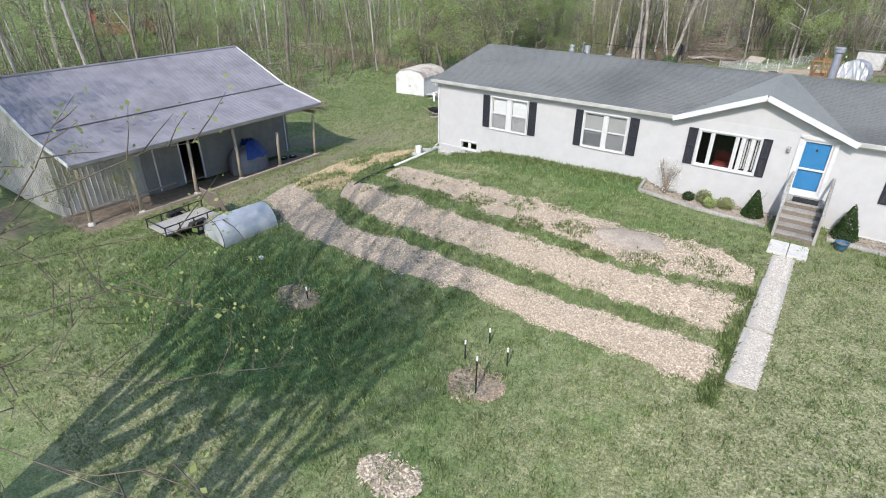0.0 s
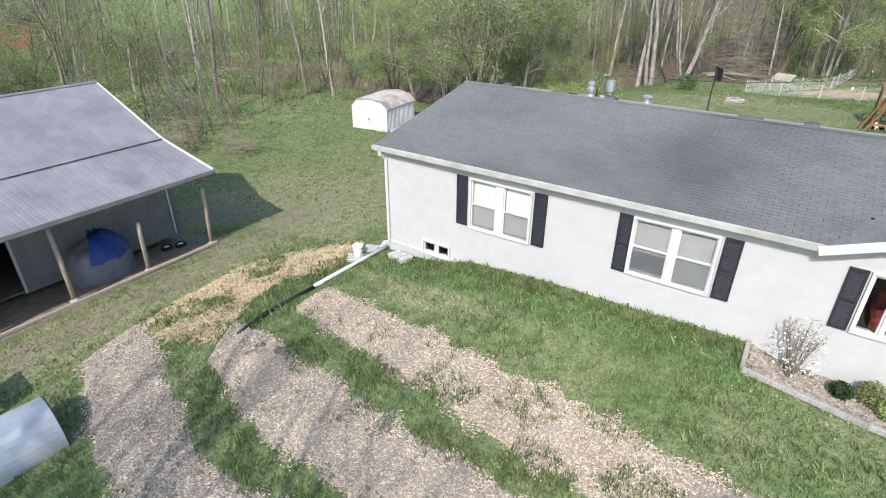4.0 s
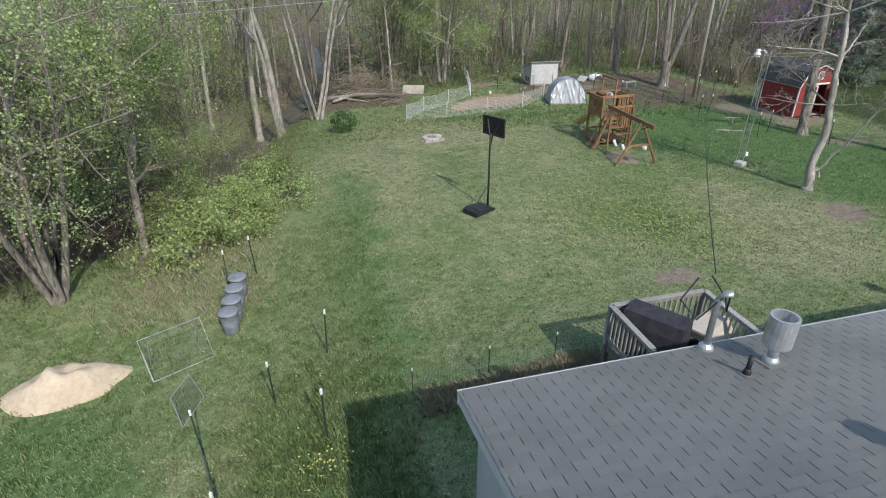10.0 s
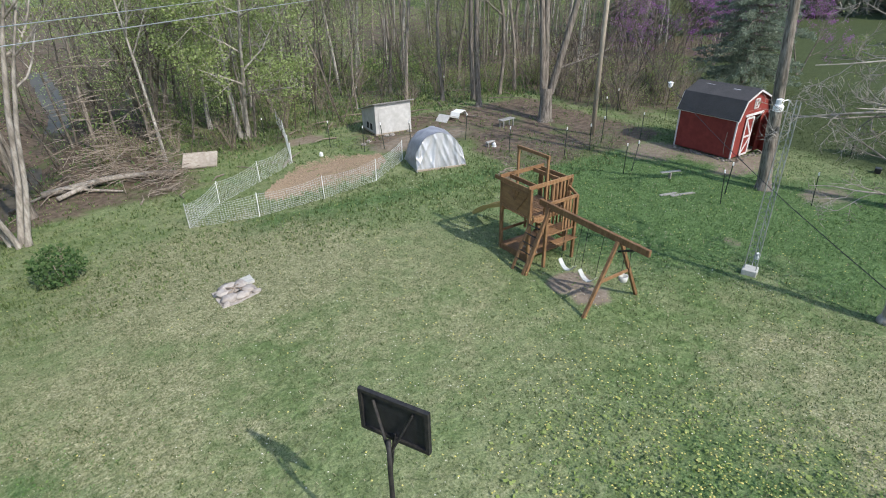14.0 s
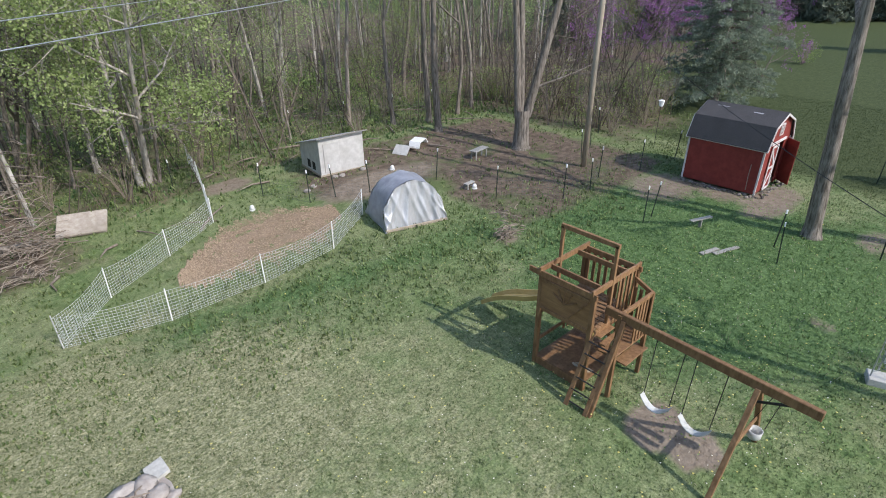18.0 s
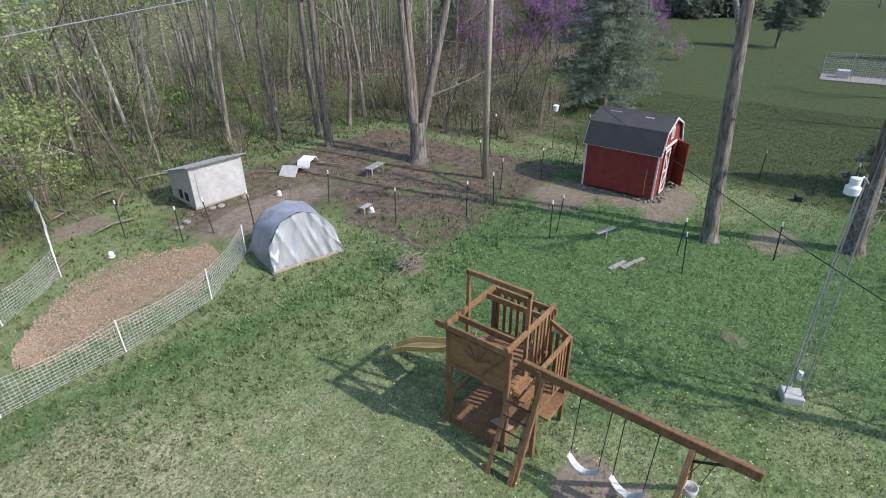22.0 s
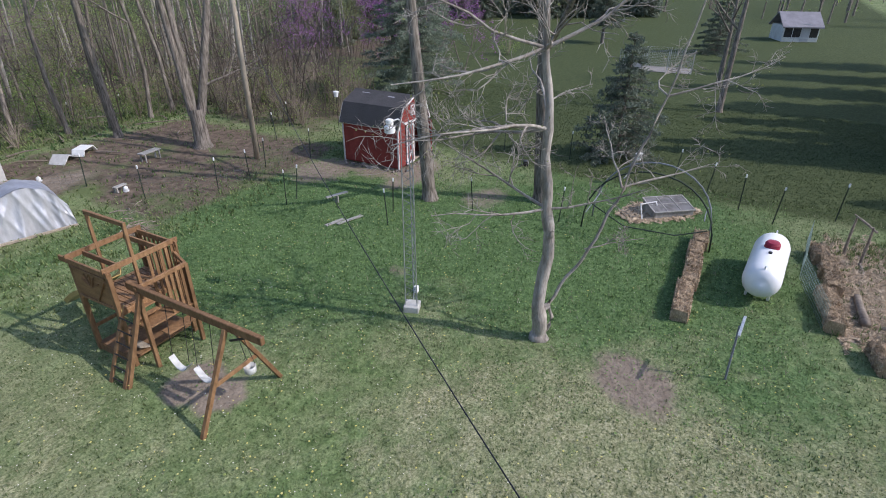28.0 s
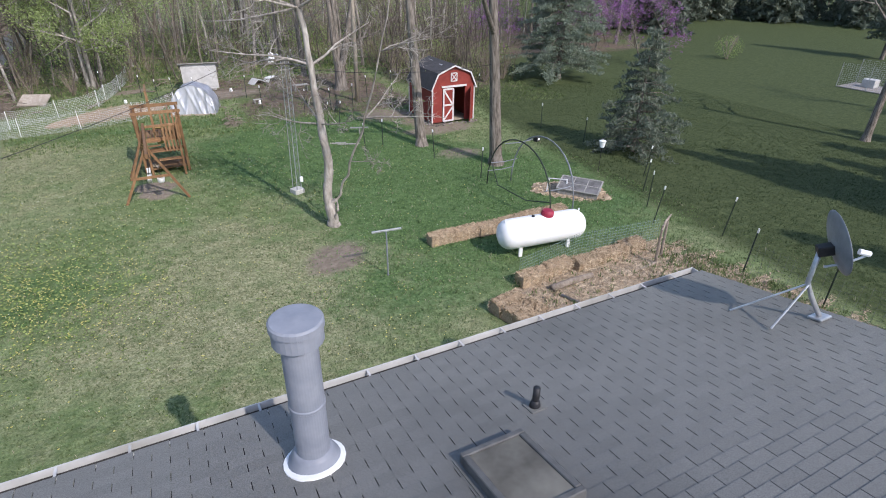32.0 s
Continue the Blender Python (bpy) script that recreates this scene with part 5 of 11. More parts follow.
for x, y, top, lean in ((-23.3, 7.95, ZL - 0.3, 0.06), (-22.75, 9.8, 0.8, -0.1), (-22.9, 12.45, ZL - 0.28, 0.05), (-22.85, 14.85, ZL - 0.28, -0.06), (-22.8, 17.22, 0.55, 0.04), (-22.85, 19.72, 0.95, 0.05)):
    g = gz(x, y)
    q = part("post", B().tube([(x, y, g - 0.05), (x + 0.01, y + 0.02 + lean * 0.5, 0.1), (x + 0.04, y + lean, top)], [0.08, 0.075, 0.07], 9), M_POST, barn, "round timber post", smooth=True, world_space=True)
    part("footing", B().blob((x + 0.02, y, g + 0.03), (0.16, 0.15, 0.13), int(y)), M_CONCRETE, q, world_space=True)
part("ground_sill", B().box((-22.62, 14.6, gz(-22.6, 14.6) + 0.05), (0.1, 10.4, 0.1), None, 0.01), M_POST, barn, world_space=True)
y = Y0 + 0.6
while y < Y1:
    part("rafter", B().beam((XL - 0.2, y, ZL - 0.17), (XM, y, ZM - 0.21), 0.05, 0.12), M_POST, barn, world_space=True)
    y += 1.2


# ---- front yard ----
def tarp_heap(name, x, y, sx, sy, sz, material, label, seed, rz=0):
    """Something under a loose sheet, with folds that run down."""
    b = B()
    n, m = 26, 10
    for i in range(m + 1):
        k = i / m
        for j in range(n):
            a = 2 * math.pi * j / n
            fold = 1 + 0.08 * noise.noise(Vector((math.cos(a) * 3.1, math.sin(a) * 3.1, seed))) + 0.05 * math.sin(a * 9 + seed) * k
            r = math.sin(min(k * 1.25, 1) * math.pi / 2) ** 0.7 * fold
            zz = sz * (1 - k ** 1.8) * (1 + 0.2 * noise.noise(Vector((math.cos(a), math.sin(a), seed * 3 + k * 2))))
            b.v.append((sx * r * math.cos(a), sy * r * math.sin(a), max(zz, 0.0) if i < m else 0.0))
    for i in range(m):
        for j in range(n):
            k = (j + 1) % n
            b.f.append((i * n + j, (i + 1) * n + j, (i + 1) * n + k, i * n + k))
    me = to_mesh(name, b, True)
    me.materials.append(material)
    ob = new(name, me)
    ob.matrix_basis = pose(x, y, gz(x, y), 0, 0, rz)
    return tagged(ob, label, "tarp")


tarp_heap("tarp_covered_pile", -24.3, 16.4, 0.85, 1.0, 1.35, M_TARPDARK, "brown sheet over a heap under the lean-to", 3)
b = B()
for i in range(9):
    for j in range(13):
        a, k = 2 * math.pi * j / 13 * 0.62 - 0.6, i / 8
        r = 0.25 + 0.72 * k
        b.v.append((-24.3 + r * math.cos(a) * 0.95, 16.4 + r * math.sin(a) * 1.08, GB + 1.62 - 0.75 * k ** 1.6 + 0.06 * math.sin(a * 8 + 2)))
for i in range(8):
    for j in range(12):
        b.f.append((i * 13 + j, (i + 1) * 13 + j, (i + 1) * 13 + j + 1, i * 13 + j + 1))
b.v += [(x, y, z - 0.015) for x, y, z in b.v]
b.f += [tuple(117 + i for i in reversed(f)) for f in b.f]
solo("blue_tarp", b, M_BLUETARP, "crumpled blue tarp thrown over the heap", "tarp", smooth=True)
for x, y in ((-24.6, 18.9), (-24.3, 19.3)):
    t = thing("tyre", (x, y, gz(x, y)), 0, "small black wheel lying under the lean-to", "tyre", "wheels under the lean-to")
    part("tread", B().lathe([(0.12, 0.0), (0.2, 0.01), (0.22, 0.06), (0.2, 0.12), (0.12, 0.13), (0.11, 0.065)], 20), M_RUBBER, t, smooth=True)
    part("rim", B().lathe([(0.11, 0.03), (0.11, 0.1), (0.03, 0.11)], 16), M_WHITE, t)


def utility_trailer(x, y, rz):
    t = thing("utility_trailer", (x, y, gz(x, y)), rz, "small rusty utility trailer with a mesh bed and low rails", "trailer")
    part("bed", B().box((0, 0, 0.42), (2.3, 1.25, 0.04), None, 0.006), M_GREYWOOD, t, "weathered plywood bed")
    for k in range(6):
        part("cross_bar", B().box((-1.0 + k * 0.4, 0, 0.38), (0.05, 1.3, 0.05)), M_IRON, t)
    for y in (-0.64, 0.64):
        part("side_rail", B().beam((-1.17, y, 0.72), (1.17, y, 0.72), 0.04, 0.04).beam((-1.17, y, 0.4), (1.17, y, 0.4), 0.05, 0.06), M_IRON, t)
        for k in range(5):
            part("stake", B().box((-1.15 + k * 0.575, y, 0.57), (0.04, 0.04, 0.34)), M_IRON, t)
        w = part("wheel", B().lathe([(0.12, -0.08), (0.24, -0.08), (0.28, -0.04), (0.28, 0.04), (0.24, 0.08), (0.12, 0.08)], 22, (0.1, y * 1.18, 0.28), Matrix.Rotation(radians(90), 3, "X")), M_RUBBER, t, smooth=True)
        part("hub", B().lathe([(0.12, -0.05), (0.12, 0.06), (0.05, 0.09)], 14, (0.1, y * 1.18, 0.28), Matrix.Rotation(radians(90), 3, "X")), M_GALV, w)
        part("fender", B().prism([(-0.3, 0.45), (-0.2, 0.6), (0.4, 0.6), (0.5, 0.45), (0.46, 0.45), (0.37, 0.57), (-0.17, 0.57), (-0.26, 0.45)], 1, y * 1.18 - 0.12, y * 1.18 + 0.12), M_IRON, t)
    part("front_rail", B().beam((-1.17, -0.64, 0.72), (-1.17, 0.64, 0.72), 0.04, 0.04), M_IRON, t)
    part("tail_gate", B().box((1.32, 0, 0.86), (0.04, 1.25, 0.9), Matrix.Rotation(radians(-18), 3, "Y"), 0.01), M_DECKWOOD, t, "raised slatted ramp")
    part("axle", B().tube([(0.1, -0.7, 0.28), (0.1, 0.7, 0.28)], 0.03, 8), M_IRON, t)


utility_trailer(-19.25, 9.75, 90)


def half_drum(x, y, rz, length, r, label):
    """A shelter of one sheet bent to a half cylinder, with edge hoops."""
    t = thing("curved_shelter", (x, y, gz(x, y)), rz, label, "shelter")
    prof = [(r * math.cos(math.pi * (k - 2) / 18), r * 0.25 + r * math.sin(math.pi * (k - 2) / 18) * 0.95) for k in range(23)]
    inner = [(p[0] * 0.975, p[1] * 0.975) for p in prof]
    part("sheet", B().prism(prof + inner[::-1], 1, -length / 2, length / 2), M_CULVERT, t, smooth=False)
    for s in (-1, 1):
        part("hoop", B().tube([(p[0] * 1.0, s * length / 2, p[1]) for p in prof], 0.012, 6), M_IRON, t)
        part("end_sheet", B().prism([(p[0] * 0.97, p[1] * 0.97) for p in prof], 1, s * (length / 2 - 0.06), s * (length / 2 - 0.05)), M_CULVERT, t)
    part("skid", B().box((r - 0.12, 0, 0.04), (0.09, length, 0.09), None, 0.01), M_POST, t)
    part("skid", B().box((-r + 0.12, 0, 0.04), (0.09, length, 0.09), None, 0.01), M_POST, t)


half_drum(-17.2, 10.8, -6, 2.25, 0.74, "grey curved sheet metal shelter lying on the lawn")
solo("white_bucket", B().lathe([(0.13, 0), (0.155, 0.3), (0.17, 0.31), (0.17, 0.35), (0.15, 0.35), (0.14, 0.04)], 20, (-16.16, 20.58, gz(-16.16, 20.58) + 0.06)), M_BUCKET, "white plastic bucket turned up beside the house corner", "bucket")
for x, y, s, rz in ((-16.0, 21.15, (0.62, 0.42, 0.1), 25), (-16.1, 20.45, (0.62, 0.42, 0.1), 30), (-15.72, 21.6, (0.5, 0.4, 0.1), 20)):
    solo("paving_slab", B().box((x, y, gz(x, y) + 0.03), s, Matrix.Rotation(radians(rz), 3, "Z"), 0.012), M_CONCRETE, "loose concrete paving slab by the house corner", "slab", "slabs by the corner")
for k in range(3):
    x = -15.0 + k * 0.26
    solo("concrete_block", B().box((x, 21.0 - 0.06 * k, gz(x, 21) + 0.08), (0.19, 0.42, 0.16), Matrix.Rotation(radians(-20), 3, "Z"), 0.01), M_CONCRETE, "mossy concrete block laid along the wall", "block", "blocks along the wall")
b = B().tube([(-15.6, 21.35, gz(-15.6, 21.35) + 0.1), (-15.8, 20.2, gz(-15.8, 20.2) + 0.08), (-16.0, 18.5, gz(-16, 18.5) + 0.07)], 0.06, 10)
solo("drain_pipe", b, M_TRIM, "white plastic drain pipe laid across the grass", "pipe", smooth=True)
pts = [(-15.98, 18.45), (-16.12, 17.6), (-16.22, 16.9), (-16.2, 16.3), (-16.1, 15.7)]
solo("black_hose_pipe", B().tube([(x, y, gz(x, y) + 0.06) for x, y in pts], 0.055, 8), M_BLACK, "black corrugated drain hose in the bed", "pipe", smooth=True)

# flower bed along the house
for p, q in (((-5.22, 21.2), (-5.2, 20.38)), ((-5.2, 20.38), (-3.0, 20.1)), ((-3.0, 20.1), (-0.72, 19.85)), ((1.05, 20.0), (2.2, 20.0)), ((2.2, 20.0), (4.6, 20.05))):
    solo("edging_timber", B().beam((*p, gz(*p) + 0.06), (*q, gz(*q) + 0.06), 0.1, 0.13, 0.015), M_GREYWOOD, "grey landscape timber edging the bed", "edging", "timbers round the flower bed")


def leaf_cloud(n, centre, spread, size, seed, shape="ball", stretch=1.0):
    """n small leaf blades in a cloud: vertices and faces."""
    r = np.random.RandomState(seed)
    d = r.normal(size=(n, 3))
    d /= np.linalg.norm(d, axis=1)[:, None]
    k = r.uniform(0.25, 1, n) ** 0.45
    c = d * k[:, None] * np.array(spread)
    if shape == "cone":
        h = 1 - np.sqrt(r.uniform(0.0, 1, n))
        a = r.uniform(0, 2 * np.pi, n)
        rad = (1 - h) ** 0.85 * r.uniform(0.75, 1.05, n)
        c = np.stack([rad * np.cos(a) * spread[0], rad * np.sin(a) * spread[1], h * spread[2]], 1)
    c = c + np.array(centre)
    return blades(c, size, r, stretch)


def blades(c, size, r, stretch=1.0, up=0.0):
    """Diamond blades of random turn round the points c."""
    n = len(c)
    u = r.normal(size=(n, 3))
    u[:, 2] = u[:, 2] * (1 - up) + up * 2
    u /= np.linalg.norm(u, axis=1)[:, None]
    w = np.cross(u, r.normal(size=(n, 3)))
    w /= np.linalg.norm(w, axis=1)[:, None] + 1e-9
    s = size * r.uniform(0.6, 1.35, n)[:, None]
    v = np.stack([c - u * s * 0.5 * stretch, c + w * s * 0.36, c + u * s * 0.5 * stretch, c - w * s * 0.36], 1).reshape(-1, 3)
    f = np.arange(n * 4).reshape(n, 4)
    return v, f


def leaf_part(name, vf, material, parent, label=""):
    me = np_mesh(name, *vf)
    me.materials.append(material)
    return part(name, None, None, parent, label, mesh=me)


def stems(parent, n, h, spread, r0, seed, material=None):
    rr = random.Random(seed)
    b = B()
    for k in range(n):
        a, s = rr.uniform(0, 6.28), rr.uniform(0.3, 1)
        p = Vector((math.cos(a) * 0.05, math.sin(a) * 0.05, 0))
        q = Vector((math.cos(a) * spread * s * 0.5, math.sin(a) * spread * s * 0.5, h * 0.55))
        e = Vector((math.cos(a) * spread * s, math.sin(a) * spread * s, h * rr.uniform(0.75, 1.05)))
        b.tube([p, q, e], [r0, r0 * 0.7, r0 * 0.3], 4, False)
        for m in range(3):
            o = q.lerp(e, rr.uniform(0, 0.9))
            b.tube([o, o + Vector((rr.uniform(-0.2, 0.2), rr.uniform(-0.2, 0.2), rr.uniform(0.08, 0.3))) * h * 0.8], [r0 * 0.45, r0 * 0.15], 3, False)
    part("stem", b, material or M_TWIG, parent)


def shrub(name, x, y, w, h, leaves, size, material, label, seed, nstem=8, shape="ball", category="shrub"):
    t = thing(name, (x, y, gz(x, y)), 0, label, category)
    stems(t, nstem, h * 0.9, w * 0.42, 0.012, seed)
    c = (0, 0, 0.04) if shape == "cone" else (0, 0, h * 0.52)
    s = (w / 2, w / 2, h) if shape == "cone" else (w / 2, w / 2, h * 0.5)
    leaf_part("foliage", leaf_cloud(leaves, c, s, size, seed, shape), material, t)
    return t


shrub("flowering_shrub", -4.35, 20.85, 1.1, 1.45, 420, 0.05, M_CLOVER, "bare twiggy shrub with small pale blossoms", 11, 22)
shrub("dwarf_conifer", -1.25, 20.6, 0.72, 1.0, 2600, 0.06, M_LEAFDARK, "clipped cone shaped evergreen by the steps", 12, 4, "cone")
shrub("dwarf_conifer", 1.5, 20.65, 0.8, 1.2, 2800, 0.06, M_LEAFDARK, "clipped cone shaped evergreen by the steps", 13, 4, "cone")
for i, (x, y, w, h, m) in enumerate(((-3.45, 20.75, 0.45, 0.35, M_LEAFDARK), (-2.95, 20.85, 0.6, 0.5, M_LEAFYEL), (-2.65, 20.55, 0.5, 0.4, M_LEAF), (-2.15, 20.7, 0.65, 0.45, M_LEAFYEL), (3.0, 20.7, 0.6, 0.45, M_LEAF))):
    shrub("garden_shrub", x, y, w, h, 700, 0.055, m, "low round shrub with fresh leaves in the bed", 20 + i, 6)
t = thing("blue_plant_pot", (1.45, 19.55, gz(1.45, 19.55)), 0, "glazed blue plant pot on the grass", "pot")
part("pot", B().lathe([(0.12, 0), (0.17, 0.1), (0.19, 0.24), (0.21, 0.25), (0.2, 0.28), (0.17, 0.27), (0.15, 0.05)], 20), mat("blue_glaze", (0.04, 0.1, 0.16), (0.06, 0.14, 0.22), 6, 0.3, bump=0.03), t, smooth=True)
part("soil", B().lathe([(0.0, 0.2), (0.16, 0.21)], 16), M_DIRT, t)


def sapling(x, y, label, stakes, seed):
    t = thing("staked_sapling", (x, y, gz(x, y)), 0, label, "sapling")
    r = random.Random(seed)
    b = B().tube([(0, 0, 0), (0.03, 0.02, 0.6), (0.02, 0.05, 1.3)], [0.015, 0.011, 0.005], 5)
    for k in range(5):
        z = 0.5 + k * 0.15
        b.tube([(0.02, 0.02, z), (r.uniform(-0.3, 0.3), r.uniform(-0.3, 0.3), z + 0.3)], [0.006, 0.002], 3)
    part("trunk", b, M_TWIG, t)
    for dx, dy, h in stakes:
        s = part("stake", B().box((dx, dy, h / 2), (0.03, 0.03, h)), M_IRON, t)
        part("tip", B().box((dx, dy, h + 0.05), (0.035, 0.035, 0.12)), M_WHITE, s)


sapling(-5.1, 8.75, "young staked sapling in a ring of chips", [(0.05, -0.25, 1.0), (0.25, 0.9, 0.6), (-0.85, 0.65, 0.5), (-0.6, 1.45, 0.5)], 4)
sapling(-11.9, 9.05, "young sapling in a ring of dead grass", [(0.2, 0.1, 0.4)], 5)
solo("small_white_box", B().box((-14.9, 9.9, gz(-14.9, 9.9) + 0.06), (0.14, 0.12, 0.12), None, 0.01), M_WHITE, "small white marker block in the lawn", "marker")

# ---- west side of the house ----
def metal_shed(x, y, rz):
    t = thing("metal_shed", (x, y, gz(x, y)), rz, "white ribbed metal garden shed with a faded beige roof", "shed")
    w, d, h = 2.75, 3.3, 1.5
    prof = [(-w / 2 - 0.06, h - 0.02), (-w / 2 + 0.35, h + 0.42), (0, h + 0.56), (w / 2 - 0.35, h + 0.42), (w / 2 + 0.06, h - 0.02)]
    for s, n in ((-1, "side_wall"), (1, "side_wall")):
        b = B()
        ribbed(b, (s * w / 2, -d / 2 if s > 0 else d / 2, 0), (0, d * s, 0), (0, 0, h), 0.16, 0.06, 0.02)
        part(n, b, M_WHITEMETAL, t)
    for y, n in ((-d / 2, "front_wall"), (d / 2, "back_wall")):
        part(n, B().prism([(-w / 2, 0), (w / 2, 0), (w / 2, h), (w / 2 - 0.36, h + 0.38), (0, h + 0.52), (-w / 2 + 0.36, h + 0.38), (-w / 2, h)], 1, y - 0.02, y + 0.02), M_WHITEMETAL, t)
    for p, q in zip(prof, prof[1:]):
        b = B()
        ribbed(b, (p[0], d / 2 + 0.08, p[1]), (0, -d - 0.16, 0), (q[0] - p[0], 0, q[1] - p[1]), 0.3, 0.05, 0.015)
        part("roof_sheet", b, M_SHEDROOF, t, "faded beige roof sheet")
    for s in (-1, 1):
        dr = part("door", B().box((s * 0.36, -d / 2 - 0.035, 0.72), (0.7, 0.03, 1.36), None, 0.006), M_WHITEMETAL, t)
        part("handle", B().box((s * 0.06, -d / 2 - 0.07, 0.72), (0.03, 0.04, 0.14), None, 0.006), M_IRON, dr)
    part("corner_trim", B().box((-w / 2, -d / 2 - 0.01, h / 2), (0.06, 0.06, h)).box((w / 2, -d / 2 - 0.01, h / 2), (0.06, 0.06, h)), M_TRIM, t)
    part("base_skid", B().box((0, 0, 0.03), (w, d, 0.08)), M_POST, t)


metal_shed(-29.45, 37.95, 5)


def board_pile(x, y, n, seed, label, material, spread=1.0, length=2.2, name="scrap_board_pile", rz=0.0):
    t = thing(name, (x, y, gz(x, y)), 0, label, "wood pile")
    r = random.Random(seed)
    for k in range(n):
        L, a = r.uniform(0.5, 1) * length, rz + r.gauss(0, 0.35)
        c = Vector((r.gauss(0, spread * 0.4), r.gauss(0, spread * 0.3), 0.05 + 0.32 * (k / n) * r.uniform(0.4, 1)))
        d = Vector((math.cos(a), math.sin(a), r.uniform(-0.12, 0.12))) * L / 2
        part("board", B().beam(c - d, c + d, r.uniform(0.05, 0.16), 0.03, 0.004), material, t)


M_SCRAP = mat("pale_scrap_wood", (0.42, 0.41, 0.4), (0.6, 0.59, 0.57), 7, 0.8, bump=0.3, bscale=20, stretch=(1, 1, 1), stain=(0.24, 0.22, 0.2), amount=0.5, vary=0.3)
board_pile(-26.9, 37.6, 44, 2, "heap of grey and white scrap boards by the shed", M_SCRAP, 1.1, 2.6, rz=0.9)
board_pile(-27.3, 38.8, 16, 7, "heap of grey scrap boards behind the shed", M_SCRAP, 0.7, 1.8, rz=0.7)


def brush_pile(x, y, w, n, seed, label, h=0.5, name="brush_pile"):
    t = thing(name, (x, y, gz(x, y)), 0, label, "brush pile")
    r = random.Random(seed)
    for g in range(4):
        b = B()
        for k in range(n // 4):
            a, L = r.uniform(0, 6.28), r.uniform(0.3, 1.0) * w * 0.6
            c = Vector((r.gauss(0, w * 0.22), r.gauss(0, w * 0.18), r.uniform(0.02, h) * math.exp(-k % 3)))
            d = Vector((math.cos(a) * L, math.sin(a) * L, r.uniform(-0.2, 0.3) * h))
            b.tube([c - d * 0.5, c + Vector((0, 0, r.uniform(0, 0.1))), c + d * 0.5], [0.018, 0.014, 0.005], 4, False)
        tagged(part("branch_tangle", b, M_TWIG, t), kind="stuff")


brush_pile(-33.4, 29.1, 2.6, 160, 3, "low heap of cut brush in the meadow", 0.7)
brush_pile(-36.5, 27.4, 3.4, 150, 5, "tangle of dead branches at the wood's edge", 0.8)
brush_pile(-19.1, 55.2, 0.9, 50, 9, "small heap of broken branches on the bank", 0.35)
brush_pile(2.2, 57.45, 0.9, 90, 8, "small heap of dry stalks on the lawn", 0.15)


def heap(name, x, y, sx, sy, h, material, label, category, seed):
    b = B()
    n, m = 30, 12
    for i in range(m + 1):
        k = i / m
        for j in range(n):
            a = 2 * math.pi * j / n
            e = 1 + 0.22 * noise.noise(Vector((math.cos(a) * 1.4, math.sin(a) * 1.4, seed)))
            px, py = x + sx * k * e * math.cos(a), y + sy * k * e * math.sin(a)
            lump = 0.12 * noise.noise(Vector((px * 2.2, py * 2.2, seed)))
            b.v.append((px, py, gz(px, py) - 0.03 + h * max(0, 1 - k ** 2.1) * (1 + lump * 4) + 0.04 * noise.noise(Vector((px * 6, py * 6, seed))) * (1 - k)))
    for i in range(m):
        for j in range(n):
            k = (j + 1) % n
            b.f.append((i * n + j, (i + 1) * n + j, (i + 1) * n + k, i * n + k))
    return solo(name, b, material, label, category, smooth=True)


heap("sand_heap", -23.65, 39.05, 1.5, 0.9, 0.55, M_SAND, "heap of pale yellow sand on the grass", "sand pile", 2)
heap("sawdust_pile", -25.9, 37.2, 0.75, 0.4, 0.16, M_SAND, "small spill of pale sawdust beside the boards", "sawdust pile", 5)


t = thing("leaning_white_board", (-26.3, 35.6, gz(-26.3, 35.6)), 20, "short white board standing by the scrap heap", "board")
part("board", B().box((0, 0, 0.35), (0.14, 0.04, 0.75), Matrix.Rotation(radians(6), 3, "X"), 0.006), M_WHITE, t)
part("cross_board", B().box((0, -0.04, 0.55), (0.34, 0.03, 0.09), None, 0.005), M_WHITE, t)


def rebounder():
    t = thing("net_frame", (-20.75, 38.85, gz(-20.75, 38.85)), 27, "leaning metal frame strung with slack netting", "net frame")
    w, h = 1.55, 1.15
    lean = Matrix.Rotation(radians(-32), 3, "X")
    c = [lean @ Vector(p) for p in ((-w / 2, 0, 0.03), (w / 2, 0, 0.03), (w / 2, 0, h), (-w / 2, 0, h))]
    part("frame", B().tube([c[0], c[1], c[2], c[3], c[0]], 0.018, 8), M_GALV, t)
    for s in (-0.6, 0.6):
        part("leg", B().tube([lean @ Vector((s, 0, h * 0.8)), (s, 0.85, 0.0)], 0.014, 6), M_GALV, t)
    b = B()
    for k in range(1, 16):
        x = -w / 2 + w * k / 16
        b.tube([lean @ Vector((x, 0, 0.03)), lean @ Vector((x, 0.03, h * 0.5)), lean @ Vector((x, 0, h))], 0.0035, 3, False)
    for k in range(1, 12):
        z = h * k / 12
        b.tube([lean @ Vector((-w / 2, 0, z)), lean @ Vector((0, 0.03, z)), lean @ Vector((w / 2, 0, z))], 0.0035, 3, False)
    part("netting", b, M_WIRE, t)


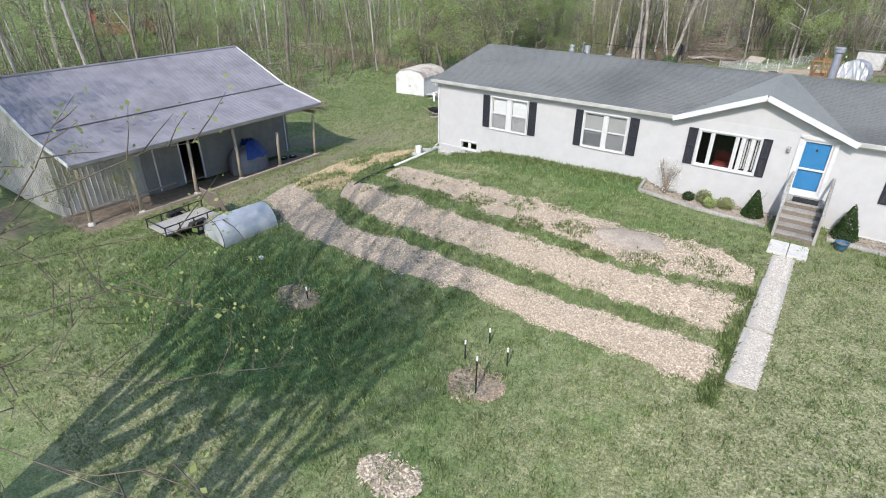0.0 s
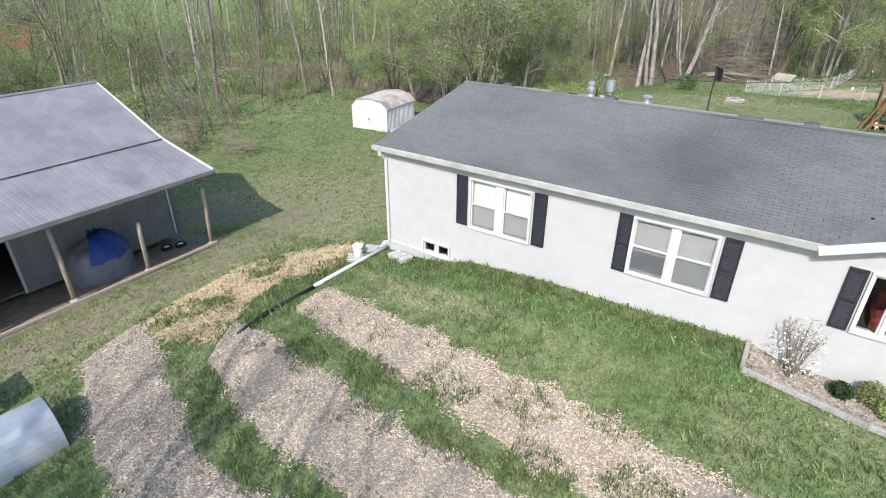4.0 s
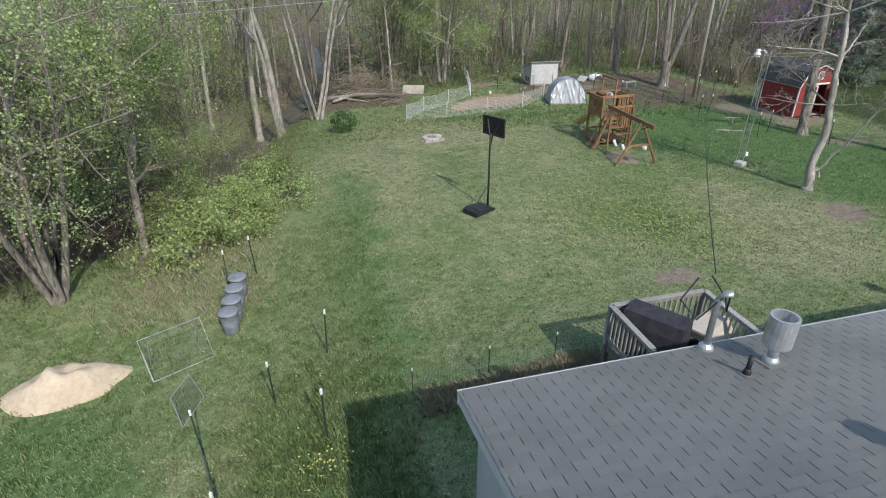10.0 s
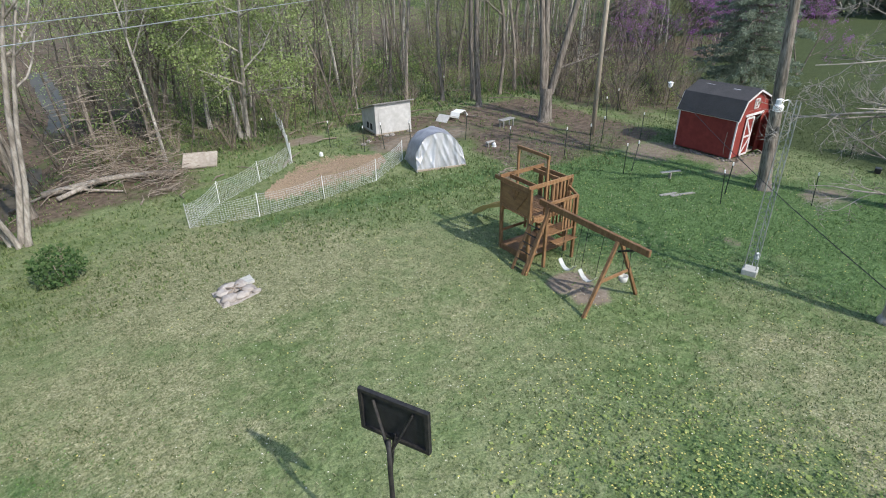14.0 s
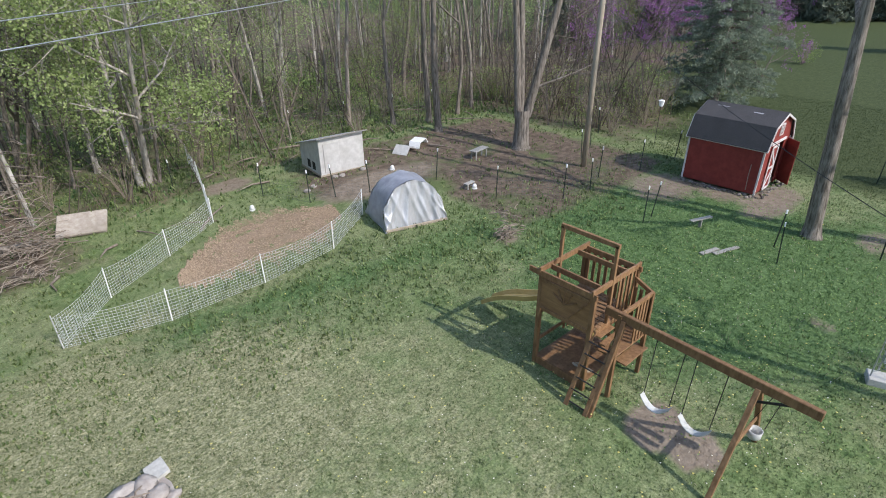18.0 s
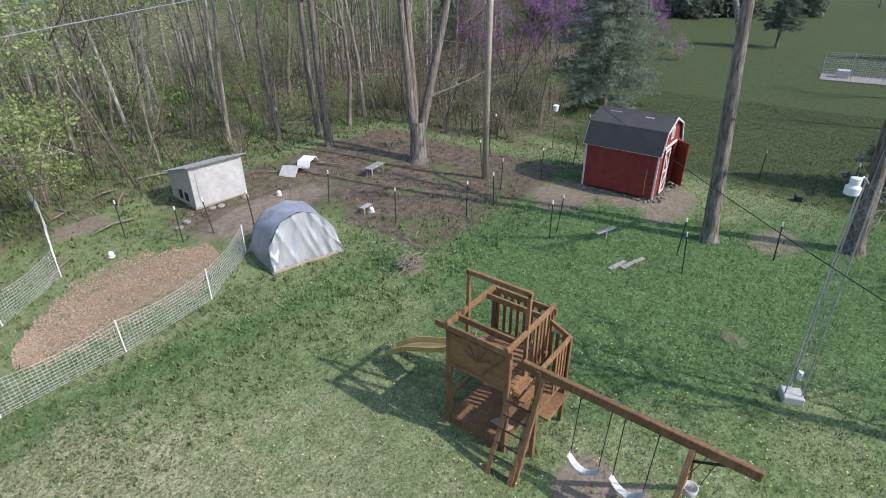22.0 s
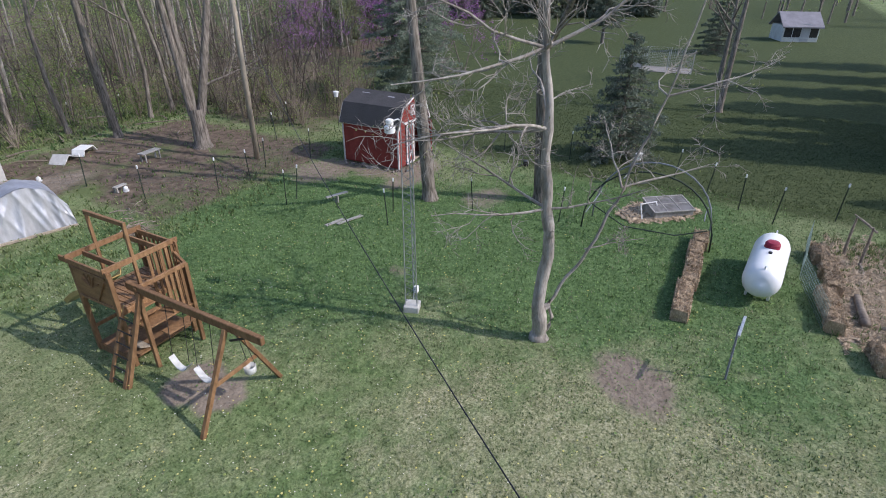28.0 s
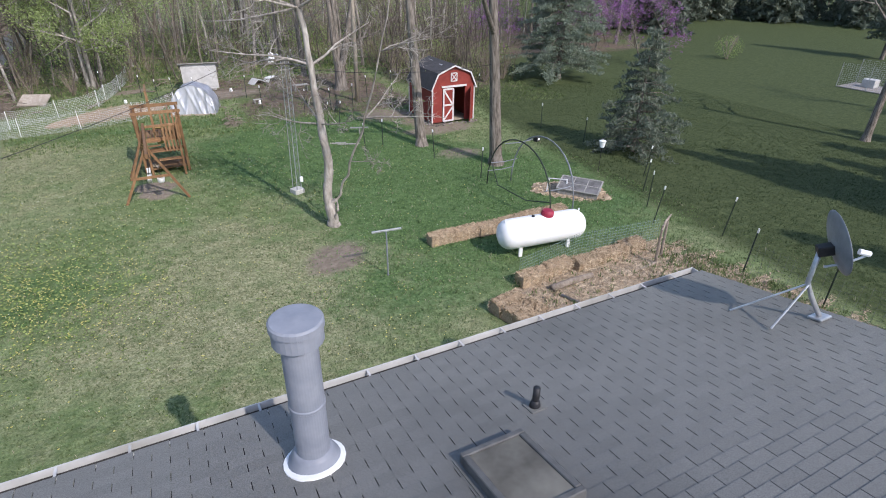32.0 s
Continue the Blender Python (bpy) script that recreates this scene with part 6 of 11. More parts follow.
rebounder()
t = thing("folded_net_panel", (-20.3, 37.1, gz(-20.3, 37.1)), 70, "narrow metal panel of netting standing askew", "net frame")
part("frame", B().tube([(-0.5, 0, 0.02), (0.5, 0, 0.02), (0.45, 0.2, 0.75), (-0.35, 0.2, 0.75), (-0.5, 0, 0.02)], 0.014, 6), M_GALV, t)
b = B()
for k in range(1, 12):
    b.tube([(-0.5 + k / 12, 0, 0.02), (-0.35 + 0.8 * k / 12, 0.2, 0.75)], 0.004, 3, False)
    b.tube([(-0.5 + 0.15 * k / 12, 0.2 * k / 12, 0.02 + 0.73 * k / 12), (0.5 - 0.05 * k / 12, 0.2 * k / 12, 0.02 + 0.73 * k / 12)], 0.004, 3, False)
part("netting", b, M_WIRE, t)


def trash_can():
    t = thing("trash_can", (0, 0, 0), 0, "ribbed grey rubbish bin with a domed lid", "trash can", "bins by the fence")
    part("body", B().lathe([(0.2, 0.0), (0.22, 0.03), (0.235, 0.25), (0.245, 0.27), (0.24, 0.3), (0.26, 0.62), (0.275, 0.64), (0.26, 0.66), (0.0, 0.66)], 22), M_CANGREY, t, smooth=True)
    lid = part("lid", B().lathe([(0.285, 0.645), (0.285, 0.69), (0.22, 0.73), (0.2, 0.725), (0.12, 0.76), (0.0, 0.765)], 22), M_CANGREY, t, smooth=True)
    part("lid_handle", B().tube([(-0.07, 0, 0.75), (-0.05, 0, 0.79), (0.05, 0, 0.79), (0.07, 0, 0.75)], 0.012, 6), M_CANGREY, lid)
    for s in (-1, 1):
        part("handle", B().tube([(s * 0.25, -0.06, 0.55), (s * 0.31, 0, 0.55), (s * 0.25, 0.06, 0.55)], 0.013, 6), M_CANGREY, t)
    return t


CANS = [(-19.68, 40.2), (-19.64, 40.8), (-19.6, 41.4), (-19.55, 42.0)]
tc = trash_can()
tc.matrix_basis = pose(*CANS[0], gz(*CANS[0]), 0, 0, 10)
for i, (x, y) in enumerate(CANS[1:]):
    copy_thing(tc, pose(x, y, gz(x, y), 0, 0, 40 * i))


def wheelbarrow(x, y, rz):
    t = thing("wheelbarrow", (x, y, gz(x, y)), rz, "black wheelbarrow standing on the grass", "wheelbarrow")
    top = [(-0.42, -0.33, 0.6), (0.45, -0.27, 0.62), (0.45, 0.27, 0.62), (-0.42, 0.33, 0.6)]
    low = [(-0.25, -0.2, 0.33), (0.25, -0.17, 0.33), (0.25, 0.17, 0.33), (-0.25, 0.2, 0.33)]
    b = B().add(top + low + [(p[0] * 0.96, p[1] * 0.95, p[2]) for p in top] + [(p[0] * 0.95, p[1] * 0.94, p[2] + 0.02) for p in low],
                [(0, 1, 5, 4), (1, 2, 6, 5), (2, 3, 7, 6), (3, 0, 4, 7), (4, 5, 6, 7), (8, 12, 13, 9), (9, 13, 14, 10), (10, 14, 15, 11), (11, 15, 12, 8), (12, 15, 14, 13), (0, 8, 9, 1), (1, 9, 10, 2), (2, 10, 11, 3), (3, 11, 8, 0)])
    part("tray", b, M_BLACK, t)
    for s in (-1, 1):
        part("handle", B().tube([(0.75, s * 0.08, 0.26), (0.1, s * 0.2, 0.32), (-1.0, s * 0.3, 0.62)], 0.018, 7), M_POST, t)
        part("leg", B().tube([(-0.3, s * 0.22, 0.36), (-0.36, s * 0.22, 0.0), (-0.12, s * 0.2, 0.33)], 0.014, 6), M_IRON, t)
    w = part("wheel", B().lathe([(0.08, -0.04), (0.17, -0.04), (0.19, 0), (0.17, 0.04), (0.08, 0.04)], 20, (0.72, 0, 0.19), Matrix.Rotation(radians(90), 3, "X")), M_RUBBER, t, smooth=True)
    part("hub", B().lathe([(0.085, -0.045), (0.085, 0.045), (0.02, 0.05)], 14, (0.72, 0, 0.19), Matrix.Rotation(radians(90), 3, "X")), M_WHITE, w)


wheelbarrow(-22.75, 30.9, -8)
board_pile(-21.7, 32.1, 7, 12, "short lengths of firewood and roots on bare soil", M_TWIG, 0.7, 1.0, "firewood_pile", 0.6)
solo("tree_stump", B().lathe([(0.3, 0), (0.22, 0.1), (0.19, 0.3), (0.0, 0.32)], 12, (-21.6, 32.4, gz(-21.6, 32.4))), M_BLACK, "burnt dark tree stump on bare soil", "stump")
board_pile(-21.95, 30.25, 4, 13, "pale split sticks scattered on the grass", M_POST, 0.8, 0.45, "split_stick_pile", 0.4)


def railing(parent, p, q, h=0.92, gap=0.12, material=None, posts=(True, True)):
    """A rail with balusters from p to q (points on the floor line)."""
    m = material or M_GREYWOOD
    p, q = Vector(p), Vector(q)
    up = Vector((0, 0, h))
    part("top_rail", B().beam(p + up, q + up, 0.13, 0.035), m, parent)
    part("upper_rail", B().beam(p + up * 0.92, q + up * 0.92, 0.04, 0.08), m, parent)
    part("lower_rail", B().beam(p + up * 0.14, q + up * 0.14, 0.04, 0.08), m, parent)
    n = max(2, int((q - p).length / gap))
    for k in range(n + 1):
        c = p.lerp(q, k / n)
        part("baluster", B().beam(c + up * 0.06, c + up * 0.95, 0.035, 0.035, 0.0), m, parent)
    for c, on in zip((p, q), posts):
        if on:
            part("post", B().beam(c - Vector((0, 0, 0.25)), c + up * 1.0, 0.09, 0.09, 0.008), m, parent)


fz = 1.08
t = thing("side_stairs", (-16.5, 29.5, gz(-17.5, 29.5)), 0, "weathered wooden side stairs with balustrades", "stairs")
o = Vector((-16.5, 29.5, gz(-17.5, 29.5)))
part("landing", B().box((0.55, -0.05, fz - o.z - 0.02), (1.15, 1.7, 0.05), None, 0.006), M_GREYWOOD, t)
for dx, dy in ((0.02, 0.75), (0.02, -0.8), (1.0, 0.75)):
    part("support", B().box((dx, dy, (fz - o.z) / 2 - 0.2), (0.1, 0.1, fz - o.z + 0.2)), M_GREYWOOD, t)
lowz = gz(-19.6, 29.5) - o.z
for dy in (0.3, -0.78):
    railing(t, (0.0, dy, fz - o.z), (-3.1, dy, lowz + 0.12), 0.95)
    part("stringer", B().beam((0, dy, fz - o.z - 0.12), (-3.1, dy, lowz + 0.0), 0.05, 0.25, 0.006), M_GREYWOOD, t)
railing(t, (0.0, 0.3, fz - o.z), (1.1, 0.8, fz - o.z), 0.92, posts=(False, True))
n = 9
for k in range(n):
    part("tread", B().box((-0.17 - k * 0.33, -0.23, (fz - o.z) + (lowz - fz + o.z) * (k + 1) / (n + 0.5)), (0.3, 1.1, 0.04), None, 0.005), M_GREYWOOD, t)

# ---- back deck ----
dz = 0.38
D0, D1, DY0, DY1 = -11.05, -8.72, 31.0, 34.95
t = thing("back_deck", (-9.9, 33, gz(-9.9, 33)), 0, "brown plank deck with a grey balustrade behind the house", "deck")
o = Vector((-9.9, 33, gz(-9.9, 33)))
x = D0 + 0.07
while x < D1 + 1.9:
    y1 = DY1 if x < D1 else 32.6
    part("plank", B().box((x - o.x, (DY0 + y1) / 2 - o.y, dz - o.z), (0.132, y1 - DY0, 0.035), None, 0.005), M_DECKWOOD, t)
    x += 0.14
for p, q in (((D0, 33.4), (D0, DY1)), ((D0, DY1), (D1, DY1)), ((D1, DY1), (D1, 32.6))):
    railing(t, (p[0] - o.x, p[1] - o.y, dz - o.z), (q[0] - o.x, q[1] - o.y, dz - o.z), 0.95, 0.13, posts=(p[1] == 33.4, True))
for x, y in ((D0, 31.2), (D0, 33.2), (D0, 34.9), (D1, 34.9), (D1 + 1.8, 32.5)):
    part("support", B().box((x - o.x, y - o.y, (dz - o.z) / 2 - 0.1), (0.1, 0.1, dz - o.z + 0.1)), M_DECKWOOD, t)
part("rim_board", B().box((0, DY1 - o.y, dz - o.z - 0.1), (D1 - D0, 0.04, 0.2)).box((D0 - o.x, 33 - o.y, dz - o.z - 0.1), (0.04, 3.9, 0.2)), M_DECKWOOD, t)
t = thing("dog_house", (-9.15, 34.2, dz + 0.02), -62, "beige plastic dog kennel on the deck", "dog house")
part("shell", B().prism([(-0.32, 0), (-0.36, 0.42), (-0.2, 0.64), (0.2, 0.64), (0.36, 0.42), (0.32, 0)], 1, -0.45, 0.45), M_DOGHOUSE, t)
part("roof", B().prism([(-0.4, 0.4), (-0.22, 0.67), (0.22, 0.67), (0.4, 0.4), (0.36, 0.4), (0.2, 0.62), (-0.2, 0.62), (-0.36, 0.4)], 1, -0.5, 0.48), M_DOGHOUSE, t)
part("doorway", B().prism([(-0.17, 0.05), (-0.17, 0.36), (0, 0.46), (0.17, 0.36), (0.17, 0.05)], 1, -0.47, -0.44), M_BLACK, t)
t = thing("covered_grill", (-10.35, 34.3, dz + 0.02), 35, "barbecue grill under a black cloth cover", "grill")
part("cover", B().prism([(-0.36, 0.05), (-0.33, 0.75), (-0.26, 1.02), (0.26, 1.02), (0.33, 0.75), (0.36, 0.05)], 1, -0.62, 0.62), mat("grill_cloth", (0.03, 0.028, 0.035), (0.05, 0.047, 0.055), 5, 0.8, bump=0.5, bscale=7), t)
part("side_shelf", B().box((0, 0.78, 0.72), (0.42, 0.32, 0.05), None, 0.01), M_IRON, t)
t = thing("gas_bottle", (-10.75, 33.65, dz + 0.02), 0, "white gas bottle beside the grill", "gas bottle")
part("body", B().lathe([(0.1, 0), (0.15, 0.03), (0.155, 0.25), (0.11, 0.33), (0.04, 0.35)], 18), M_WHITE, t, smooth=True)
part("collar", B().lathe([(0.09, 0.33), (0.09, 0.43), (0.08, 0.43), (0.08, 0.33)], 14), M_WHITE, t)
t = thing("bicycle", (-7.75, 32.0, dz + 0.02), 20, "dark bicycle leaning on the deck", "bicycle")
for x in (-0.5, 0.5):
    w = part("wheel", B().tube([(x + 0.31 * math.cos(a * math.pi / 12), 0, 0.33 + 0.31 * math.sin(a * math.pi / 12)) for a in range(25)], 0.02, 6), M_RUBBER, t)
    part("spokes", B().tube([(x - 0.3, 0, 0.33), (x + 0.3, 0, 0.33)], 0.004, 3).tube([(x, 0, 0.03), (x, 0, 0.63)], 0.004, 3).tube([(x - 0.2, 0, 0.12), (x + 0.2, 0, 0.54)], 0.004, 3), M_GALV, w)
part("frame", B().tube([(-0.5, 0, 0.33), (-0.08, 0, 0.3), (0.35, 0, 0.75), (-0.2, 0, 0.72), (-0.08, 0, 0.3)], 0.018, 6).tube([(0.5, 0, 0.33), (0.33, 0, 0.85)], 0.016, 6).tube([(-0.5, 0, 0.33), (-0.2, 0, 0.72)], 0.012, 6), M_IRON, t)
part("handlebar", B().tube([(0.33, -0.25, 0.95), (0.33, 0, 0.9), (0.33, 0.25, 0.95)], 0.012, 6), M_GALV, t)
part("saddle", B().box((-0.22, 0, 0.82), (0.24, 0.12, 0.05), None, 0.02), M_BLACK, t)

# ---- back lawn ----
t = thing("basketball_hoop", (-10.85, 44.55, gz(-10.85, 44.55)), -62, "portable basketball hoop with a black backboard and base", "basketball hoop")
part("base", B().prism([(-0.55, 0), (0.5, 0), (0.47, 0.12), (0.3, 0.17), (-0.35, 0.22), (-0.52, 0.16)], 0, -0.36, 0.36), M_BLACK, t)
part("base_cap", B().lathe([(0.07, 0.18), (0.07, 0.22), (0.0, 0.225)], 14, (0.1, -0.3, 0.02)), M_BLACK, t)
part("pole", B().tube([(0, 0.45, 0.05), (0, 0.46, 1.2), (0, 0.46, 2.4), (0, 0.48, 2.95)], [0.04, 0.04, 0.035, 0.035], 10), M_IRON, t, smooth=True)
part("brace", B().tube([(0, -0.4, 0.16), (0, 0.45, 0.95)], 0.015, 6), M_IRON, t)
bb = part("backboard", B().box((0, 0.66, 3.17), (1.05, 0.04, 0.68), None, 0.02), M_BLACK, t)
part("frame", B().box((0, 0.635, 3.49), (1.05, 0.06, 0.05)).box((0, 0.635, 2.85), (1.05, 0.06, 0.05)).box((-0.5, 0.635, 3.17), (0.05, 0.06, 0.6)).box((0.5, 0.635, 3.17), (0.05, 0.06, 0.6)), M_IRON, bb)
part("bracket", B().beam((0, 0.48, 2.7), (0.3, 0.62, 3.4), 0.04, 0.03).beam((0, 0.48, 2.7), (-0.3, 0.62, 3.4), 0.04, 0.03).beam((0, 0.48, 2.4), (0, 0.62, 2.95), 0.04, 0.03), M_IRON, t)
part("rim", B().tube([(0.22 * math.cos(a * math.pi / 10), 0.92 + 0.22 * math.sin(a * math.pi / 10), 2.93) for a in range(21)], 0.01, 6), M_IRON, t)

M_SLABTAN = mat("weathered_slab", (0.33, 0.28, 0.235), (0.46, 0.41, 0.35), 5, 0.9, bump=0.3, stain=(0.2, 0.17, 0.13), amount=0.5)
M_PITSTONE = mat("pit_stone", (0.34, 0.3, 0.27), (0.47, 0.43, 0.39), 5, 0.9, bump=0.5, bscale=16, stain=(0.22, 0.19, 0.17), sscale=3.0, amount=0.5, vary=0.12)
t = thing("fire_pit", (-10.25, 54.9, gz(-10.25, 54.9)), 12, "square concrete fire pit heaped with flat rough stones", "fire pit")
part("slab", B().prism([(-0.62, -0.5), (-0.2, -0.56), (0.5, -0.46), (0.6, -0.05), (0.55, 0.5), (0.1, 0.47), (-0.5, 0.52), (-0.57, 0.1)], 2, -0.06, 0.05), M_PITSTONE, t)
part("corner_slab", B().prism([(0.3, 0.15), (0.72, 0.2), (0.78, 0.62), (0.42, 0.6)], 2, 0.02, 0.1), M_CONCRETE, t, "pale corner slab")
for k, (x, y, z, sx, sy, sz) in enumerate(((-0.3, -0.22, 0.1, 0.26, 0.2, 0.1), (-0.33, 0.12, 0.12, 0.2, 0.24, 0.11), (-0.05, 0.34, 0.12, 0.28, 0.16, 0.12), (0.27, 0.2, 0.13, 0.2, 0.22, 0.12), (0.3, -0.14, 0.1, 0.2, 0.2, 0.1), (0.05, -0.33, 0.1, 0.26, 0.16, 0.09),
                                         (0.0, 0.06, 0.15, 0.24, 0.17, 0.07), (-0.48, -0.4, 0.06, 0.12, 0.1, 0.07), (0.47, -0.36, 0.06, 0.14, 0.1, 0.07))):
    part("stone", B().blob((x, y, z), (sx, sy, sz), k + 3, 0.4, 12, 8), M_PITSTONE, t, smooth=True)
for k in range(4):
    a = 0.6 + k * 1.5
    part("charred_stick", B().tube([(0.34 * math.cos(a), 0.3 * math.sin(a), 0.19), (0.1 * math.cos(a + 0.4), 0.1 * math.sin(a + 0.4), 0.24), (-0.25 * math.cos(a + 0.5), -0.2 * math.sin(a + 0.5), 0.2)], [0.02, 0.018, 0.01], 6), M_TWIG, t)
M_BUSHLEAF = leaf_mat("bush_leaf", (0.05, 0.1, 0.035), (0.12, 0.19, 0.07), 0.35)
shrub("dark_bush", -14.6, 59.8, 1.7, 1.3, 1000, 0.12, M_BUSHLEAF, "dense dark green bush at the lawn's edge", 31, 8)
shrub("house_side_bush", -18.6, 27.6, 2.2, 1.4, 3200, 0.08, M_LEAF, "leafy green bush beside the side stairs", 32, 10)


M_SEAT = mat("worn_white_plastic", (0.5, 0.5, 0.47), (0.6, 0.6, 0.57), 5, 0.5, bump=0.05, stain=(0.35, 0.34, 0.3), sscale=3.0, amount=0.5)


def playset():
    zg = gz(-1.5, 51)
    t = thing("wooden_playset", (-1.3, 51, zg), 0, "brown stained wooden play tower with slide and swings", "playset")
    o = Vector((-1.3, 51, zg))

    def P(n, b, m=M_REDWOOD, label="", smooth=False):
        b.v = [tuple(Vector(p) - o) for p in b.v]
        return part(n, b, m, t, label, smooth)
    x0, x1, y0, y1, zf, zr = -2.08, -0.45, 51.35, 52.68, 0.76, 1.72
    for x, y, h in ((x0, y0, zr), (x0, y1, zr), (x1, y0, zr), (x1, y1, zr)):
        P("post", B().beam((x, y, zg - 0.02), (x, y, h), 0.1, 0.1))
    for y in (y0, y1):
        P("tall_post", B().beam((-1.46, y, zf), (-1.46, y, 2.62), 0.07, 0.07))
    P("ridge_beam", B().beam((-1.46, y0 - 0.05, 2.62), (-1.46, y1 + 0.05, 2.62), 0.07, 0.1))
    for p, q in (((x0 - 0.06, y0 - 0.1, zr), (x0 - 0.06, y1 + 0.3, zr)), ((x1, y0 - 0.1, zr), (x1, y1 + 0.1, zr)), ((x0 - 0.1, y0, zr + 0.07), (x1 + 0.1, y0, zr + 0.07)), ((x0 - 0.1, y1, zr + 0.07), (x1 + 0.1, y1, zr + 0.07)),
                 ((x0 + 0.3, y0, zr + 0.02), (x0 + 0.3, y1, zr + 0.02)), ((x1 - 0.35, y0, zr + 0.02), (x1 - 0.35, y1, zr + 0.02))):
        P("top_rail", B().beam(p, q, 0.05, 0.13))
    P("wall_panel", B().box((x0 - 0.03, (y0 + y1) / 2, 1.22), (0.03, y1 - y0 - 0.04, 0.82), None, 0.005), M_PLYWOOD, "knotty brown panel with a sunburst brace")
    c = Vector((x0 - 0.06, (y0 + y1) / 2, 1.2))
    for a in (-60, -30, 0, 30, 60):
        P("panel_brace", B().beam(c, c + Vector((0, math.sin(radians(a)) * 0.36, math.cos(radians(a)) * 0.36)), 0.02, 0.04, 0.003, up=(1, 0, 0)))
    P("panel_brace", B().beam((x0 - 0.06, y0 + 0.06, 0.86), (x0 - 0.06, y1 - 0.06, 0.86), 0.03, 0.07))
    P("panel_brace", B().beam((x0 - 0.06, y0 + 0.06, 1.58), (x0 - 0.06, y1 - 0.06, 1.58), 0.03, 0.07))
    P("panel_brace", B().beam((x0 - 0.06, y0 + 0.1, 1.5), (x0 - 0.06, y0 + 0.55, 0.9), 0.03, 0.06, up=(1, 0, 0)))
    x = x0 + 0.06
    while x < x1:
        P("floor_board", B().box((x, (y0 + y1) / 2, zf), (0.13, y1 - y0, 0.03), None, 0.004))
        x += 0.145
    for y in (y0, y1):
        P("joist", B().beam((x0, y, zf - 0.08), (x1, y, zf - 0.08), 0.04, 0.13))
    # balusters on the far side, the south side and below
    k = y0 + 0.12
    while k < y1:
        P("baluster", B().box((x1, k, 1.2), (0.025, 0.07, 1.0)))
        P("baluster", B().box((x1, k, 0.08), (0.025, 0.07, 0.76)))
        k += 0.16
    k = x0 + 1.05
    while k < x1 - 0.1:
        P("baluster", B().box((k, y1, 0.08), (0.07, 0.025, 0.76)))
        k += 0.16
    P("mid_rail", B().beam((x0 + 0.9, y1, 0.42), (x1, y1, 0.42), 0.04, 0.09))
    k = x0 + 0.95
    while k < x1:
        P("baluster", B().box((k, y0, 1.2), (0.07, 0.025, 1.0)))
        k += 0.15
    P("mid_rail", B().beam((x1, y0, 0.44), (x1, y1, 0.44), 0.04, 0.09))
    P("mid_rail", B().beam((x1, y0, -0.3), (x1, y1, -0.3), 0.04, 0.09))
    P("mid_rail", B().beam((x0, y1, -0.1), (x1, y1, -0.1), 0.04, 0.09))
    P("lower_floor", B().box(((x0 + x1) / 2, (y0 + y1) / 2, zg + 0.2), (x1 - x0, y1 - y0, 0.05), None, 0.006))
    P("lower_skirt", B().box((x0, (y0 + y1) / 2, zg + 0.1), (0.04, y1 - y0, 0.2)))
    P("toy_board", B().box((x0 + 0.35, y0 + 0.25, zg + 0.3), (0.3, 0.4, 0.04), Matrix.Rotation(0.5, 3, "Y")), M_POST)
    # wing landing on the swing side
    for x in (-1.85, -0.62):
        P("post", B().beam((x, 50.85, zg), (x, 50.85, 1.4), 0.09, 0.09))
    P("wing_floor", B().box((-1.22, 51.08, 0.32), (1.3, 0.5, 0.04), None, 0.005))
    P("wing_rail", B().beam((-1.85, 50.85, 1.38), (-0.6, 50.85, 1.38), 0.06, 0.1))
    P("wing_rail", B().beam((-0.62, 50.85, 1.38), (-0.5, 51.35, 1.5), 0.06, 0.1))
    k = -1.15
    while k < -0.62:
        P("baluster", B().box((k, 50.85, 0.85), (0.07, 0.025, 1.0)))
        k += 0.13
    for k in range(3):
        P("baluster", B().box((-0.6, 50.98 + k * 0.13, 0.85), (0.025, 0.07, 1.0)))
    P("seat_board", B().box((-1.05, 50.86, -0.02), (0.9, 0.28, 0.04), None, 0.005))
    for k, z in enumerate((0.5, 0.63)):
        P("step_board", B().box((-1.6 + 0.02 * k, 51.14 + 0.14 * k, z), (0.55, 0.14, 0.03), None, 0.004))
    # ladder of rungs up the west side
    for y in (50.82, 51.3):
        P("ladder_rail", B().beam((-2.75, y, zg), (-2.0, y, 0.85), 0.05, 0.1, up=(0, 1, 0)))
    for k in range(6):
        f = (k + 0.6) / 6.4
        P("rung", B().tube([(-2.75 + 0.7 * f, 50.82, zg + (0.85 - zg) * f), (-2.75 + 0.7 * f, 51.3, zg + (0.85 - zg) * f)], 0.018, 6), M_IRON)
    for y in (50.84, 51.28):
        P("grab_handle", B().tube([(-1.98, y, 0.55), (-2.06, y, 0.65), (-2.06, y, 0.8), (-1.98, y, 0.9)], 0.016, 6), M_SLIDE, "yellow grab handle")
    # swing beam and its frame
    P("swing_beam", B().beam((-1.82, 51.2, 1.36), (-1.8, 47.25, 1.28), 0.1, 0.19, 0.012))
    for x in (-2.88, -0.72):
        P("swing_leg", B().beam((x, 48.2, zg - 0.02), (-1.8 + (0.06 if x > -1.8 else -0.06), 48.2, 1.25), 0.09, 0.09, up=(0, 1, 0)))
    P("swing_brace", B().beam((-2.35, 48.2, 0.2), (-1.25, 48.2, 0.2), 0.04, 0.1))
    P("corner_brace", B().beam((-1.81, 48.2, 0.95), (-1.81, 47.65, 1.22), 0.02, 0.05), M_IRON)
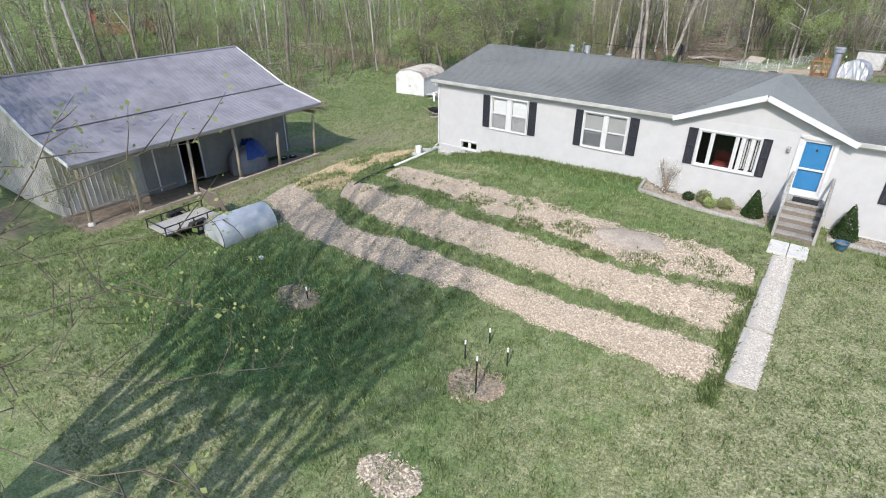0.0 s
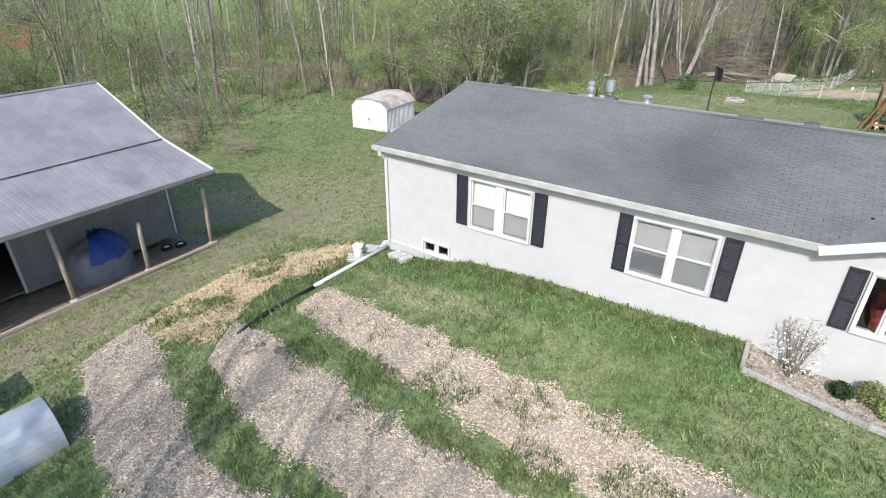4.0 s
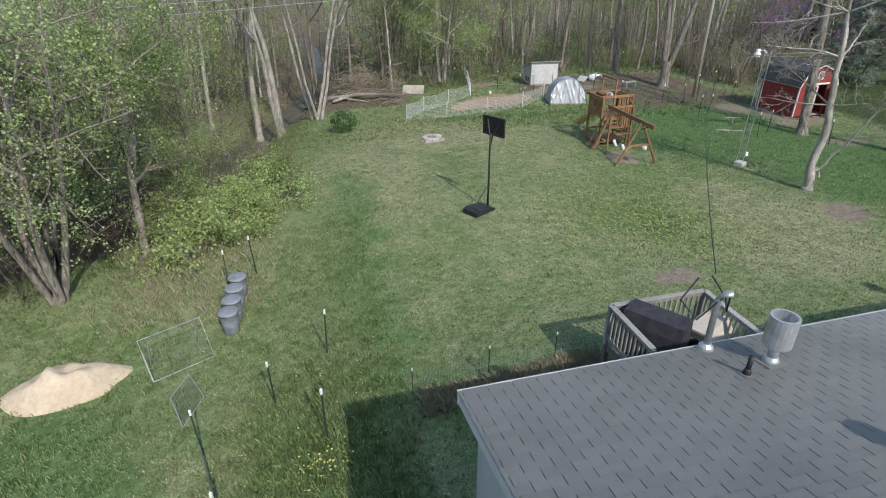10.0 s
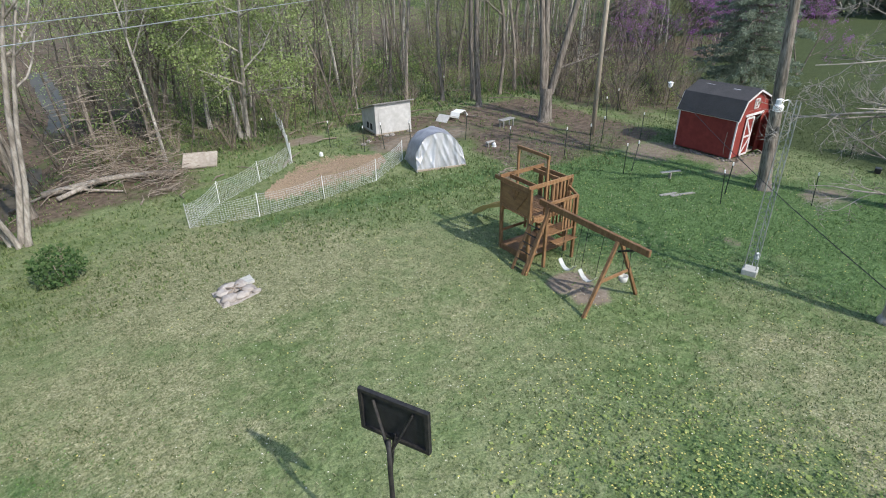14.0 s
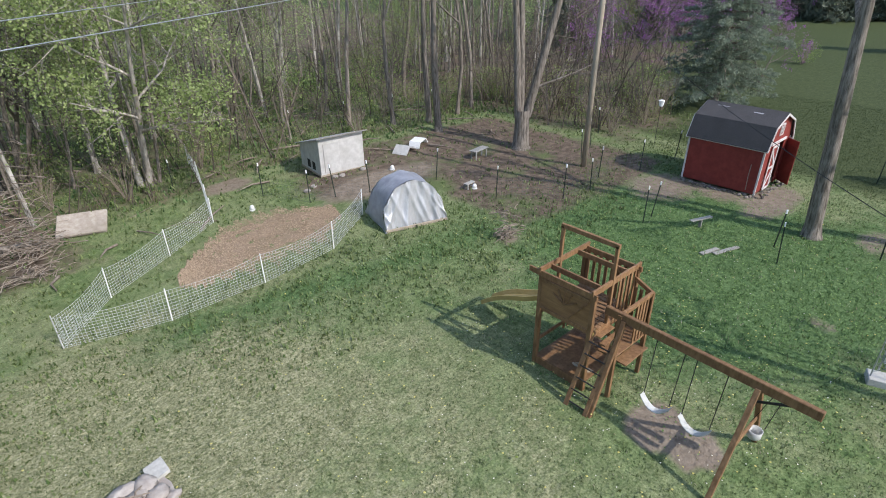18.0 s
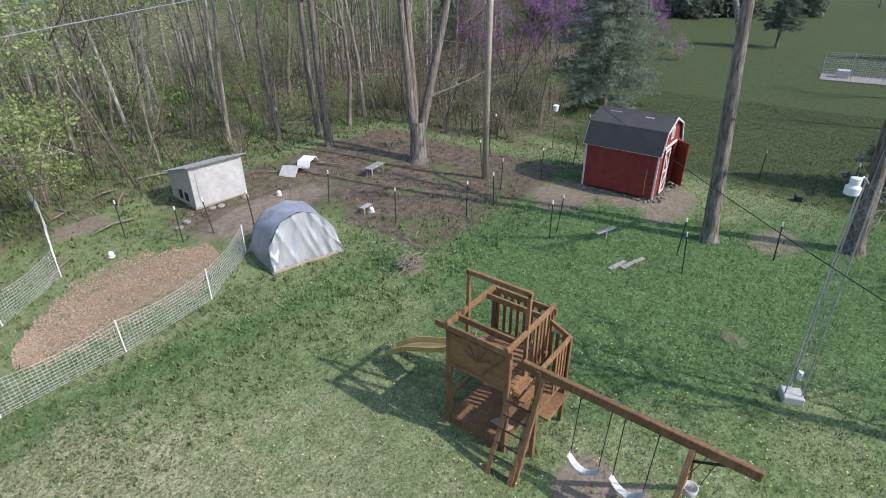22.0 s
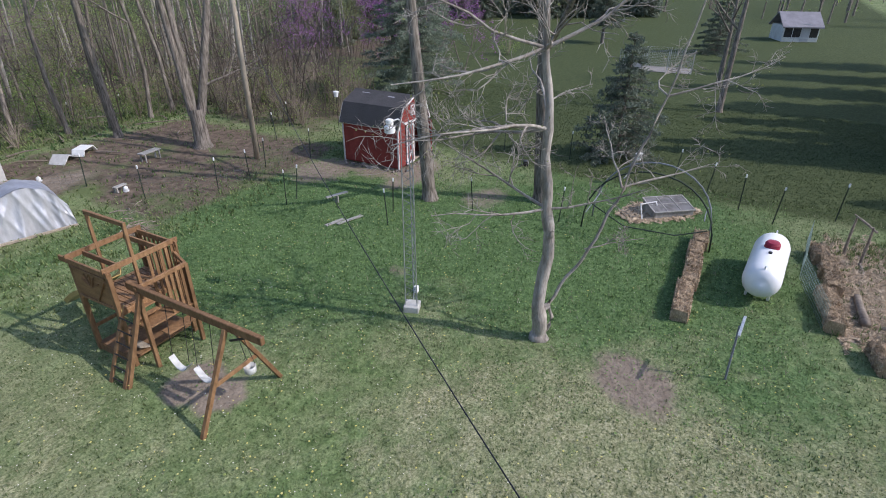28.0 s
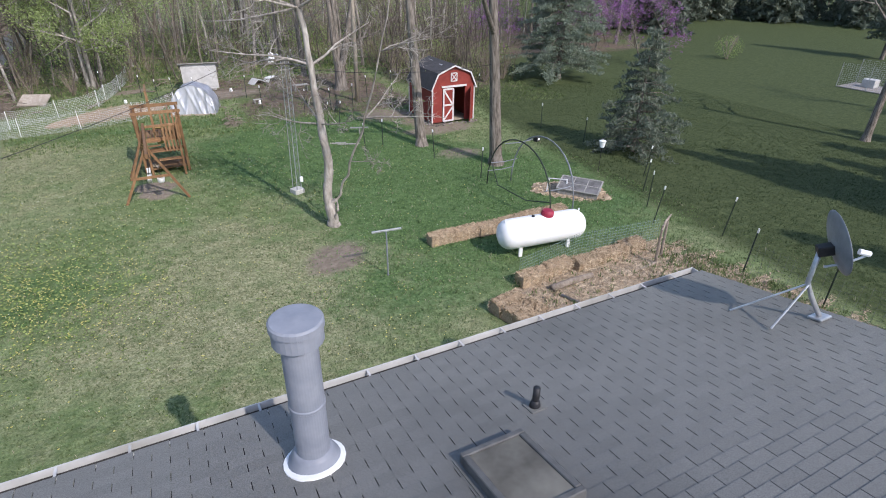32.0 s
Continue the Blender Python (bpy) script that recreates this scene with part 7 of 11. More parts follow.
    P("swing_leg", B().beam((-2.7, 50.75, zg - 0.02), (-1.86, 50.75, 1.3), 0.09, 0.09, up=(0, 1, 0)))
    for y in (49.77, 48.98):
        for s in (-0.28, 0.28):
            P("swing_chain", B().tube([(-1.81, y + s, 1.22), (-1.95, y + s * 0.95, -0.02)], 0.009, 4), M_IRON)
        b = B()
        for i in range(9):
            k = -0.3 + i * 0.075
            zz = -0.28 + 2.6 * k * k
            b.v += [(-2.03, y + k, zz), (-1.89, y + k, zz + 0.012), (-1.89, y + k, zz - 0.004), (-2.03, y + k, zz - 0.016)]
        for i in range(8):
            for q in range(4):
                r = (q + 1) % 4
                b.f.append((4 * i + q, 4 * i + r, 4 * i + 4 + r, 4 * i + 4 + q))
        b.f += [(0, 1, 2, 3), (32, 35, 34, 33)]
        P("swing_seat", b, M_SEAT, "curved white swing seat")
    P("bucket_seat", B().lathe([(0.08, 0), (0.12, 0.04), (0.13, 0.19), (0.115, 0.19), (0.1, 0.05)], 16, (-1.55, 48.1, -0.02)), M_SEAT, "white toddler swing seat", True)
    for s in (-0.12, 0.12):
        P("swing_chain", B().tube([(-1.79, 47.9 + s * 0.6, 1.2), (-1.5, 48.1 + s, 0.24)], 0.008, 4), M_IRON)
    # slide
    b = B()
    n = 14
    for i in range(n + 1):
        k = i / n
        y = 52.72 + 2.3 * k
        z = 0.84 - 1.36 * k - 0.07 * math.sin(k * 2 * math.pi)
        if k > 0.88:
            z = max(z, zg + 0.12)
        x = -1.3
        b.v += [(x - 0.24, y, z + 0.12), (x - 0.21, y, z + 0.12), (x - 0.17, y, z), (x + 0.17, y, z), (x + 0.21, y, z + 0.12), (x + 0.24, y, z + 0.12), (x + 0.2, y, z - 0.03), (x - 0.2, y, z - 0.03)]
    for i in range(n):
        for q in range(8):
            r = (q + 1) % 8
            b.f.append((8 * i + q, 8 * i + r, 8 * i + 8 + r, 8 * i + 8 + q))
    b.f += [tuple(range(8)), tuple(8 * n + q for q in range(7, -1, -1))]
    P("slide", b, M_SLIDE, "faded yellow plastic slide")


playset()
for i, (x, y) in enumerate(((-1.9, 52.6), (-0.9, 51.9))):
    solo("white_ball", B().lathe([(0.0, 0), (0.05, 0.015), (0.075, 0.06), (0.06, 0.11), (0.0, 0.135)], 12, (x, y, gz(x, y))), M_WHITE, "small white ball lying in the grass", "ball", "balls in the grass", smooth=True)

# ---- poultry run ----
RUN = [(-10.3, 61.75), (-7.78, 60.9), (-5.05, 60.75), (-2.45, 61.0), (-0.3, 62.4)]
RUN2 = [(-10.3, 61.75), (-8.7, 63.7), (-6.5, 65.1), (-4.45, 66.4), (-4.1, 67.8), (-3.3, 70.8), (-2.8, 73.6)]


def net_fence(pts, label):
    t = thing("poultry_net_fence", (pts[0][0], pts[0][1], gz(*pts[0])), 0, label, "fence")
    o = Vector((pts[0][0], pts[0][1], gz(*pts[0])))
    h = 0.95
    for i, (x, y) in enumerate(pts):
        p = Vector((x, y, gz(x, y))) - o
        part("post", B().tube([p, p + Vector((0.03 * math.sin(i * 2.1), 0.05 * math.cos(i * 1.3), h + 0.08))], 0.018, 6), M_WHITE, t, "white plastic post")
    for (ax, ay), (bx, by) in zip(pts, pts[1:]):
        b = B()
        L = math.hypot(bx - ax, by - ay)
        n = max(4, int(L / 0.1))

        def at(k, v):
            x, y = ax + (bx - ax) * k, ay + (by - ay) * k
            sag = 0.12 * math.sin(math.pi * k) * v
            return Vector((x, y, gz(x, y) + 0.02 + (h - sag) * v)) - o
        for q in range(11):
            v = (q / 10) ** 1.2
            b.tube([at(k / 6, v) for k in range(7)], 0.0052, 3, False)
        for k in range(n + 1):
            b.tube([at(k / n, 0), at(k / n, 1)], 0.0042, 3, False)
        part("netting", b, M_NET, t, "white string netting")


net_fence(RUN, "white electric poultry netting on plastic posts")
net_fence(RUN2, "white electric poultry netting along the wood side")

t = thing("chicken_coop", (1.75, 67.75, gz(1.75, 67.75)), -5, "grey painted chicken coop with a slanted roof", "coop")
w, d = 2.15, 2.0
part("front_wall", B().box((0, -d / 2, 0.83), (w, 0.04, 1.66), None, 0.006), M_COOP, t)
part("back_wall", B().box((0, d / 2, 0.55), (w, 0.04, 1.08), None, 0.006), M_COOP, t)
for s in (-1, 1):
    part("side_wall", B().prism([(-d / 2 + 0.02, 0), (d / 2 - 0.02, 0), (d / 2 - 0.02, 1.08), (-d / 2 + 0.02, 1.64)], 0, s * (w / 2 - 0.02) - 0.02, s * (w / 2 - 0.02) + 0.02), M_COOP, t)
part("roof", B().beam((0, -d / 2 - 0.2, 1.745), (0, d / 2 + 0.2, 1.045), w + 0.3, 0.035, 0.006), M_GREYPAINT, t)
part("roof_edge", B().box((0, -d / 2 - 0.21, 1.75), (w + 0.3, 0.025, 0.05)), M_GREYWOOD, t)
part("door", B().box((-0.5, -d / 2 - 0.03, 0.8), (0.75, 0.03, 1.3), None, 0.006), M_COOP, t)
for y in (-0.35, 0.15):
    part("hatch", B().box((-w / 2 - 0.005, y, 0.35), (0.02, 0.28, 0.35)), M_DARK, t)
part("skid", B().box((0, 0, 0.03), (w + 0.05, d + 0.05, 0.08)), M_POST, t)
for i, (x, y) in enumerate(((1.0, 66.4), (1.3, 66.3), (2.4, 66.3), (-0.6, 66.0), (-0.2, 66.2))):
    solo("field_stone", B().blob((x, y, gz(x, y) + 0.04), (0.16, 0.12, 0.08), i), M_STONE, "small grey stone by the coop", "stone", "stones by the coop")
for i, (x, y) in enumerate(((-2.95, 66.2), (3.3, 65.3), (4.4, 61.2))):
    t = thing("poultry_waterer", (x, y, gz(x, y)), 0, "small white plastic poultry waterer", "waterer", "poultry waterers")
    part("dish", B().lathe([(0.1, 0), (0.12, 0.04), (0.11, 0.05)], 16), M_BUCKET, t)
    part("tank", B().lathe([(0.09, 0.05), (0.09, 0.16), (0.05, 0.21), (0.0, 0.22)], 16), M_BUCKET, t, smooth=True)


M_TARPTOP = mat("dull_tarp", (0.26, 0.27, 0.31), (0.36, 0.37, 0.42), 3, 0.4, metal=0.1, bump=0.35, bscale=8, spec=0.5)


def dome_tent():
    o = (0.77, 61.15, gz(0.77, 61.15))
    t = thing("tarp_shelter", o, -15, "round shelter covered with a silver grey tarp", "tarp shelter")
    n, m = 72, 16
    W, D, H = 1.2, 0.72, 1.58

    def surf(u, v):
        a = math.pi * u
        k = 2 * v - 1
        x, z = -W * math.cos(a) * (1 + 0.0 * k), H * math.sin(a) ** 0.84
        y = D * k * (1 - 0.25 * math.sin(a) ** 2)
        wr = 0.035 * noise.noise(Vector((x * 2.6, y * 1.2, z * 2.1))) + 0.012 * math.sin(u * 34 + 3 * k)
        return Vector((x * (1 + wr), y + wr * 0.4, z * (1 + wr * 0.6)))
    b = B()
    for i in range(n + 1):
        for j in range(m + 1):
            b.v.append(tuple(surf(i / n, j / m)))
    for i in range(n):
        for j in range(m):
            a = i * (m + 1) + j
            b.f.append((a, a + 1, a + m + 2, a + m + 1))
    part("cover", b, M_TARPTOP, t, "dull grey top sheet", smooth=True)
    # the front sheet, with folds falling from the ridge
    for side, name in ((-1, "front_sheet"), (1, "back_sheet")):
        b = B()
        q = 20
        for i in range(n + 1):
            e = surf(i / n, 0 if side < 0 else 1)
            for j in range(q + 1):
                k = j / q
                ray = math.atan2(e.x * (1 - 0.2 * k), 0.4 + 1.3 * k)
                fold = 0.1 * noise.noise(Vector((i * 0.18, k * 0.9, 7))) + 0.085 * (1 - abs(2 * ((ray * 2.3 + 0.1 * side) % 1) - 1)) ** 4 * (0.25 + k) + 0.06 * (1 - abs(2 * ((i * 0.08 - 0.9 * k) % 1) - 1)) ** 5
                b.v.append((e.x * (1 + 0.03 * k), e.y + side * (0.03 + 0.28 * k + fold), e.z * (1 - k) + 0.0))
        for i in range(n):
            for j in range(q):
                a = i * (q + 1) + j
                b.f.append((a, a + 1, a + q + 2, a + q + 1))
        part(name, b, M_TARP, t, "shiny silver tarp hanging in folds", smooth=True)
    for y in (-D - 0.28, D + 0.28):
        part("base_board", B().box((0, y, 0.04), (2.4, 0.07, 0.09), None, 0.008), M_POST, t)


dome_tent()
t = thing("folded_sheet_pile", (5.3, 66.9, gz(5.3, 66.9)), 20, "bent grey plastic sheets dumped under the trees", "scrap sheet")
part("sheet", B().prism([(-0.55, 0), (-0.15, 0.35), (0.55, 0.12), (0.55, 0.09), (-0.15, 0.31), (-0.5, 0)], 1, -0.4, 0.4), M_COOP, t)
t = thing("bent_white_sheet", (6.35, 67.15, gz(6.35, 67.15)), 25, "bent white plastic sheet lying under the trees", "scrap sheet")
part("sheet", B().prism([(-0.5, 0.0), (-0.38, 0.3), (0.3, 0.34), (0.52, 0.08), (0.5, 0.05), (0.28, 0.3), (-0.36, 0.26), (-0.47, 0)], 1, -0.3, 0.3), M_BUCKET, t)
for x, y, n, g in ((7.6, 64.1, "plank_bench", "grey plank bench on two trestles"), (4.3, 61.4, "low_plank_stool", "low plank on short legs")):
    s = 1.0 if n == "plank_bench" else 0.5
    t = thing(n, (x, y, gz(x, y)), 8, g, "bench")
    part("seat", B().box((0, 0, 0.42 * s + 0.02), (1.05 * s, 0.4 * s, 0.04), None, 0.006), M_GREYWOOD, t)
    for dx in (-0.4 * s, 0.4 * s):
        for dy in (-0.14 * s, 0.14 * s):
            part("leg", B().box((dx, dy, 0.21 * s), (0.05, 0.05, 0.42 * s)), M_GREYWOOD, t)
for i, (x, y, a, L) in enumerate(((8.0, 53.45, -20, 0.95), (6.95, 52.05, -18, 1.1), (6.5, 52.4, -15, 0.8))):
    solo("grey_plank", B().box((x, y, gz(x, y) + 0.03 + (0.3 if i == 0 else 0)), (L, 0.16, 0.035), Matrix.Rotation(radians(a), 3, "Z"), 0.005), M_GREYWOOD, "weathered plank in the long grass", "plank", "planks in the grass")
solo("plank_trestle", B().box((8.0, 53.45, gz(8, 53.45) + 0.14), (0.06, 0.1, 0.28)), M_GREYWOOD, "short post under the weathered plank", "post")


M_BARNTRIM = mat("barn_trim_paint", (0.6, 0.57, 0.56), (0.7, 0.67, 0.66), 5, 0.5, bump=0.04, stain=(0.45, 0.36, 0.33), sscale=2.0, amount=0.35)
M_RUBBLE = mat("dusty_rubble", (0.13, 0.11, 0.095), (0.29, 0.255, 0.225), 6, 0.95, bump=0.5, bscale=20, vary=0.3)


def red_barn():
    cx, cy = 13.45, 54.75
    t = thing("red_garden_barn", (cx, cy, gz(cx, cy) - 0.02), 1, "red gambrel garden shed with white trim and an open door", "shed")
    w, d, h = 2.62, 2.95, 2.04
    H1, H2 = 2.74, 3.12
    poly = [(-w / 2, 0.12), (w / 2, 0.12), (w / 2, h), (w / 2 - 0.32, H1), (0, H2), (-w / 2 + 0.32, H1), (-w / 2, h)]
    for s in (-1, 1):
        part("side_wall", B().box((s * (w / 2 - 0.02), 0, (h + 0.12) / 2), (0.04, d, h - 0.12)), M_BARNRED, t)
    part("back_wall", B().prism(poly, 1, d / 2 - 0.04, d / 2), M_BARNRED, t)
    b = B()
    dx0, dx1, dh = -0.68, 0.72, 1.97
    b.prism([(-w / 2, 0.12), (dx0, 0.12), (dx0, dh), (dx1, dh), (dx1, 0.12), (w / 2, 0.12), (w / 2, h), (w / 2 - 0.32, H1), (0, H2), (-w / 2 + 0.32, H1), (-w / 2, h)], 1, -d / 2, -d / 2 + 0.04)
    part("front_wall", b, M_BARNRED, t)
    part("floor", B().box((0, 0, 0.14), (w - 0.1, d - 0.1, 0.05)), M_POST, t)
    rp = [(-w / 2 - 0.1, h - 0.12), (-w / 2 + 0.3, H1 + 0.02), (0, H2 + 0.04), (w / 2 - 0.3, H1 + 0.02), (w / 2 + 0.1, h - 0.12)]
    for p, q in zip(rp, rp[1:]):
        part("roof_slope", B().beam(((p[0] + q[0]) / 2, -d / 2 - 0.1, (p[1] + q[1]) / 2), ((p[0] + q[0]) / 2, d / 2 + 0.1, (p[1] + q[1]) / 2), math.hypot(q[0] - p[0], q[1] - p[1]) + 0.03, 0.05, 0.006,
                                   up=Vector((-(q[1] - p[1]), 0, q[0] - p[0]))), M_DARKROOF, t)
    for y in (-d / 2 - 0.11, d / 2 + 0.11):
        for p, q in zip(rp, rp[1:]):
            part("rake_trim", B().beam((p[0], y, p[1] - 0.05), (q[0], y, q[1] - 0.05), 0.075, 0.04, 0.005, up=(0, 1, 0)), M_BARNTRIM, t)
    for s in (-1, 1):
        part("eave_trim", B().box((s * (w / 2 + 0.05), 0, h - 0.14), (0.05, d + 0.2, 0.065)), M_BARNTRIM, t)
        for y in (-d / 2, d / 2):
            part("corner_trim", B().box((s * w / 2, y, 1.05), (0.065, 0.065, 1.9)), M_BARNTRIM, t)
    # doors: the west leaf shut, the east leaf swung open
    lf = part("door", B().box((-0.34, -d / 2 - 0.03, 1.04), (0.68, 0.035, 1.82), None, 0.005), M_BARNRED, t, "shut red door leaf")

    def braces(parent, f):
        for p, q in (((-0.32, 0.18), (0.32, 0.18)), ((-0.32, 1.9), (0.32, 1.9)), ((-0.32, 1.04), (0.32, 1.04)), ((-0.3, 0.18), (-0.3, 1.9)), ((0.3, 0.18), (0.3, 1.9)), ((-0.3, 0.2), (0.3, 0.96)), ((0.3, 1.0), (-0.3, 1.88))):
            part("door_trim", B().beam(f(*p), f(*q), 0.09, 0.03, 0.004, up=f(0, 0, 1)), M_BARNTRIM, parent)
    braces(lf, lambda a, z, n=0: Vector((-0.34 + a, -d / 2 - 0.055, z)) if not n else Vector((0, 1, 0)))
    lo = part("door", B().box((0.95, -d / 2 - 0.28, 1.04), (0.035, 0.66, 1.82), Matrix.Rotation(radians(-35), 3, "Z"), 0.005), M_BARNRED, t, "open red door leaf")
    part("door_trim", B().box((0.02, -d / 2 - 0.02, 2.03), (1.55, 0.05, 0.1)), M_BARNTRIM, t)
    for p, q in (((-0.18, 2.3), (0.18, 2.3)), ((-0.18, 2.72), (0.18, 2.72)), ((-0.18, 2.3), (-0.18, 2.72)), ((0.18, 2.3), (0.18, 2.72)), ((-0.18, 2.3), (0.18, 2.72)), ((0.18, 2.3), (-0.18, 2.72))):
        part("loft_trim", B().beam((p[0], -d / 2 - 0.02, p[1]), (q[0], -d / 2 - 0.02, q[1]), 0.05, 0.03, 0.003, up=(0, 1, 0)), M_BARNTRIM, t)
    part("roof_hatch", B().box((-0.45, -0.6, 2.95), (0.34, 0.36, 0.08), Matrix.Rotation(radians(-29), 3, "Y"), 0.01), M_GREYPAINT, t)
    part("roof_hatch", B().box((-0.35, 0.8, 3.0), (0.3, 0.5, 0.06), Matrix.Rotation(radians(-29), 3, "Y"), 0.01), M_GREYPAINT, t)
    part("hanging_rope", B().tube([(-w / 2 - 0.04, -d / 2 + 0.35, 1.3), (-w / 2 - 0.08, -d / 2 + 0.35, 0.8), (-w / 2 - 0.04, -d / 2 + 0.33, 0.25)], 0.015, 5), M_TWIG, t)
    rs = random.Random(41)
    for k in range(46):
        a, b = rs.uniform(0.05, 0.14), rs.uniform(0.05, 0.11)
        if k < 28:
            c = (-w / 2 - rs.uniform(0.0, 0.26), -d / 2 - 0.1 + (d + 0.1) * (k + rs.random()) / 28, 0.02)
        else:
            c = (-w / 2 - 0.1 + (w + 0.2) * (k - 28 + rs.random()) / 18, -d / 2 - rs.uniform(0.05, 0.32), 0.02)
        part("foundation_stone", B().blob(c, (a, b, rs.uniform(0.04, 0.1)), k, 0.5, 7, 5), M_RUBBLE, t)

red_barn()
t = thing("bird_feeder", (15.94, 59.6, gz(15.94, 59.6)), 0, "white bird feeder on a thin pole", "bird feeder", "feeders on poles")
part("pole", B().tube([(0, 0, 0), (0, 0, 1.95)], 0.014, 6), M_IRON, t)
part("feeder", B().lathe([(0.1, 1.9), (0.14, 2.15), (0.16, 2.17), (0.03, 2.22)], 12), M_WHITE, t)
copy_thing(t, pose(15.6, 43.6, gz(15.6, 43.6) - 0.8))

# ---- mast with the yard lamp ----
t = thing("lattice_mast", (3.15, 47.05, gz(3.15, 47.05)), 0, "slim galvanised lattice mast with a yard lamp", "mast")
part("footing", B().box((0, 0, 0.09), (0.42, 0.42, 0.2), Matrix.Rotation(radians(20), 3, "Z"), 0.02), M_CONCRETE, t)
legs = [Vector((0.17 * math.cos(a), 0.17 * math.sin(a), 0)) for a in (0.3, 2.4, 4.5)]
H = 5.2
for p in legs:
    part("leg", B().tube([p * 1.1 + Vector((0, 0, 0.1)), p * 0.9 + Vector((0.12, 0.1, H))], 0.016, 6), M_GALV, t)
b = B()
for k in range(23):
    z = 0.3 + k * 0.21
    for i in range(3):
        off = Vector((0.12, 0.1, 0)) * (z / H)
        off2 = Vector((0.12, 0.1, 0)) * ((z + 0.21) / H)
        b.tube([legs[i] + off + Vector((0, 0, z)), legs[(i + 1) % 3] + off2 + Vector((0, 0, z + 0.21))], 0.006, 4, False)
part("lacing", b, M_CANGREY, t)
part("lamp_arm", B().tube([(0.05, 0.1, H - 0.1), (-0.1, 0.2, H + 0.05), (-0.28, 0.3, H + 0.0)], 0.02, 6), M_GALV, t)
part("lamp_head", B().lathe([(0.08, -0.2), (0.125, -0.18), (0.13, -0.05), (0.08, 0.0), (0.09, 0.02), (0.09, 0.12), (0.0, 0.15)], 18, (-0.3, 0.3, H - 0.05)), M_WHITE, t, smooth=False)
part("meter_box", B().box((0.2, -0.02, 0.55), (0.12, 0.1, 0.2), None, 0.01), M_WHITE, t)


def wire(name, p, q, sag, r, label, material=M_BLACK):
    p, q = Vector(p), Vector(q)
    pts = [p.lerp(q, k / 24) - Vector((0, 0, sag * 4 * (k / 24) * (1 - k / 24))) for k in range(25)]
    return solo(name, B().tube(pts, r, 4), material, label, "cable", origin=p)


wire("service_cable", (10.2, 59.85, 6.1), (-12.05, 31.4, 4.3), 1.6, 0.009, "black cable slung from the pole to the house")
wire("guy_wire", (3.27, 47.1, gz(3, 47) + 4.8), (12.3, 46.7, 3.6), 0.3, 0.01, "dark cable slung from the mast to a tree")
solo("utility_pole", B().tube([(10.15, 59.9, gz(10.15, 59.9) - 0.1), (10.2, 59.95, 4), (10.25, 59.95, 9.6)], [0.13, 0.115, 0.1], 10), M_POST, "bare wooden utility pole in the hen yard", "pole", smooth=True)
wire("power_line", (-24.0, 47.7, 6.2), (38, 91.9, 7.4), 0.0, 0.012, "pale overhead power line before the woods", M_GALV)
wire("power_line", (-22.0, 46.0, 6.75), (24, 101, 6.5), 0.0, 0.012, "pale overhead power line before the woods", M_GALV)


# ---- fence posts ----
def t_post(h):
    t = thing("fence_post", (0, 0, 0), 0, "dark green steel fence post with a white tip", "fence post", "steel posts round the garden")
    part("stake", B().box((0, 0, h / 2 - 0.05), (0.035, 0.012, h)).box((0, 0.015, h / 2 - 0.05), (0.01, 0.03, h)), M_GREENPOST, t)
    part("tip", B().box((0, 0.008, h - 0.02), (0.04, 0.045, 0.13)), M_WHITE, t)
    return t


POSTS = [(13.08, 34.58), (13.14, 32.35), (13.76, 30.03), (13.54, 38.43), (15.42, 40.78), (14.39, 39.57), (9.95, 48.48), (7.31, 50.62), (6.79, 54.97), (4.3, 59.9), (9.4, 58.6), (7.9, 58.0), (6.35, 58.2),
         (16.9, 42.2), (10.6, 45.3), (14.6, 36.5), (-1.05, 65.0), (-0.1, 64.6), (1.1, 63.9), (-2.0, 67.2), (-4.4, 71), (3.9, 63), (7.4, 55.0), (8.4, 51.1), (16.3, 57.5), (11.6, 57.9), (14.2, 57.6),
         (-17.3, 35.0), (-18.4, 36.6), (-19.2, 33.2), (-19.9, 35.6), (-17.1, 38.2), (-19.1, 43.2), (-19.9, 42.4), (-17.9, 31.8), (-18.9, 30.9), (11.1, 60.7), (13.2, 61.6), (15.2, 62.5),
         (9.0, 72.8), (6.0, 73.5), (3.0, 74.0), (0.0, 74.5), (12.0, 72.6), (18.4, 58.9), (17.4, 50.3), (17.6, 47.0)]
tp = t_post(1.35)
tp.matrix_basis = pose(*POSTS[0], gz(*POSTS[0]), 2, 1, 15)
rr = random.Random(9)
for x, y in POSTS[1:]:
    copy_thing(tp, pose(x, y, gz(x, y), rr.uniform(-5, 5), rr.uniform(-5, 5), rr.uniform(0, 180)))
for x, y in ((-15.3, 35.78), (-13.45, 35.85), (-11.85, 35.7)):
    tagged(copy_thing(tp, pose(x, y, gz(x, y), 2, -2, 30) @ Matrix.Scale(0.58, 4)), "short steel post that holds the garden netting")


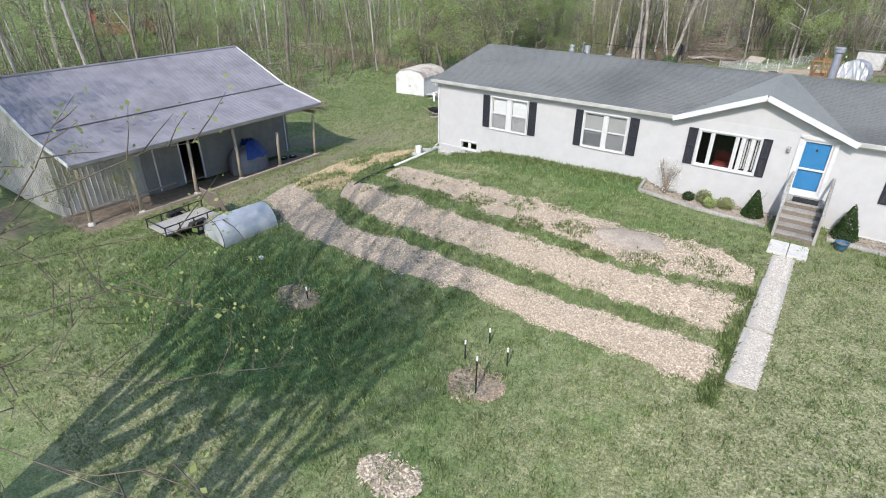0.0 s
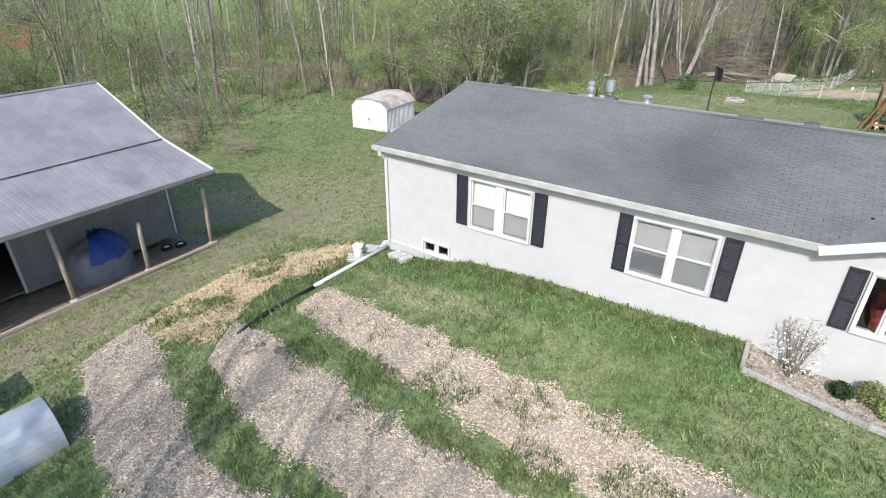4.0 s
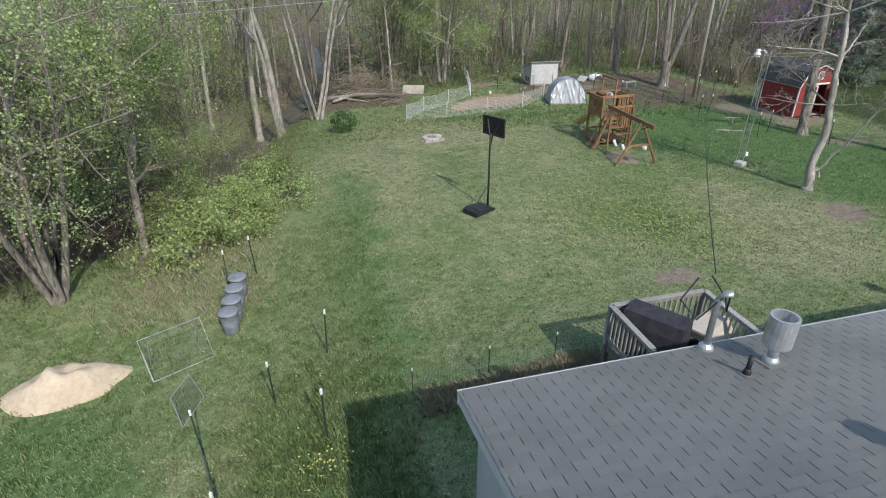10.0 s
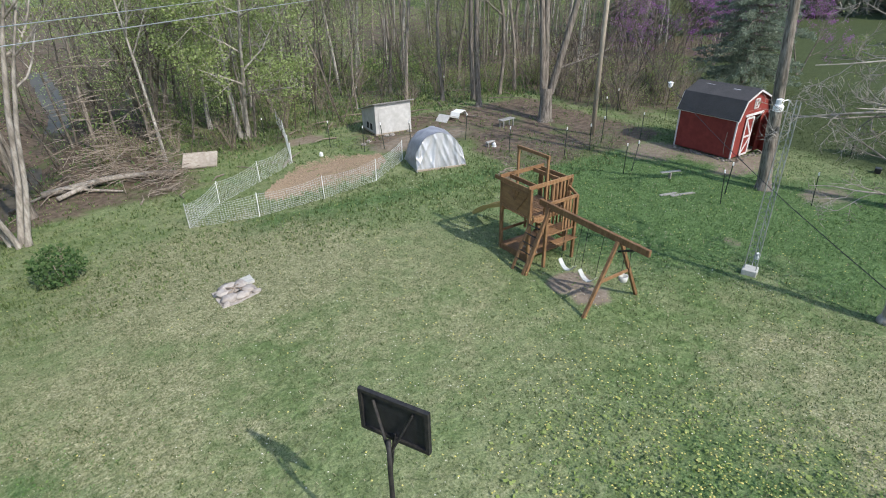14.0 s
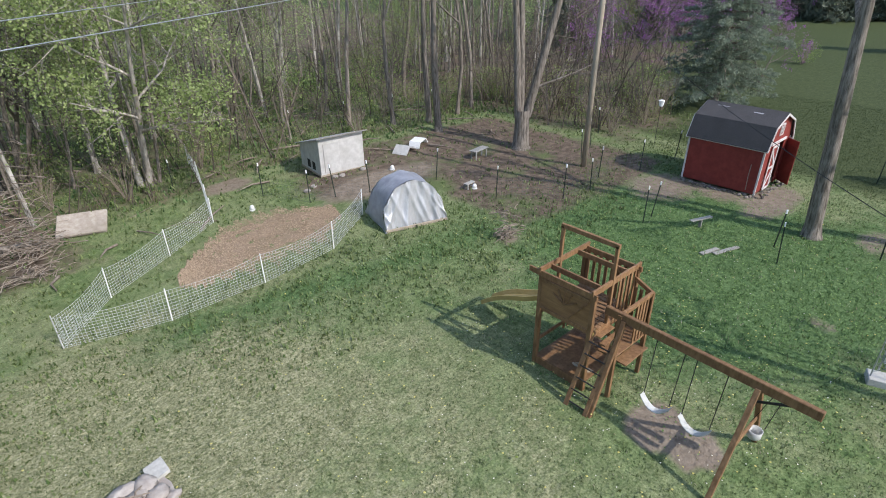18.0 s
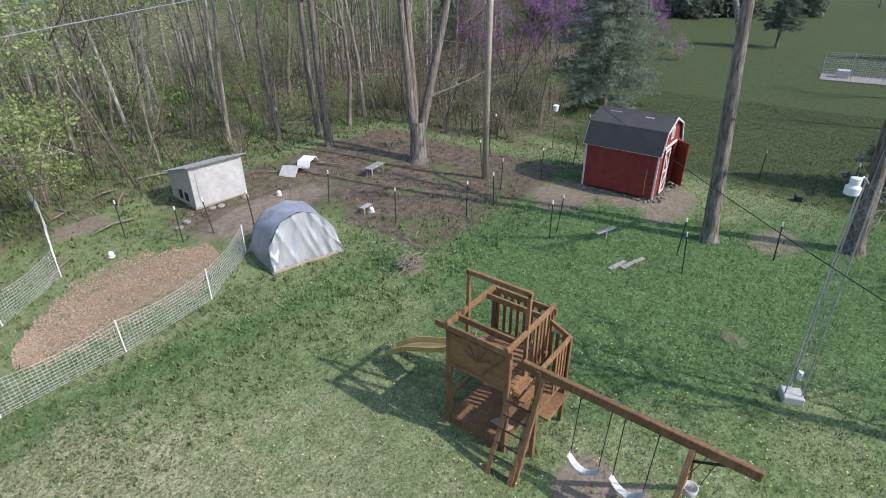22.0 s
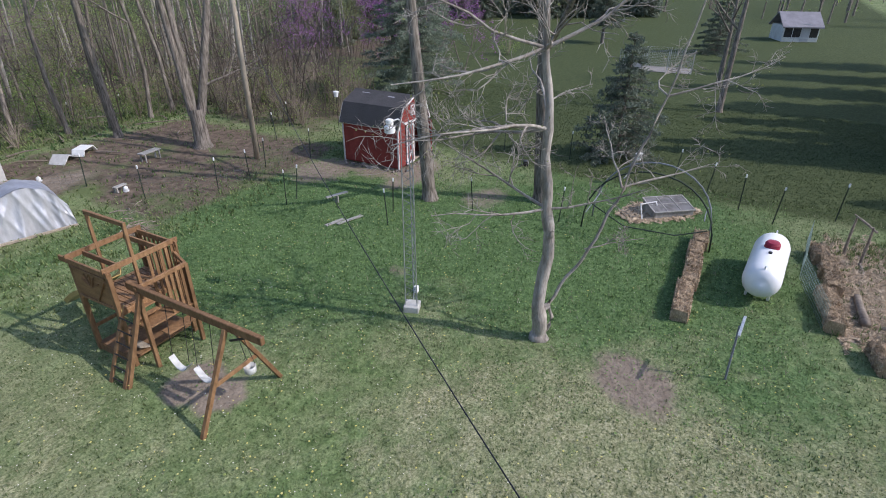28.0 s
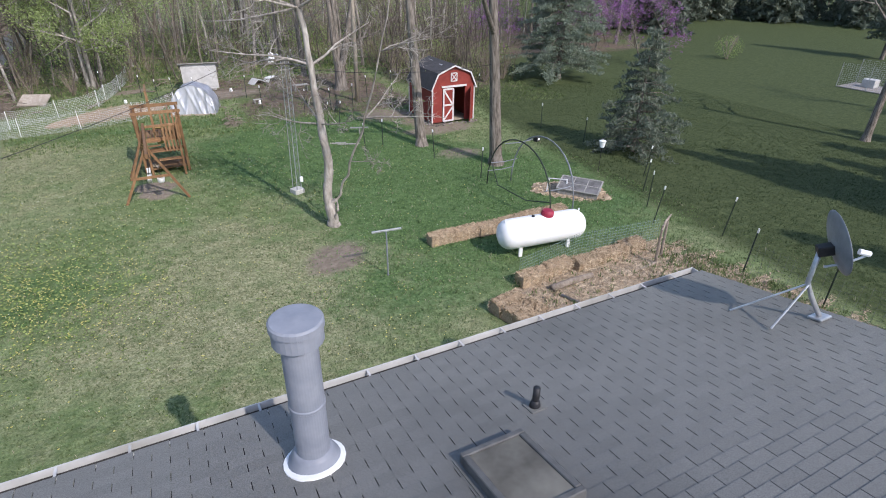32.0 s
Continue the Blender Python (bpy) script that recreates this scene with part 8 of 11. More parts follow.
def wire_fence(pts, h, label, material=M_WIRE, gx=0.2, gy=0.15, r=0.003):
    t = thing("wire_fence", (pts[0][0], pts[0][1], gz(*pts[0])), 0, label, "fence")
    o = Vector((pts[0][0], pts[0][1], gz(*pts[0])))
    for (ax, ay), (bx, by) in zip(pts, pts[1:]):
        b = B()
        L = math.hypot(bx - ax, by - ay)
        n = max(2, int(L / gx))

        def at(k, z):
            x, y = ax + (bx - ax) * k, ay + (by - ay) * k
            return Vector((x, y, gz(x, y) + z)) - o
        z = 0.02
        while z <= h:
            b.tube([at(0, z), at(0.5, z), at(1, z)], r, 3, False)
            z += gy
        for k in range(n + 1):
            b.tube([at(k / n, 0.02), at(k / n, h)], r, 3, False)
        part("mesh", b, material, t)


wire_fence([(13.08, 34.58), (13.14, 32.35), (13.76, 30.03)], 1.0, "thin wire mesh fence by the bale garden")
M_MESHGREEN = mat("mesh_green", (0.2, 0.28, 0.25), (0.3, 0.38, 0.34), 9, 0.5, bump=0)
wire_fence([(12.6, 37.4), (9.6, 37.72), (8.2, 37.5), (7.1, 37.3)], 0.78, "pale green wire mesh round the bale garden", M_MESHGREEN, 0.1, 0.1, 0.0045)
wire_fence([(4.3, 59.9), (6.35, 58.2), (7.9, 58.0), (9.4, 58.6), (11.6, 57.9)], 0.9, "sagging wire fence before the hen yard")
wire_fence([(-2.0, 67.2), (-1.05, 65.0), (-0.1, 64.6), (1.1, 63.9), (3.9, 63)], 0.9, "thin wire fence by the coop")
wire_fence([(-15.3, 35.78), (-13.45, 35.85), (-11.85, 35.7), (-10.75, 35.6)], 0.62, "low green garden netting beside the deck", M_MESHGREEN, 0.07, 0.2)
wire_fence([(-17.9, 31.8), (-19.2, 33.2), (-19.9, 35.6)], 0.8, "sagging wire fence beside tall grass")
wire_fence([(12.0, 72.6), (9.0, 72.8), (6.0, 73.5), (3.0, 74.0), (0.0, 74.5)], 1.0, "wire fence at the edge of the woods")

# ---- propane tank ----
t = thing("propane_tank", (8.85, 38.7, gz(8.85, 38.7)), -6, "large white propane tank with a red dome", "propane tank")
prof = [(0.0, -1.5), (0.2, -1.48), (0.36, -1.4), (0.45, -1.27), (0.48, -1.1), (0.48, 1.1), (0.45, 1.27), (0.36, 1.4), (0.2, 1.48), (0.0, 1.5)]
part("vessel", B().lathe(prof, 30, (0, 0, 0.68), Matrix.Rotation(radians(90), 3, "Y")), M_TANK, t, smooth=True)
part("valve_dome", B().lathe([(0.2, 1.12), (0.2, 1.24), (0.16, 1.3), (0.0, 1.32)], 20, (0.15, 0, 0)), M_CAP, t, "dull red valve dome", smooth=False)
for x in (-0.85, 0.85):
    for y in (-0.28, 0.28):
        part("leg", B().box((x, y, 0.16), (0.12, 0.07, 0.34), None, 0.008), M_TANK, t)
part("lifting_eye", B().tube([(-1.3, 0, 1.08), (-1.3, 0, 1.2)], 0.02, 6).tube([(1.3, 0, 1.08), (1.3, 0, 1.2)], 0.02, 6), M_TANK, t)
part("gauge", B().lathe([(0.05, 1.15), (0.05, 1.2), (0.0, 1.21)], 12, (-0.35, 0, 0)), M_BLACK, t)


# ---- straw bales ----
def bale_mesh(seed):
    b = B()
    L, W, H = 0.92, 0.42, 0.36
    n = 7
    rr = random.Random(seed)
    for i in range(n + 1):
        x = -L / 2 + L * i / n
        pinch = 0.93 if i in (2, 5) else 1.0
        ring = []
        for a, c in ((-0.42, 0), (-0.5, 0.12), (-0.5, 0.8), (-0.4, 0.98), (0, 1.03), (0.4, 0.98), (0.5, 0.8), (0.5, 0.12), (0.42, 0)):
            ring.append((x + rr.uniform(-0.035, 0.035), a * W * pinch * rr.uniform(0.86, 1.12), c * H * (0.5 + 0.5 * pinch) * rr.uniform(0.86, 1.1)))
        b.v += ring
    for i in range(n):
        for q in range(9):
            r = (q + 1) % 9
            b.f.append((9 * i + q, 9 * i + r, 9 * i + 9 + r, 9 * i + 9 + q))
    b.f += [tuple(range(9)), tuple(9 * n + q for q in range(8, -1, -1))]
    return b


def wisps(n, seed, L=0.92, W=0.42, H=0.36):
    r = np.random.RandomState(seed)
    face = r.randint(0, 3, n)
    c = np.stack([r.uniform(-L / 2, L / 2, n), r.uniform(-W / 2, W / 2, n), r.uniform(0.03, H, n)], 1)
    c[face == 0, 2] = H * 1.02
    c[face == 1, 1] = -W / 2 * 1.03
    c[face == 2, 1] = W / 2 * 1.03
    return blades(c, 0.05, r, 4.0)


BALES = []
for k in range(3):
    t = thing("straw_bale", (0, 0, -50), 0, "weathered straw bale laid in a row", "straw bale", "bales in rows")
    part("bale", bale_mesh(k), M_HAY, t)
    for x in (-0.2, 0.2):
        tw = B().tube([(x, -0.21, 0.02), (x, -0.215, 0.3), (x, -0.17, 0.355), (x, 0.17, 0.355), (x, 0.215, 0.3), (x, 0.21, 0.02)], 0.006, 4)
        part("twine", tw, M_TWIG, t)
    leaf_part("loose_straw", (lambda v: (np.repeat(v[0].reshape(-1, 4, 3).mean(1), 4, 0) + (v[0] - np.repeat(v[0].reshape(-1, 4, 3).mean(1), 4, 0)) * np.array([1.0, 0.35, 0.6]), v[1]))(wisps(1000, k)), M_STRAW, t)
    BALES.append(t)
used = set()


def bale(x, y, rz, k, lift=0.0, tilt=0.0):
    m = pose(x, y, gz(x, y) + lift, tilt, 0, rz)
    if k not in used:
        used.add(k)
        BALES[k].matrix_basis = m
    else:
        copy_thing(BALES[k], m)


for i in range(6):
    bale(6.3 + i * 0.9, 40.55 + 0.04 * math.sin(i * 2), 2 + 3 * math.sin(i * 3), i % 3)
for i in range(14):
    f = i / 13
    bale(6.0 + 1.1 * f, 36.2 - 5.5 * f, 10 + 4 * math.sin(i * 2.3), (i + 1) % 3)
for i in range(5):
    bale(7.4 + i * 0.95, 37.05 + 0.12 * math.sin(i * 2), 5 * math.sin(i * 1.7), i % 3)
solo("weathered_log", B().tube([(7.55, 36.35, gz(7.5, 36.3) + 0.13), (8.3, 36.4, gz(8.3, 36.4) + 0.12), (9.0, 36.4, gz(9, 36.4) + 0.1)], [0.11, 0.1, 0.085], 10), M_TWIG, "grey weathered log lying on the straw", "log", smooth=True)
solo("dead_branch", B().tube([(7.6, 36.0, gz(7.6, 36) + 0.07), (8.0, 34.8, gz(8, 34.8) + 0.07), (8.3, 33.6, gz(8.3, 33.6) + 0.06)], [0.05, 0.045, 0.025], 7), M_TWIG, "thin dead branch lying on the straw", "branch", smooth=True)
solo("dead_branch", B().tube([(9.3, 34.5, gz(9.3, 34.5) + 0.06), (9.4, 33.0, gz(9.4, 33) + 0.06), (9.2, 31.8, gz(9.2, 31.8) + 0.06)], [0.045, 0.04, 0.02], 7), M_TWIG, "thin dead branch lying on the straw", "branch", smooth=True)
t = thing("rustic_arch", (11.5, 36.3, gz(11.5, 36.3)), 30, "rough arch of brown branches in the garden", "arch")
for x in (-0.35, 0.35):
    part("upright", B().tube([(x, 0, 0), (x * 1.05, 0.02, 0.7), (x, 0.03, 1.3)], [0.045, 0.04, 0.03], 7), M_TWIG, t)
part("cross_piece", B().tube([(-0.5, 0, 1.2), (0, 0.03, 1.3), (0.5, 0, 1.34)], [0.03, 0.035, 0.02], 6), M_TWIG, t)
part("side_piece", B().tube([(-0.35, 0, 0.1), (-0.8, 0.2, 0.05), (-1.2, 0.5, 0.04)], [0.04, 0.035, 0.02], 6), M_TWIG, t)
t = thing("white_lattice_panel", (10.05, 31.0, gz(10.05, 31) + 0.12), 25, "small white plastic lattice lying on the bed", "lattice")
b = B()
for k in range(6):
    b.beam((-0.35 + k * 0.14, -0.2, 0.02), (-0.1 + k * 0.1, 0.2, 0.03), 0.03, 0.012, 0)
    b.beam((-0.1 + k * 0.1, -0.2, 0.035), (-0.35 + k * 0.14, 0.2, 0.045), 0.03, 0.012, 0)
part("slats", b, M_WHITE, t)
solo("white_plastic_pipe", B().tube([(5.55, 34.15, gz(5.6, 34.1) + 0.07), (6.1, 32.5, gz(6.1, 32.5) + 0.07), (6.6, 30.98, gz(6.6, 31) + 0.07)], 0.05, 10), M_WHITE, "white plastic pipe on the grass beside the bales", "pipe", smooth=True)
t = thing("clothes_post", (3.9, 39.3, gz(3.9, 39.3)), 84, "rusty steel clothes line post with a cross arm", "clothes post")
part("pole", B().tube([(0, 0, 0), (0.04, 0, 1.45)], 0.024, 8), M_CANGREY, t)
part("arm", B().box((0, 0, 1.46), (0.06, 0.85, 0.05), None, 0.006), M_GALV, t)

# ---- hoop house and cold frame ----
t = thing("hoop_frame", (10.8, 42.3, gz(10.8, 42.3)), 0, "bare bent pipe hoops of a small tunnel", "hoop frame")
for dx, w in ((-0.45, 1.0), (0.65, 0.95)):
    pts = []
    for k in range(17):
        a = math.pi * k / 16
        pts.append((dx + 0.1 * math.sin(a), -2.1 * math.cos(a) * w, 2.35 * math.sin(a) ** 0.8))
    part("hoop", B().tube(pts, 0.028, 7), M_GREENPOST if dx < 0 else M_CANGREY, t, smooth=True)
for y, z in ((-1.75, 1.1), (1.8, 1.0), (0.9, 2.05), (2.0, 0.6)):
    part("purlin", B().tube([(-0.5, y, z), (0.15, y + 0.02, z - 0.05), (0.75, y, z)], 0.018, 6), M_CANGREY, t)
part("sagging_pipe", B().tube([(-0.4, 1.9, 0.95), (-0.9, 0.6, 0.55), (-0.7, -1.0, 0.5), (-0.3, -1.9, 0.7)], 0.02, 6), M_GREENPOST, t)
t = thing("cold_frame", (13.1, 41.9, gz(13.1, 41.9)), -52, "low cold frame of an old window on straw", "cold frame")
for x in (-0.75, 0.75):
    part("side", B().prism([(-0.45, 0), (0.45, 0), (0.45, 0.42), (-0.45, 0.25)], 0, x - 0.03, x + 0.03), M_GREYWOOD, t)
part("back_board", B().box((0, 0.45, 0.21), (1.5, 0.04, 0.42)), M_GREYWOOD, t)
part("front_board", B().box((0, -0.45, 0.12), (1.5, 0.04, 0.24)), M_GREYWOOD, t)
sash = part("sash", B().beam((-0.8, -0.5, 0.27), (-0.8, 0.5, 0.46), 0.06, 0.04).beam((0.8, -0.5, 0.27), (0.8, 0.5, 0.46), 0.06, 0.04).beam((-0.8, -0.5, 0.27), (0.8, -0.5, 0.27), 0.06, 0.04).beam((-0.8, 0.5, 0.46), (0.8, 0.5, 0.46), 0.06, 0.04)
            .beam((-0.27, -0.5, 0.27), (-0.27, 0.5, 0.46), 0.04, 0.03).beam((0.27, -0.5, 0.27), (0.27, 0.5, 0.46), 0.04, 0.03).beam((-0.8, 0, 0.365), (0.8, 0, 0.365), 0.04, 0.03), M_GREYWOOD, t)
part("pane", B().beam((0, -0.5, 0.265), (0, 0.5, 0.455), 1.55, 0.006, 0), mat("milky_plastic", (0.1, 0.095, 0.09), (0.2, 0.195, 0.19), 3, 0.75, bump=0.05, stain=(0.2, 0.2, 0.2), sscale=2.0, amount=0.5), sash, "milky old panes")
t2 = thing("leaning_window", (12.35, 42.35, gz(12.35, 42.35)), -40, "old white window sash leaning by the cold frame", "window sash")
part("sash", B().beam((-0.4, 0, 0.02), (-0.35, 0.25, 0.5), 0.05, 0.03).beam((0.4, 0, 0.02), (0.35, 0.25, 0.5), 0.05, 0.03).beam((-0.38, 0.25, 0.5), (0.38, 0.25, 0.5), 0.05, 0.03).beam((-0.4, 0, 0.02), (0.4, 0, 0.02), 0.05, 0.03), M_TRIM, t2)
t = thing("small_solar_light", (15.9, 48.6, gz(15.9, 48.6)), 20, "small dark box with a white label by the fence", "box")
part("box", B().box((0, 0, 0.12), (0.32, 0.24, 0.24), None, 0.02), M_BLACK, t)
part("label", B().box((0, -0.122, 0.13), (0.16, 0.01, 0.1)), M_WHITE, t)

# ---- beyond the garden ----
t = thing("chain_link_kennel", (47.8, 48.0, gz(47.8, 48)), 4, "wire kennel with a stone floor on the neighbour's lawn", "kennel")
part("floor", B().box((0, 0, 0.02), (3.0, 6.2, 0.06)), M_STONE, t)
for x in (-1.5, 1.5):
    for k in range(4):
        part("post", B().tube([(x, -3.1 + k * 2.07, 0), (x, -3.1 + k * 2.07, 1.8)], 0.03, 6), M_GALV, t)
b = B()
for x in (-1.5, 1.5):
    for k in range(13):
        b.tube([(x, -3.1, 0.1 + k * 0.14), (x, 3.1, 0.1 + k * 0.14)], 0.005, 3, False)
    for k in range(40):
        b.tube([(x, -3.1 + k * 0.159, 0.05), (x, -3.1 + k * 0.159, 1.8)], 0.005, 3, False)
part("mesh", b, M_GALV, t)
part("dog_box", B().box((0.3, 1.6, 0.35), (0.8, 0.9, 0.6), None, 0.03), M_COOP, t)


def far_house(x, y, rz, w, d, h, label, paint=None, roofing=None):
    t = thing("neighbour_house", (x, y, gz(x, y)), rz, label, "house")
    part("wall", B().box((0, 0, h / 2), (w, d, h)), paint or M_BARNWALL, t)
    part("roof", B().prism([(-d / 2 - 0.4, h - 0.1), (0, h + 1.5), (d / 2 + 0.4, h - 0.1), (d / 2 + 0.4, h - 0.25), (0, h + 1.35), (-d / 2 - 0.4, h - 0.25)], 0, -w / 2 - 0.3, w / 2 + 0.3), roofing or M_DARKROOF, t)
    for k in range(4):
        wn = part("window", B().box((-w / 2 + (k + 0.6) * w / 4.2, -d / 2 - 0.02, h * 0.58), (0.9, 0.05, 1.1)), M_DARK, t)
        part("frame", B().box((-w / 2 + (k + 0.6) * w / 4.2, -d / 2 - 0.03, h * 0.58 + 0.6), (1.1, 0.07, 0.1)).box((-w / 2 + (k + 0.6) * w / 4.2, -d / 2 - 0.03, h * 0.58 - 0.6), (1.1, 0.07, 0.1)), M_TRIM, wn)
    part("door", B().box((w * 0.12, -d / 2 - 0.03, 1.05), (0.95, 0.06, 2.1)), M_GREYPAINT, t)


far_house(79.5, 36.4, -70, 4.2, 4.0, 1.9, "pale grey neighbour house far across the lawn", M_WHITEMETAL, M_BARNROOF)
far_house(-84, 41, 68, 9, 7, 3.4, "distant red house half hidden behind the woods", M_BRICK)


# ---- trees ----
class Tree:
    """Grows limbs from a trunk; keeps the bars of wood and the places of leaves."""

    def __init__(self, seed):
        self.r = random.Random(seed)
        self.b = B()
        self.tips = []

    def limb(self, p, d, length, rad, depth, sides, bend=0.18, lift=0.12, kids=(3, 5), spread=0.75, shrink=0.6, bare=0.35):
        r = self.r
        n = 5 if depth > 1 else 3 if depth == 1 else 2
        pts, rads = [Vector(p)], [rad]
        d = Vector(d).normalized()
        for k in range(n):
            d = (d + Vector((r.gauss(0, bend), r.gauss(0, bend), r.gauss(0, bend * 0.6) + lift)) * (0.5 if depth > 2 else 1)).normalized()
            pts.append(pts[-1] + d * length / n)
            rads.append(rad * (1 - 0.75 * (k + 1) / n))
        self.b.tube(pts, rads, max(3, sides), False)
        if depth == 0:
            self.tips += pts[1:]
            return
        if depth == 1:
            self.tips.append(pts[-1])
        for k in range(r.randint(*kids)):
            f = bare + (1 - bare) * (k + r.random()) / kids[1]
            f = min(f, 0.98)
            i = min(int(f * n), n - 1)
            o = pts[i].lerp(pts[i + 1], f * n - i)
            a = r.uniform(0, 6.283)
            side = d.orthogonal().normalized()
            side.rotate(Matrix.Rotation(a, 3, d))
            nd = d * (1 - spread * 0.55) + side * spread
            self.limb(o, nd, length * shrink * r.uniform(0.7, 1.15) * (1.15 - 0.4 * f), max(rads[i] * 0.6, 0.007), depth - 1, sides - 1, bend, lift, kids, spread, shrink, 0.2)


def leaves_at(tips, n, spread, size, seed, share=1.0):
    r = np.random.RandomState(seed)
    t = np.array([tuple(p) for p in tips])
    t = t[r.permutation(len(t))[:max(1, int(len(t) * share))]]
    c = t[r.randint(0, len(t), n)] + r.normal(size=(n, 3)) * spread
    return blades(c, size, r)


def tree_kind(label, seed, h, rad, trunks, depth, kids, leaf_n, leaf_size, leaf_mat_, bark, spread=0.7, bare=0.45, shrink=0.5, leaf_spread=0.25, lean=0.12, group="", lift=0.1, bend=0.14):
    t = thing("tree", (0, 0, -60), 0, label, "tree", group)
    tr = Tree(seed)
    for k in range(trunks):
        a = 6.283 * k / trunks + seed
        l = lean * (1 if trunks > 1 else 0.4)
        d = Vector((math.cos(a) * l, math.sin(a) * l, 1))
        q = Vector((math.cos(a), math.sin(a), 0)) * (rad * 0.9 if trunks > 1 else 0)
        rk = rad * (0.75 if trunks > 1 else 1) * tr.r.uniform(0.8, 1.05)
        tr.b.tube([q + Vector((0, 0, -0.15)), q + Vector((0, 0, 0.12)), q + d * 0.5], [rk * 1.7, rk * 1.25, rk * 0.98], 8, False)
        tr.limb(q + d * 0.4, d, h * tr.r.uniform(0.85, 1.05), rk, depth, 7, bend, lift, kids, spread, shrink, bare)
    part("trunk", tr.b, bark, t, smooth=True)
    if leaf_n:
        leaf_part("crown", leaves_at(tr.tips, leaf_n, leaf_spread, leaf_size, seed, 0.4 if leaf_n > 5000 else 0.6), leaf_mat_, t)
    return t


KINDS = {}


def plant(kind, x, y, s=1.0, rz=None, rr=random.Random(77), lean=(0, 0), label=""):
    k = KINDS[kind]
    a = rr.uniform(0, 360) if rz is None else rz
    m = pose(x, y, gz(x, y) - 0.05, lean[0], lean[1], a) @ Matrix.Scale(s, 4)
    if k[1]:
        ob = copy_thing(k[0], m)
    else:
        k[0].matrix_basis = m
        k[1] = True
        ob = k[0]
    return tagged(ob, label)


for i in range(3):
    KINDS["leafy%d" % i] = [tree_kind("creek side tree in fresh green leaf", 100 + i, 8.8, (0.2, 0.19, 0.16)[i], (5, 1, 3)[i], 3, (5, 7), 21000, 0.085, (M_LEAFMID, M_LEAFMID, M_LEAF)[i], M_BARK, 0.95, (0.34, 0.3, 0.2)[i], 0.58, 0.2, 0.26, lift=0.02), False]
for i in range(4):
    KINDS["bare%d" % i] = [tree_kind("tall bare woodland tree with a few buds", 200 + i, (15, 13, 16, 12)[i], (0.2, 0.16, 0.24, 0.13)[i], 1, 3, (4, 6), 900, 0.1, M_LEAFYEL, M_BARK, 0.6, 0.4, 0.42, 0.25, 0.1), False]
for i in range(3):
    KINDS["young%d" % i] = [tree_kind("slender young tree in thin spring leaf", 300 + i, (8, 7, 9)[i], (0.07, 0.06, 0.08)[i], (1, 2, 1)[i], 2, (6, 9), 3600, 0.075, (M_LEAFMID, M_LEAFYEL, M_LEAFMID)[i], M_BARK, 0.6, 0.25, 0.4, 0.35, 0.2), False]
for i in range(2):
    KINDS["pale%d" % i] = [tree_kind("pale barked tree on the creek bank", 400 + i, (14, 13)[i], (0.24, 0.2)[i], (1, 2)[i], 3, (3, 5), 1300, 0.12, M_LEAFYEL, M_BARKPALE, 0.6, 0.5, 0.4, 0.3, 0.16), False]
for i in range(2):
    KINDS["yard%d" % i] = [tree_kind("large bare yard tree with furrowed bark", 500 + i, (14, 13)[i], (0.27, 0.3)[i], 1, 4, (3, 4), 700, 0.08, M_LEAFYEL, M_BARK, 0.75, 0.35, 0.5, 0.15, 0.0, bend=0.02, lift=0.14), False]
for i in range(4):
    KINDS["pole%d" % i] = [tree_kind("slim straight woodland tree with a bare trunk", 560 + i, (14, 12, 15, 13)[i], (0.11, 0.09, 0.13, 0.1)[i], (1, 1, 1, 2)[i], 2, (6, 9), 420, 0.08, M_LEAFHAZE, (M_BARKGREY, M_BARK)[i % 2], 0.5, 0.45, 0.24, 0.3, 0.12, bend=0.05), False]
M_LEAFBRIGHT = leaf_mat("sunlit_leaf", (0.22, 0.3, 0.09), (0.54, 0.62, 0.28), 0.5)
KINDS["bright"] = [tree_kind("pale barked tree in bright fresh leaf beside the poultry run", 444, 9.0, 0.2, 2, 3, (5, 7), 17000, 0.115, M_LEAFBRIGHT, M_BARKPALE, 0.95, 0.2, 0.55, 0.3, 0.14, lift=0.02), False]
KINDS["redbud"] = [tree_kind("redbud tree in purple bloom", 540, 6.5, 0.1, 2, 3, (5, 7), 5200, 0.1, M_BLOSSOM, M_BARK, 0.9, 0.2, 0.6, 0.12, 0.35), False]


# the big forked tree of the hen yard
def forked_tree():
    x, y = 10.35, 63.85
    t = thing("tree", (x, y, gz(x, y)), 0, "big three-stemmed woodland tree with bare limbs", "tree")
    tr = Tree(520)
    tr.b.tube([(0, 0, -0.15), (0, 0, 0.15), (0, 0, 1.0), (0, 0.02, 1.9)], [0.62, 0.42, 0.36, 0.36], 10, False)
    for o, d, L, rad in (((-0.16, 0.14, 1.6), (-0.05, 0.05, 1), 12.5, 0.2), ((0.0, 0.1, 1.7), (0.0, 0.03, 1), 13, 0.18), ((0.16, -0.12, 1.6), (0.17, -0.15, 1), 12.5, 0.23)):
        tr.limb(o, d, L, rad, 3, 7, 0.03, 0.03, (3, 5), 0.65, 0.4, 0.4)
    tr.limb((0.3, -0.25, 2.9), (0.66, -0.6, 0.34), 3.6, 0.08, 2, 6, 0.12, 0.06, (4, 6), 0.7, 0.5, 0.3)
    part("trunk", tr.b, M_BARK, t, smooth=True)
    leaf_part("crown", leaves_at(tr.tips, 400, 0.2, 0.08, 521), M_LEAFYEL, t, "scattered opening buds")


forked_tree()


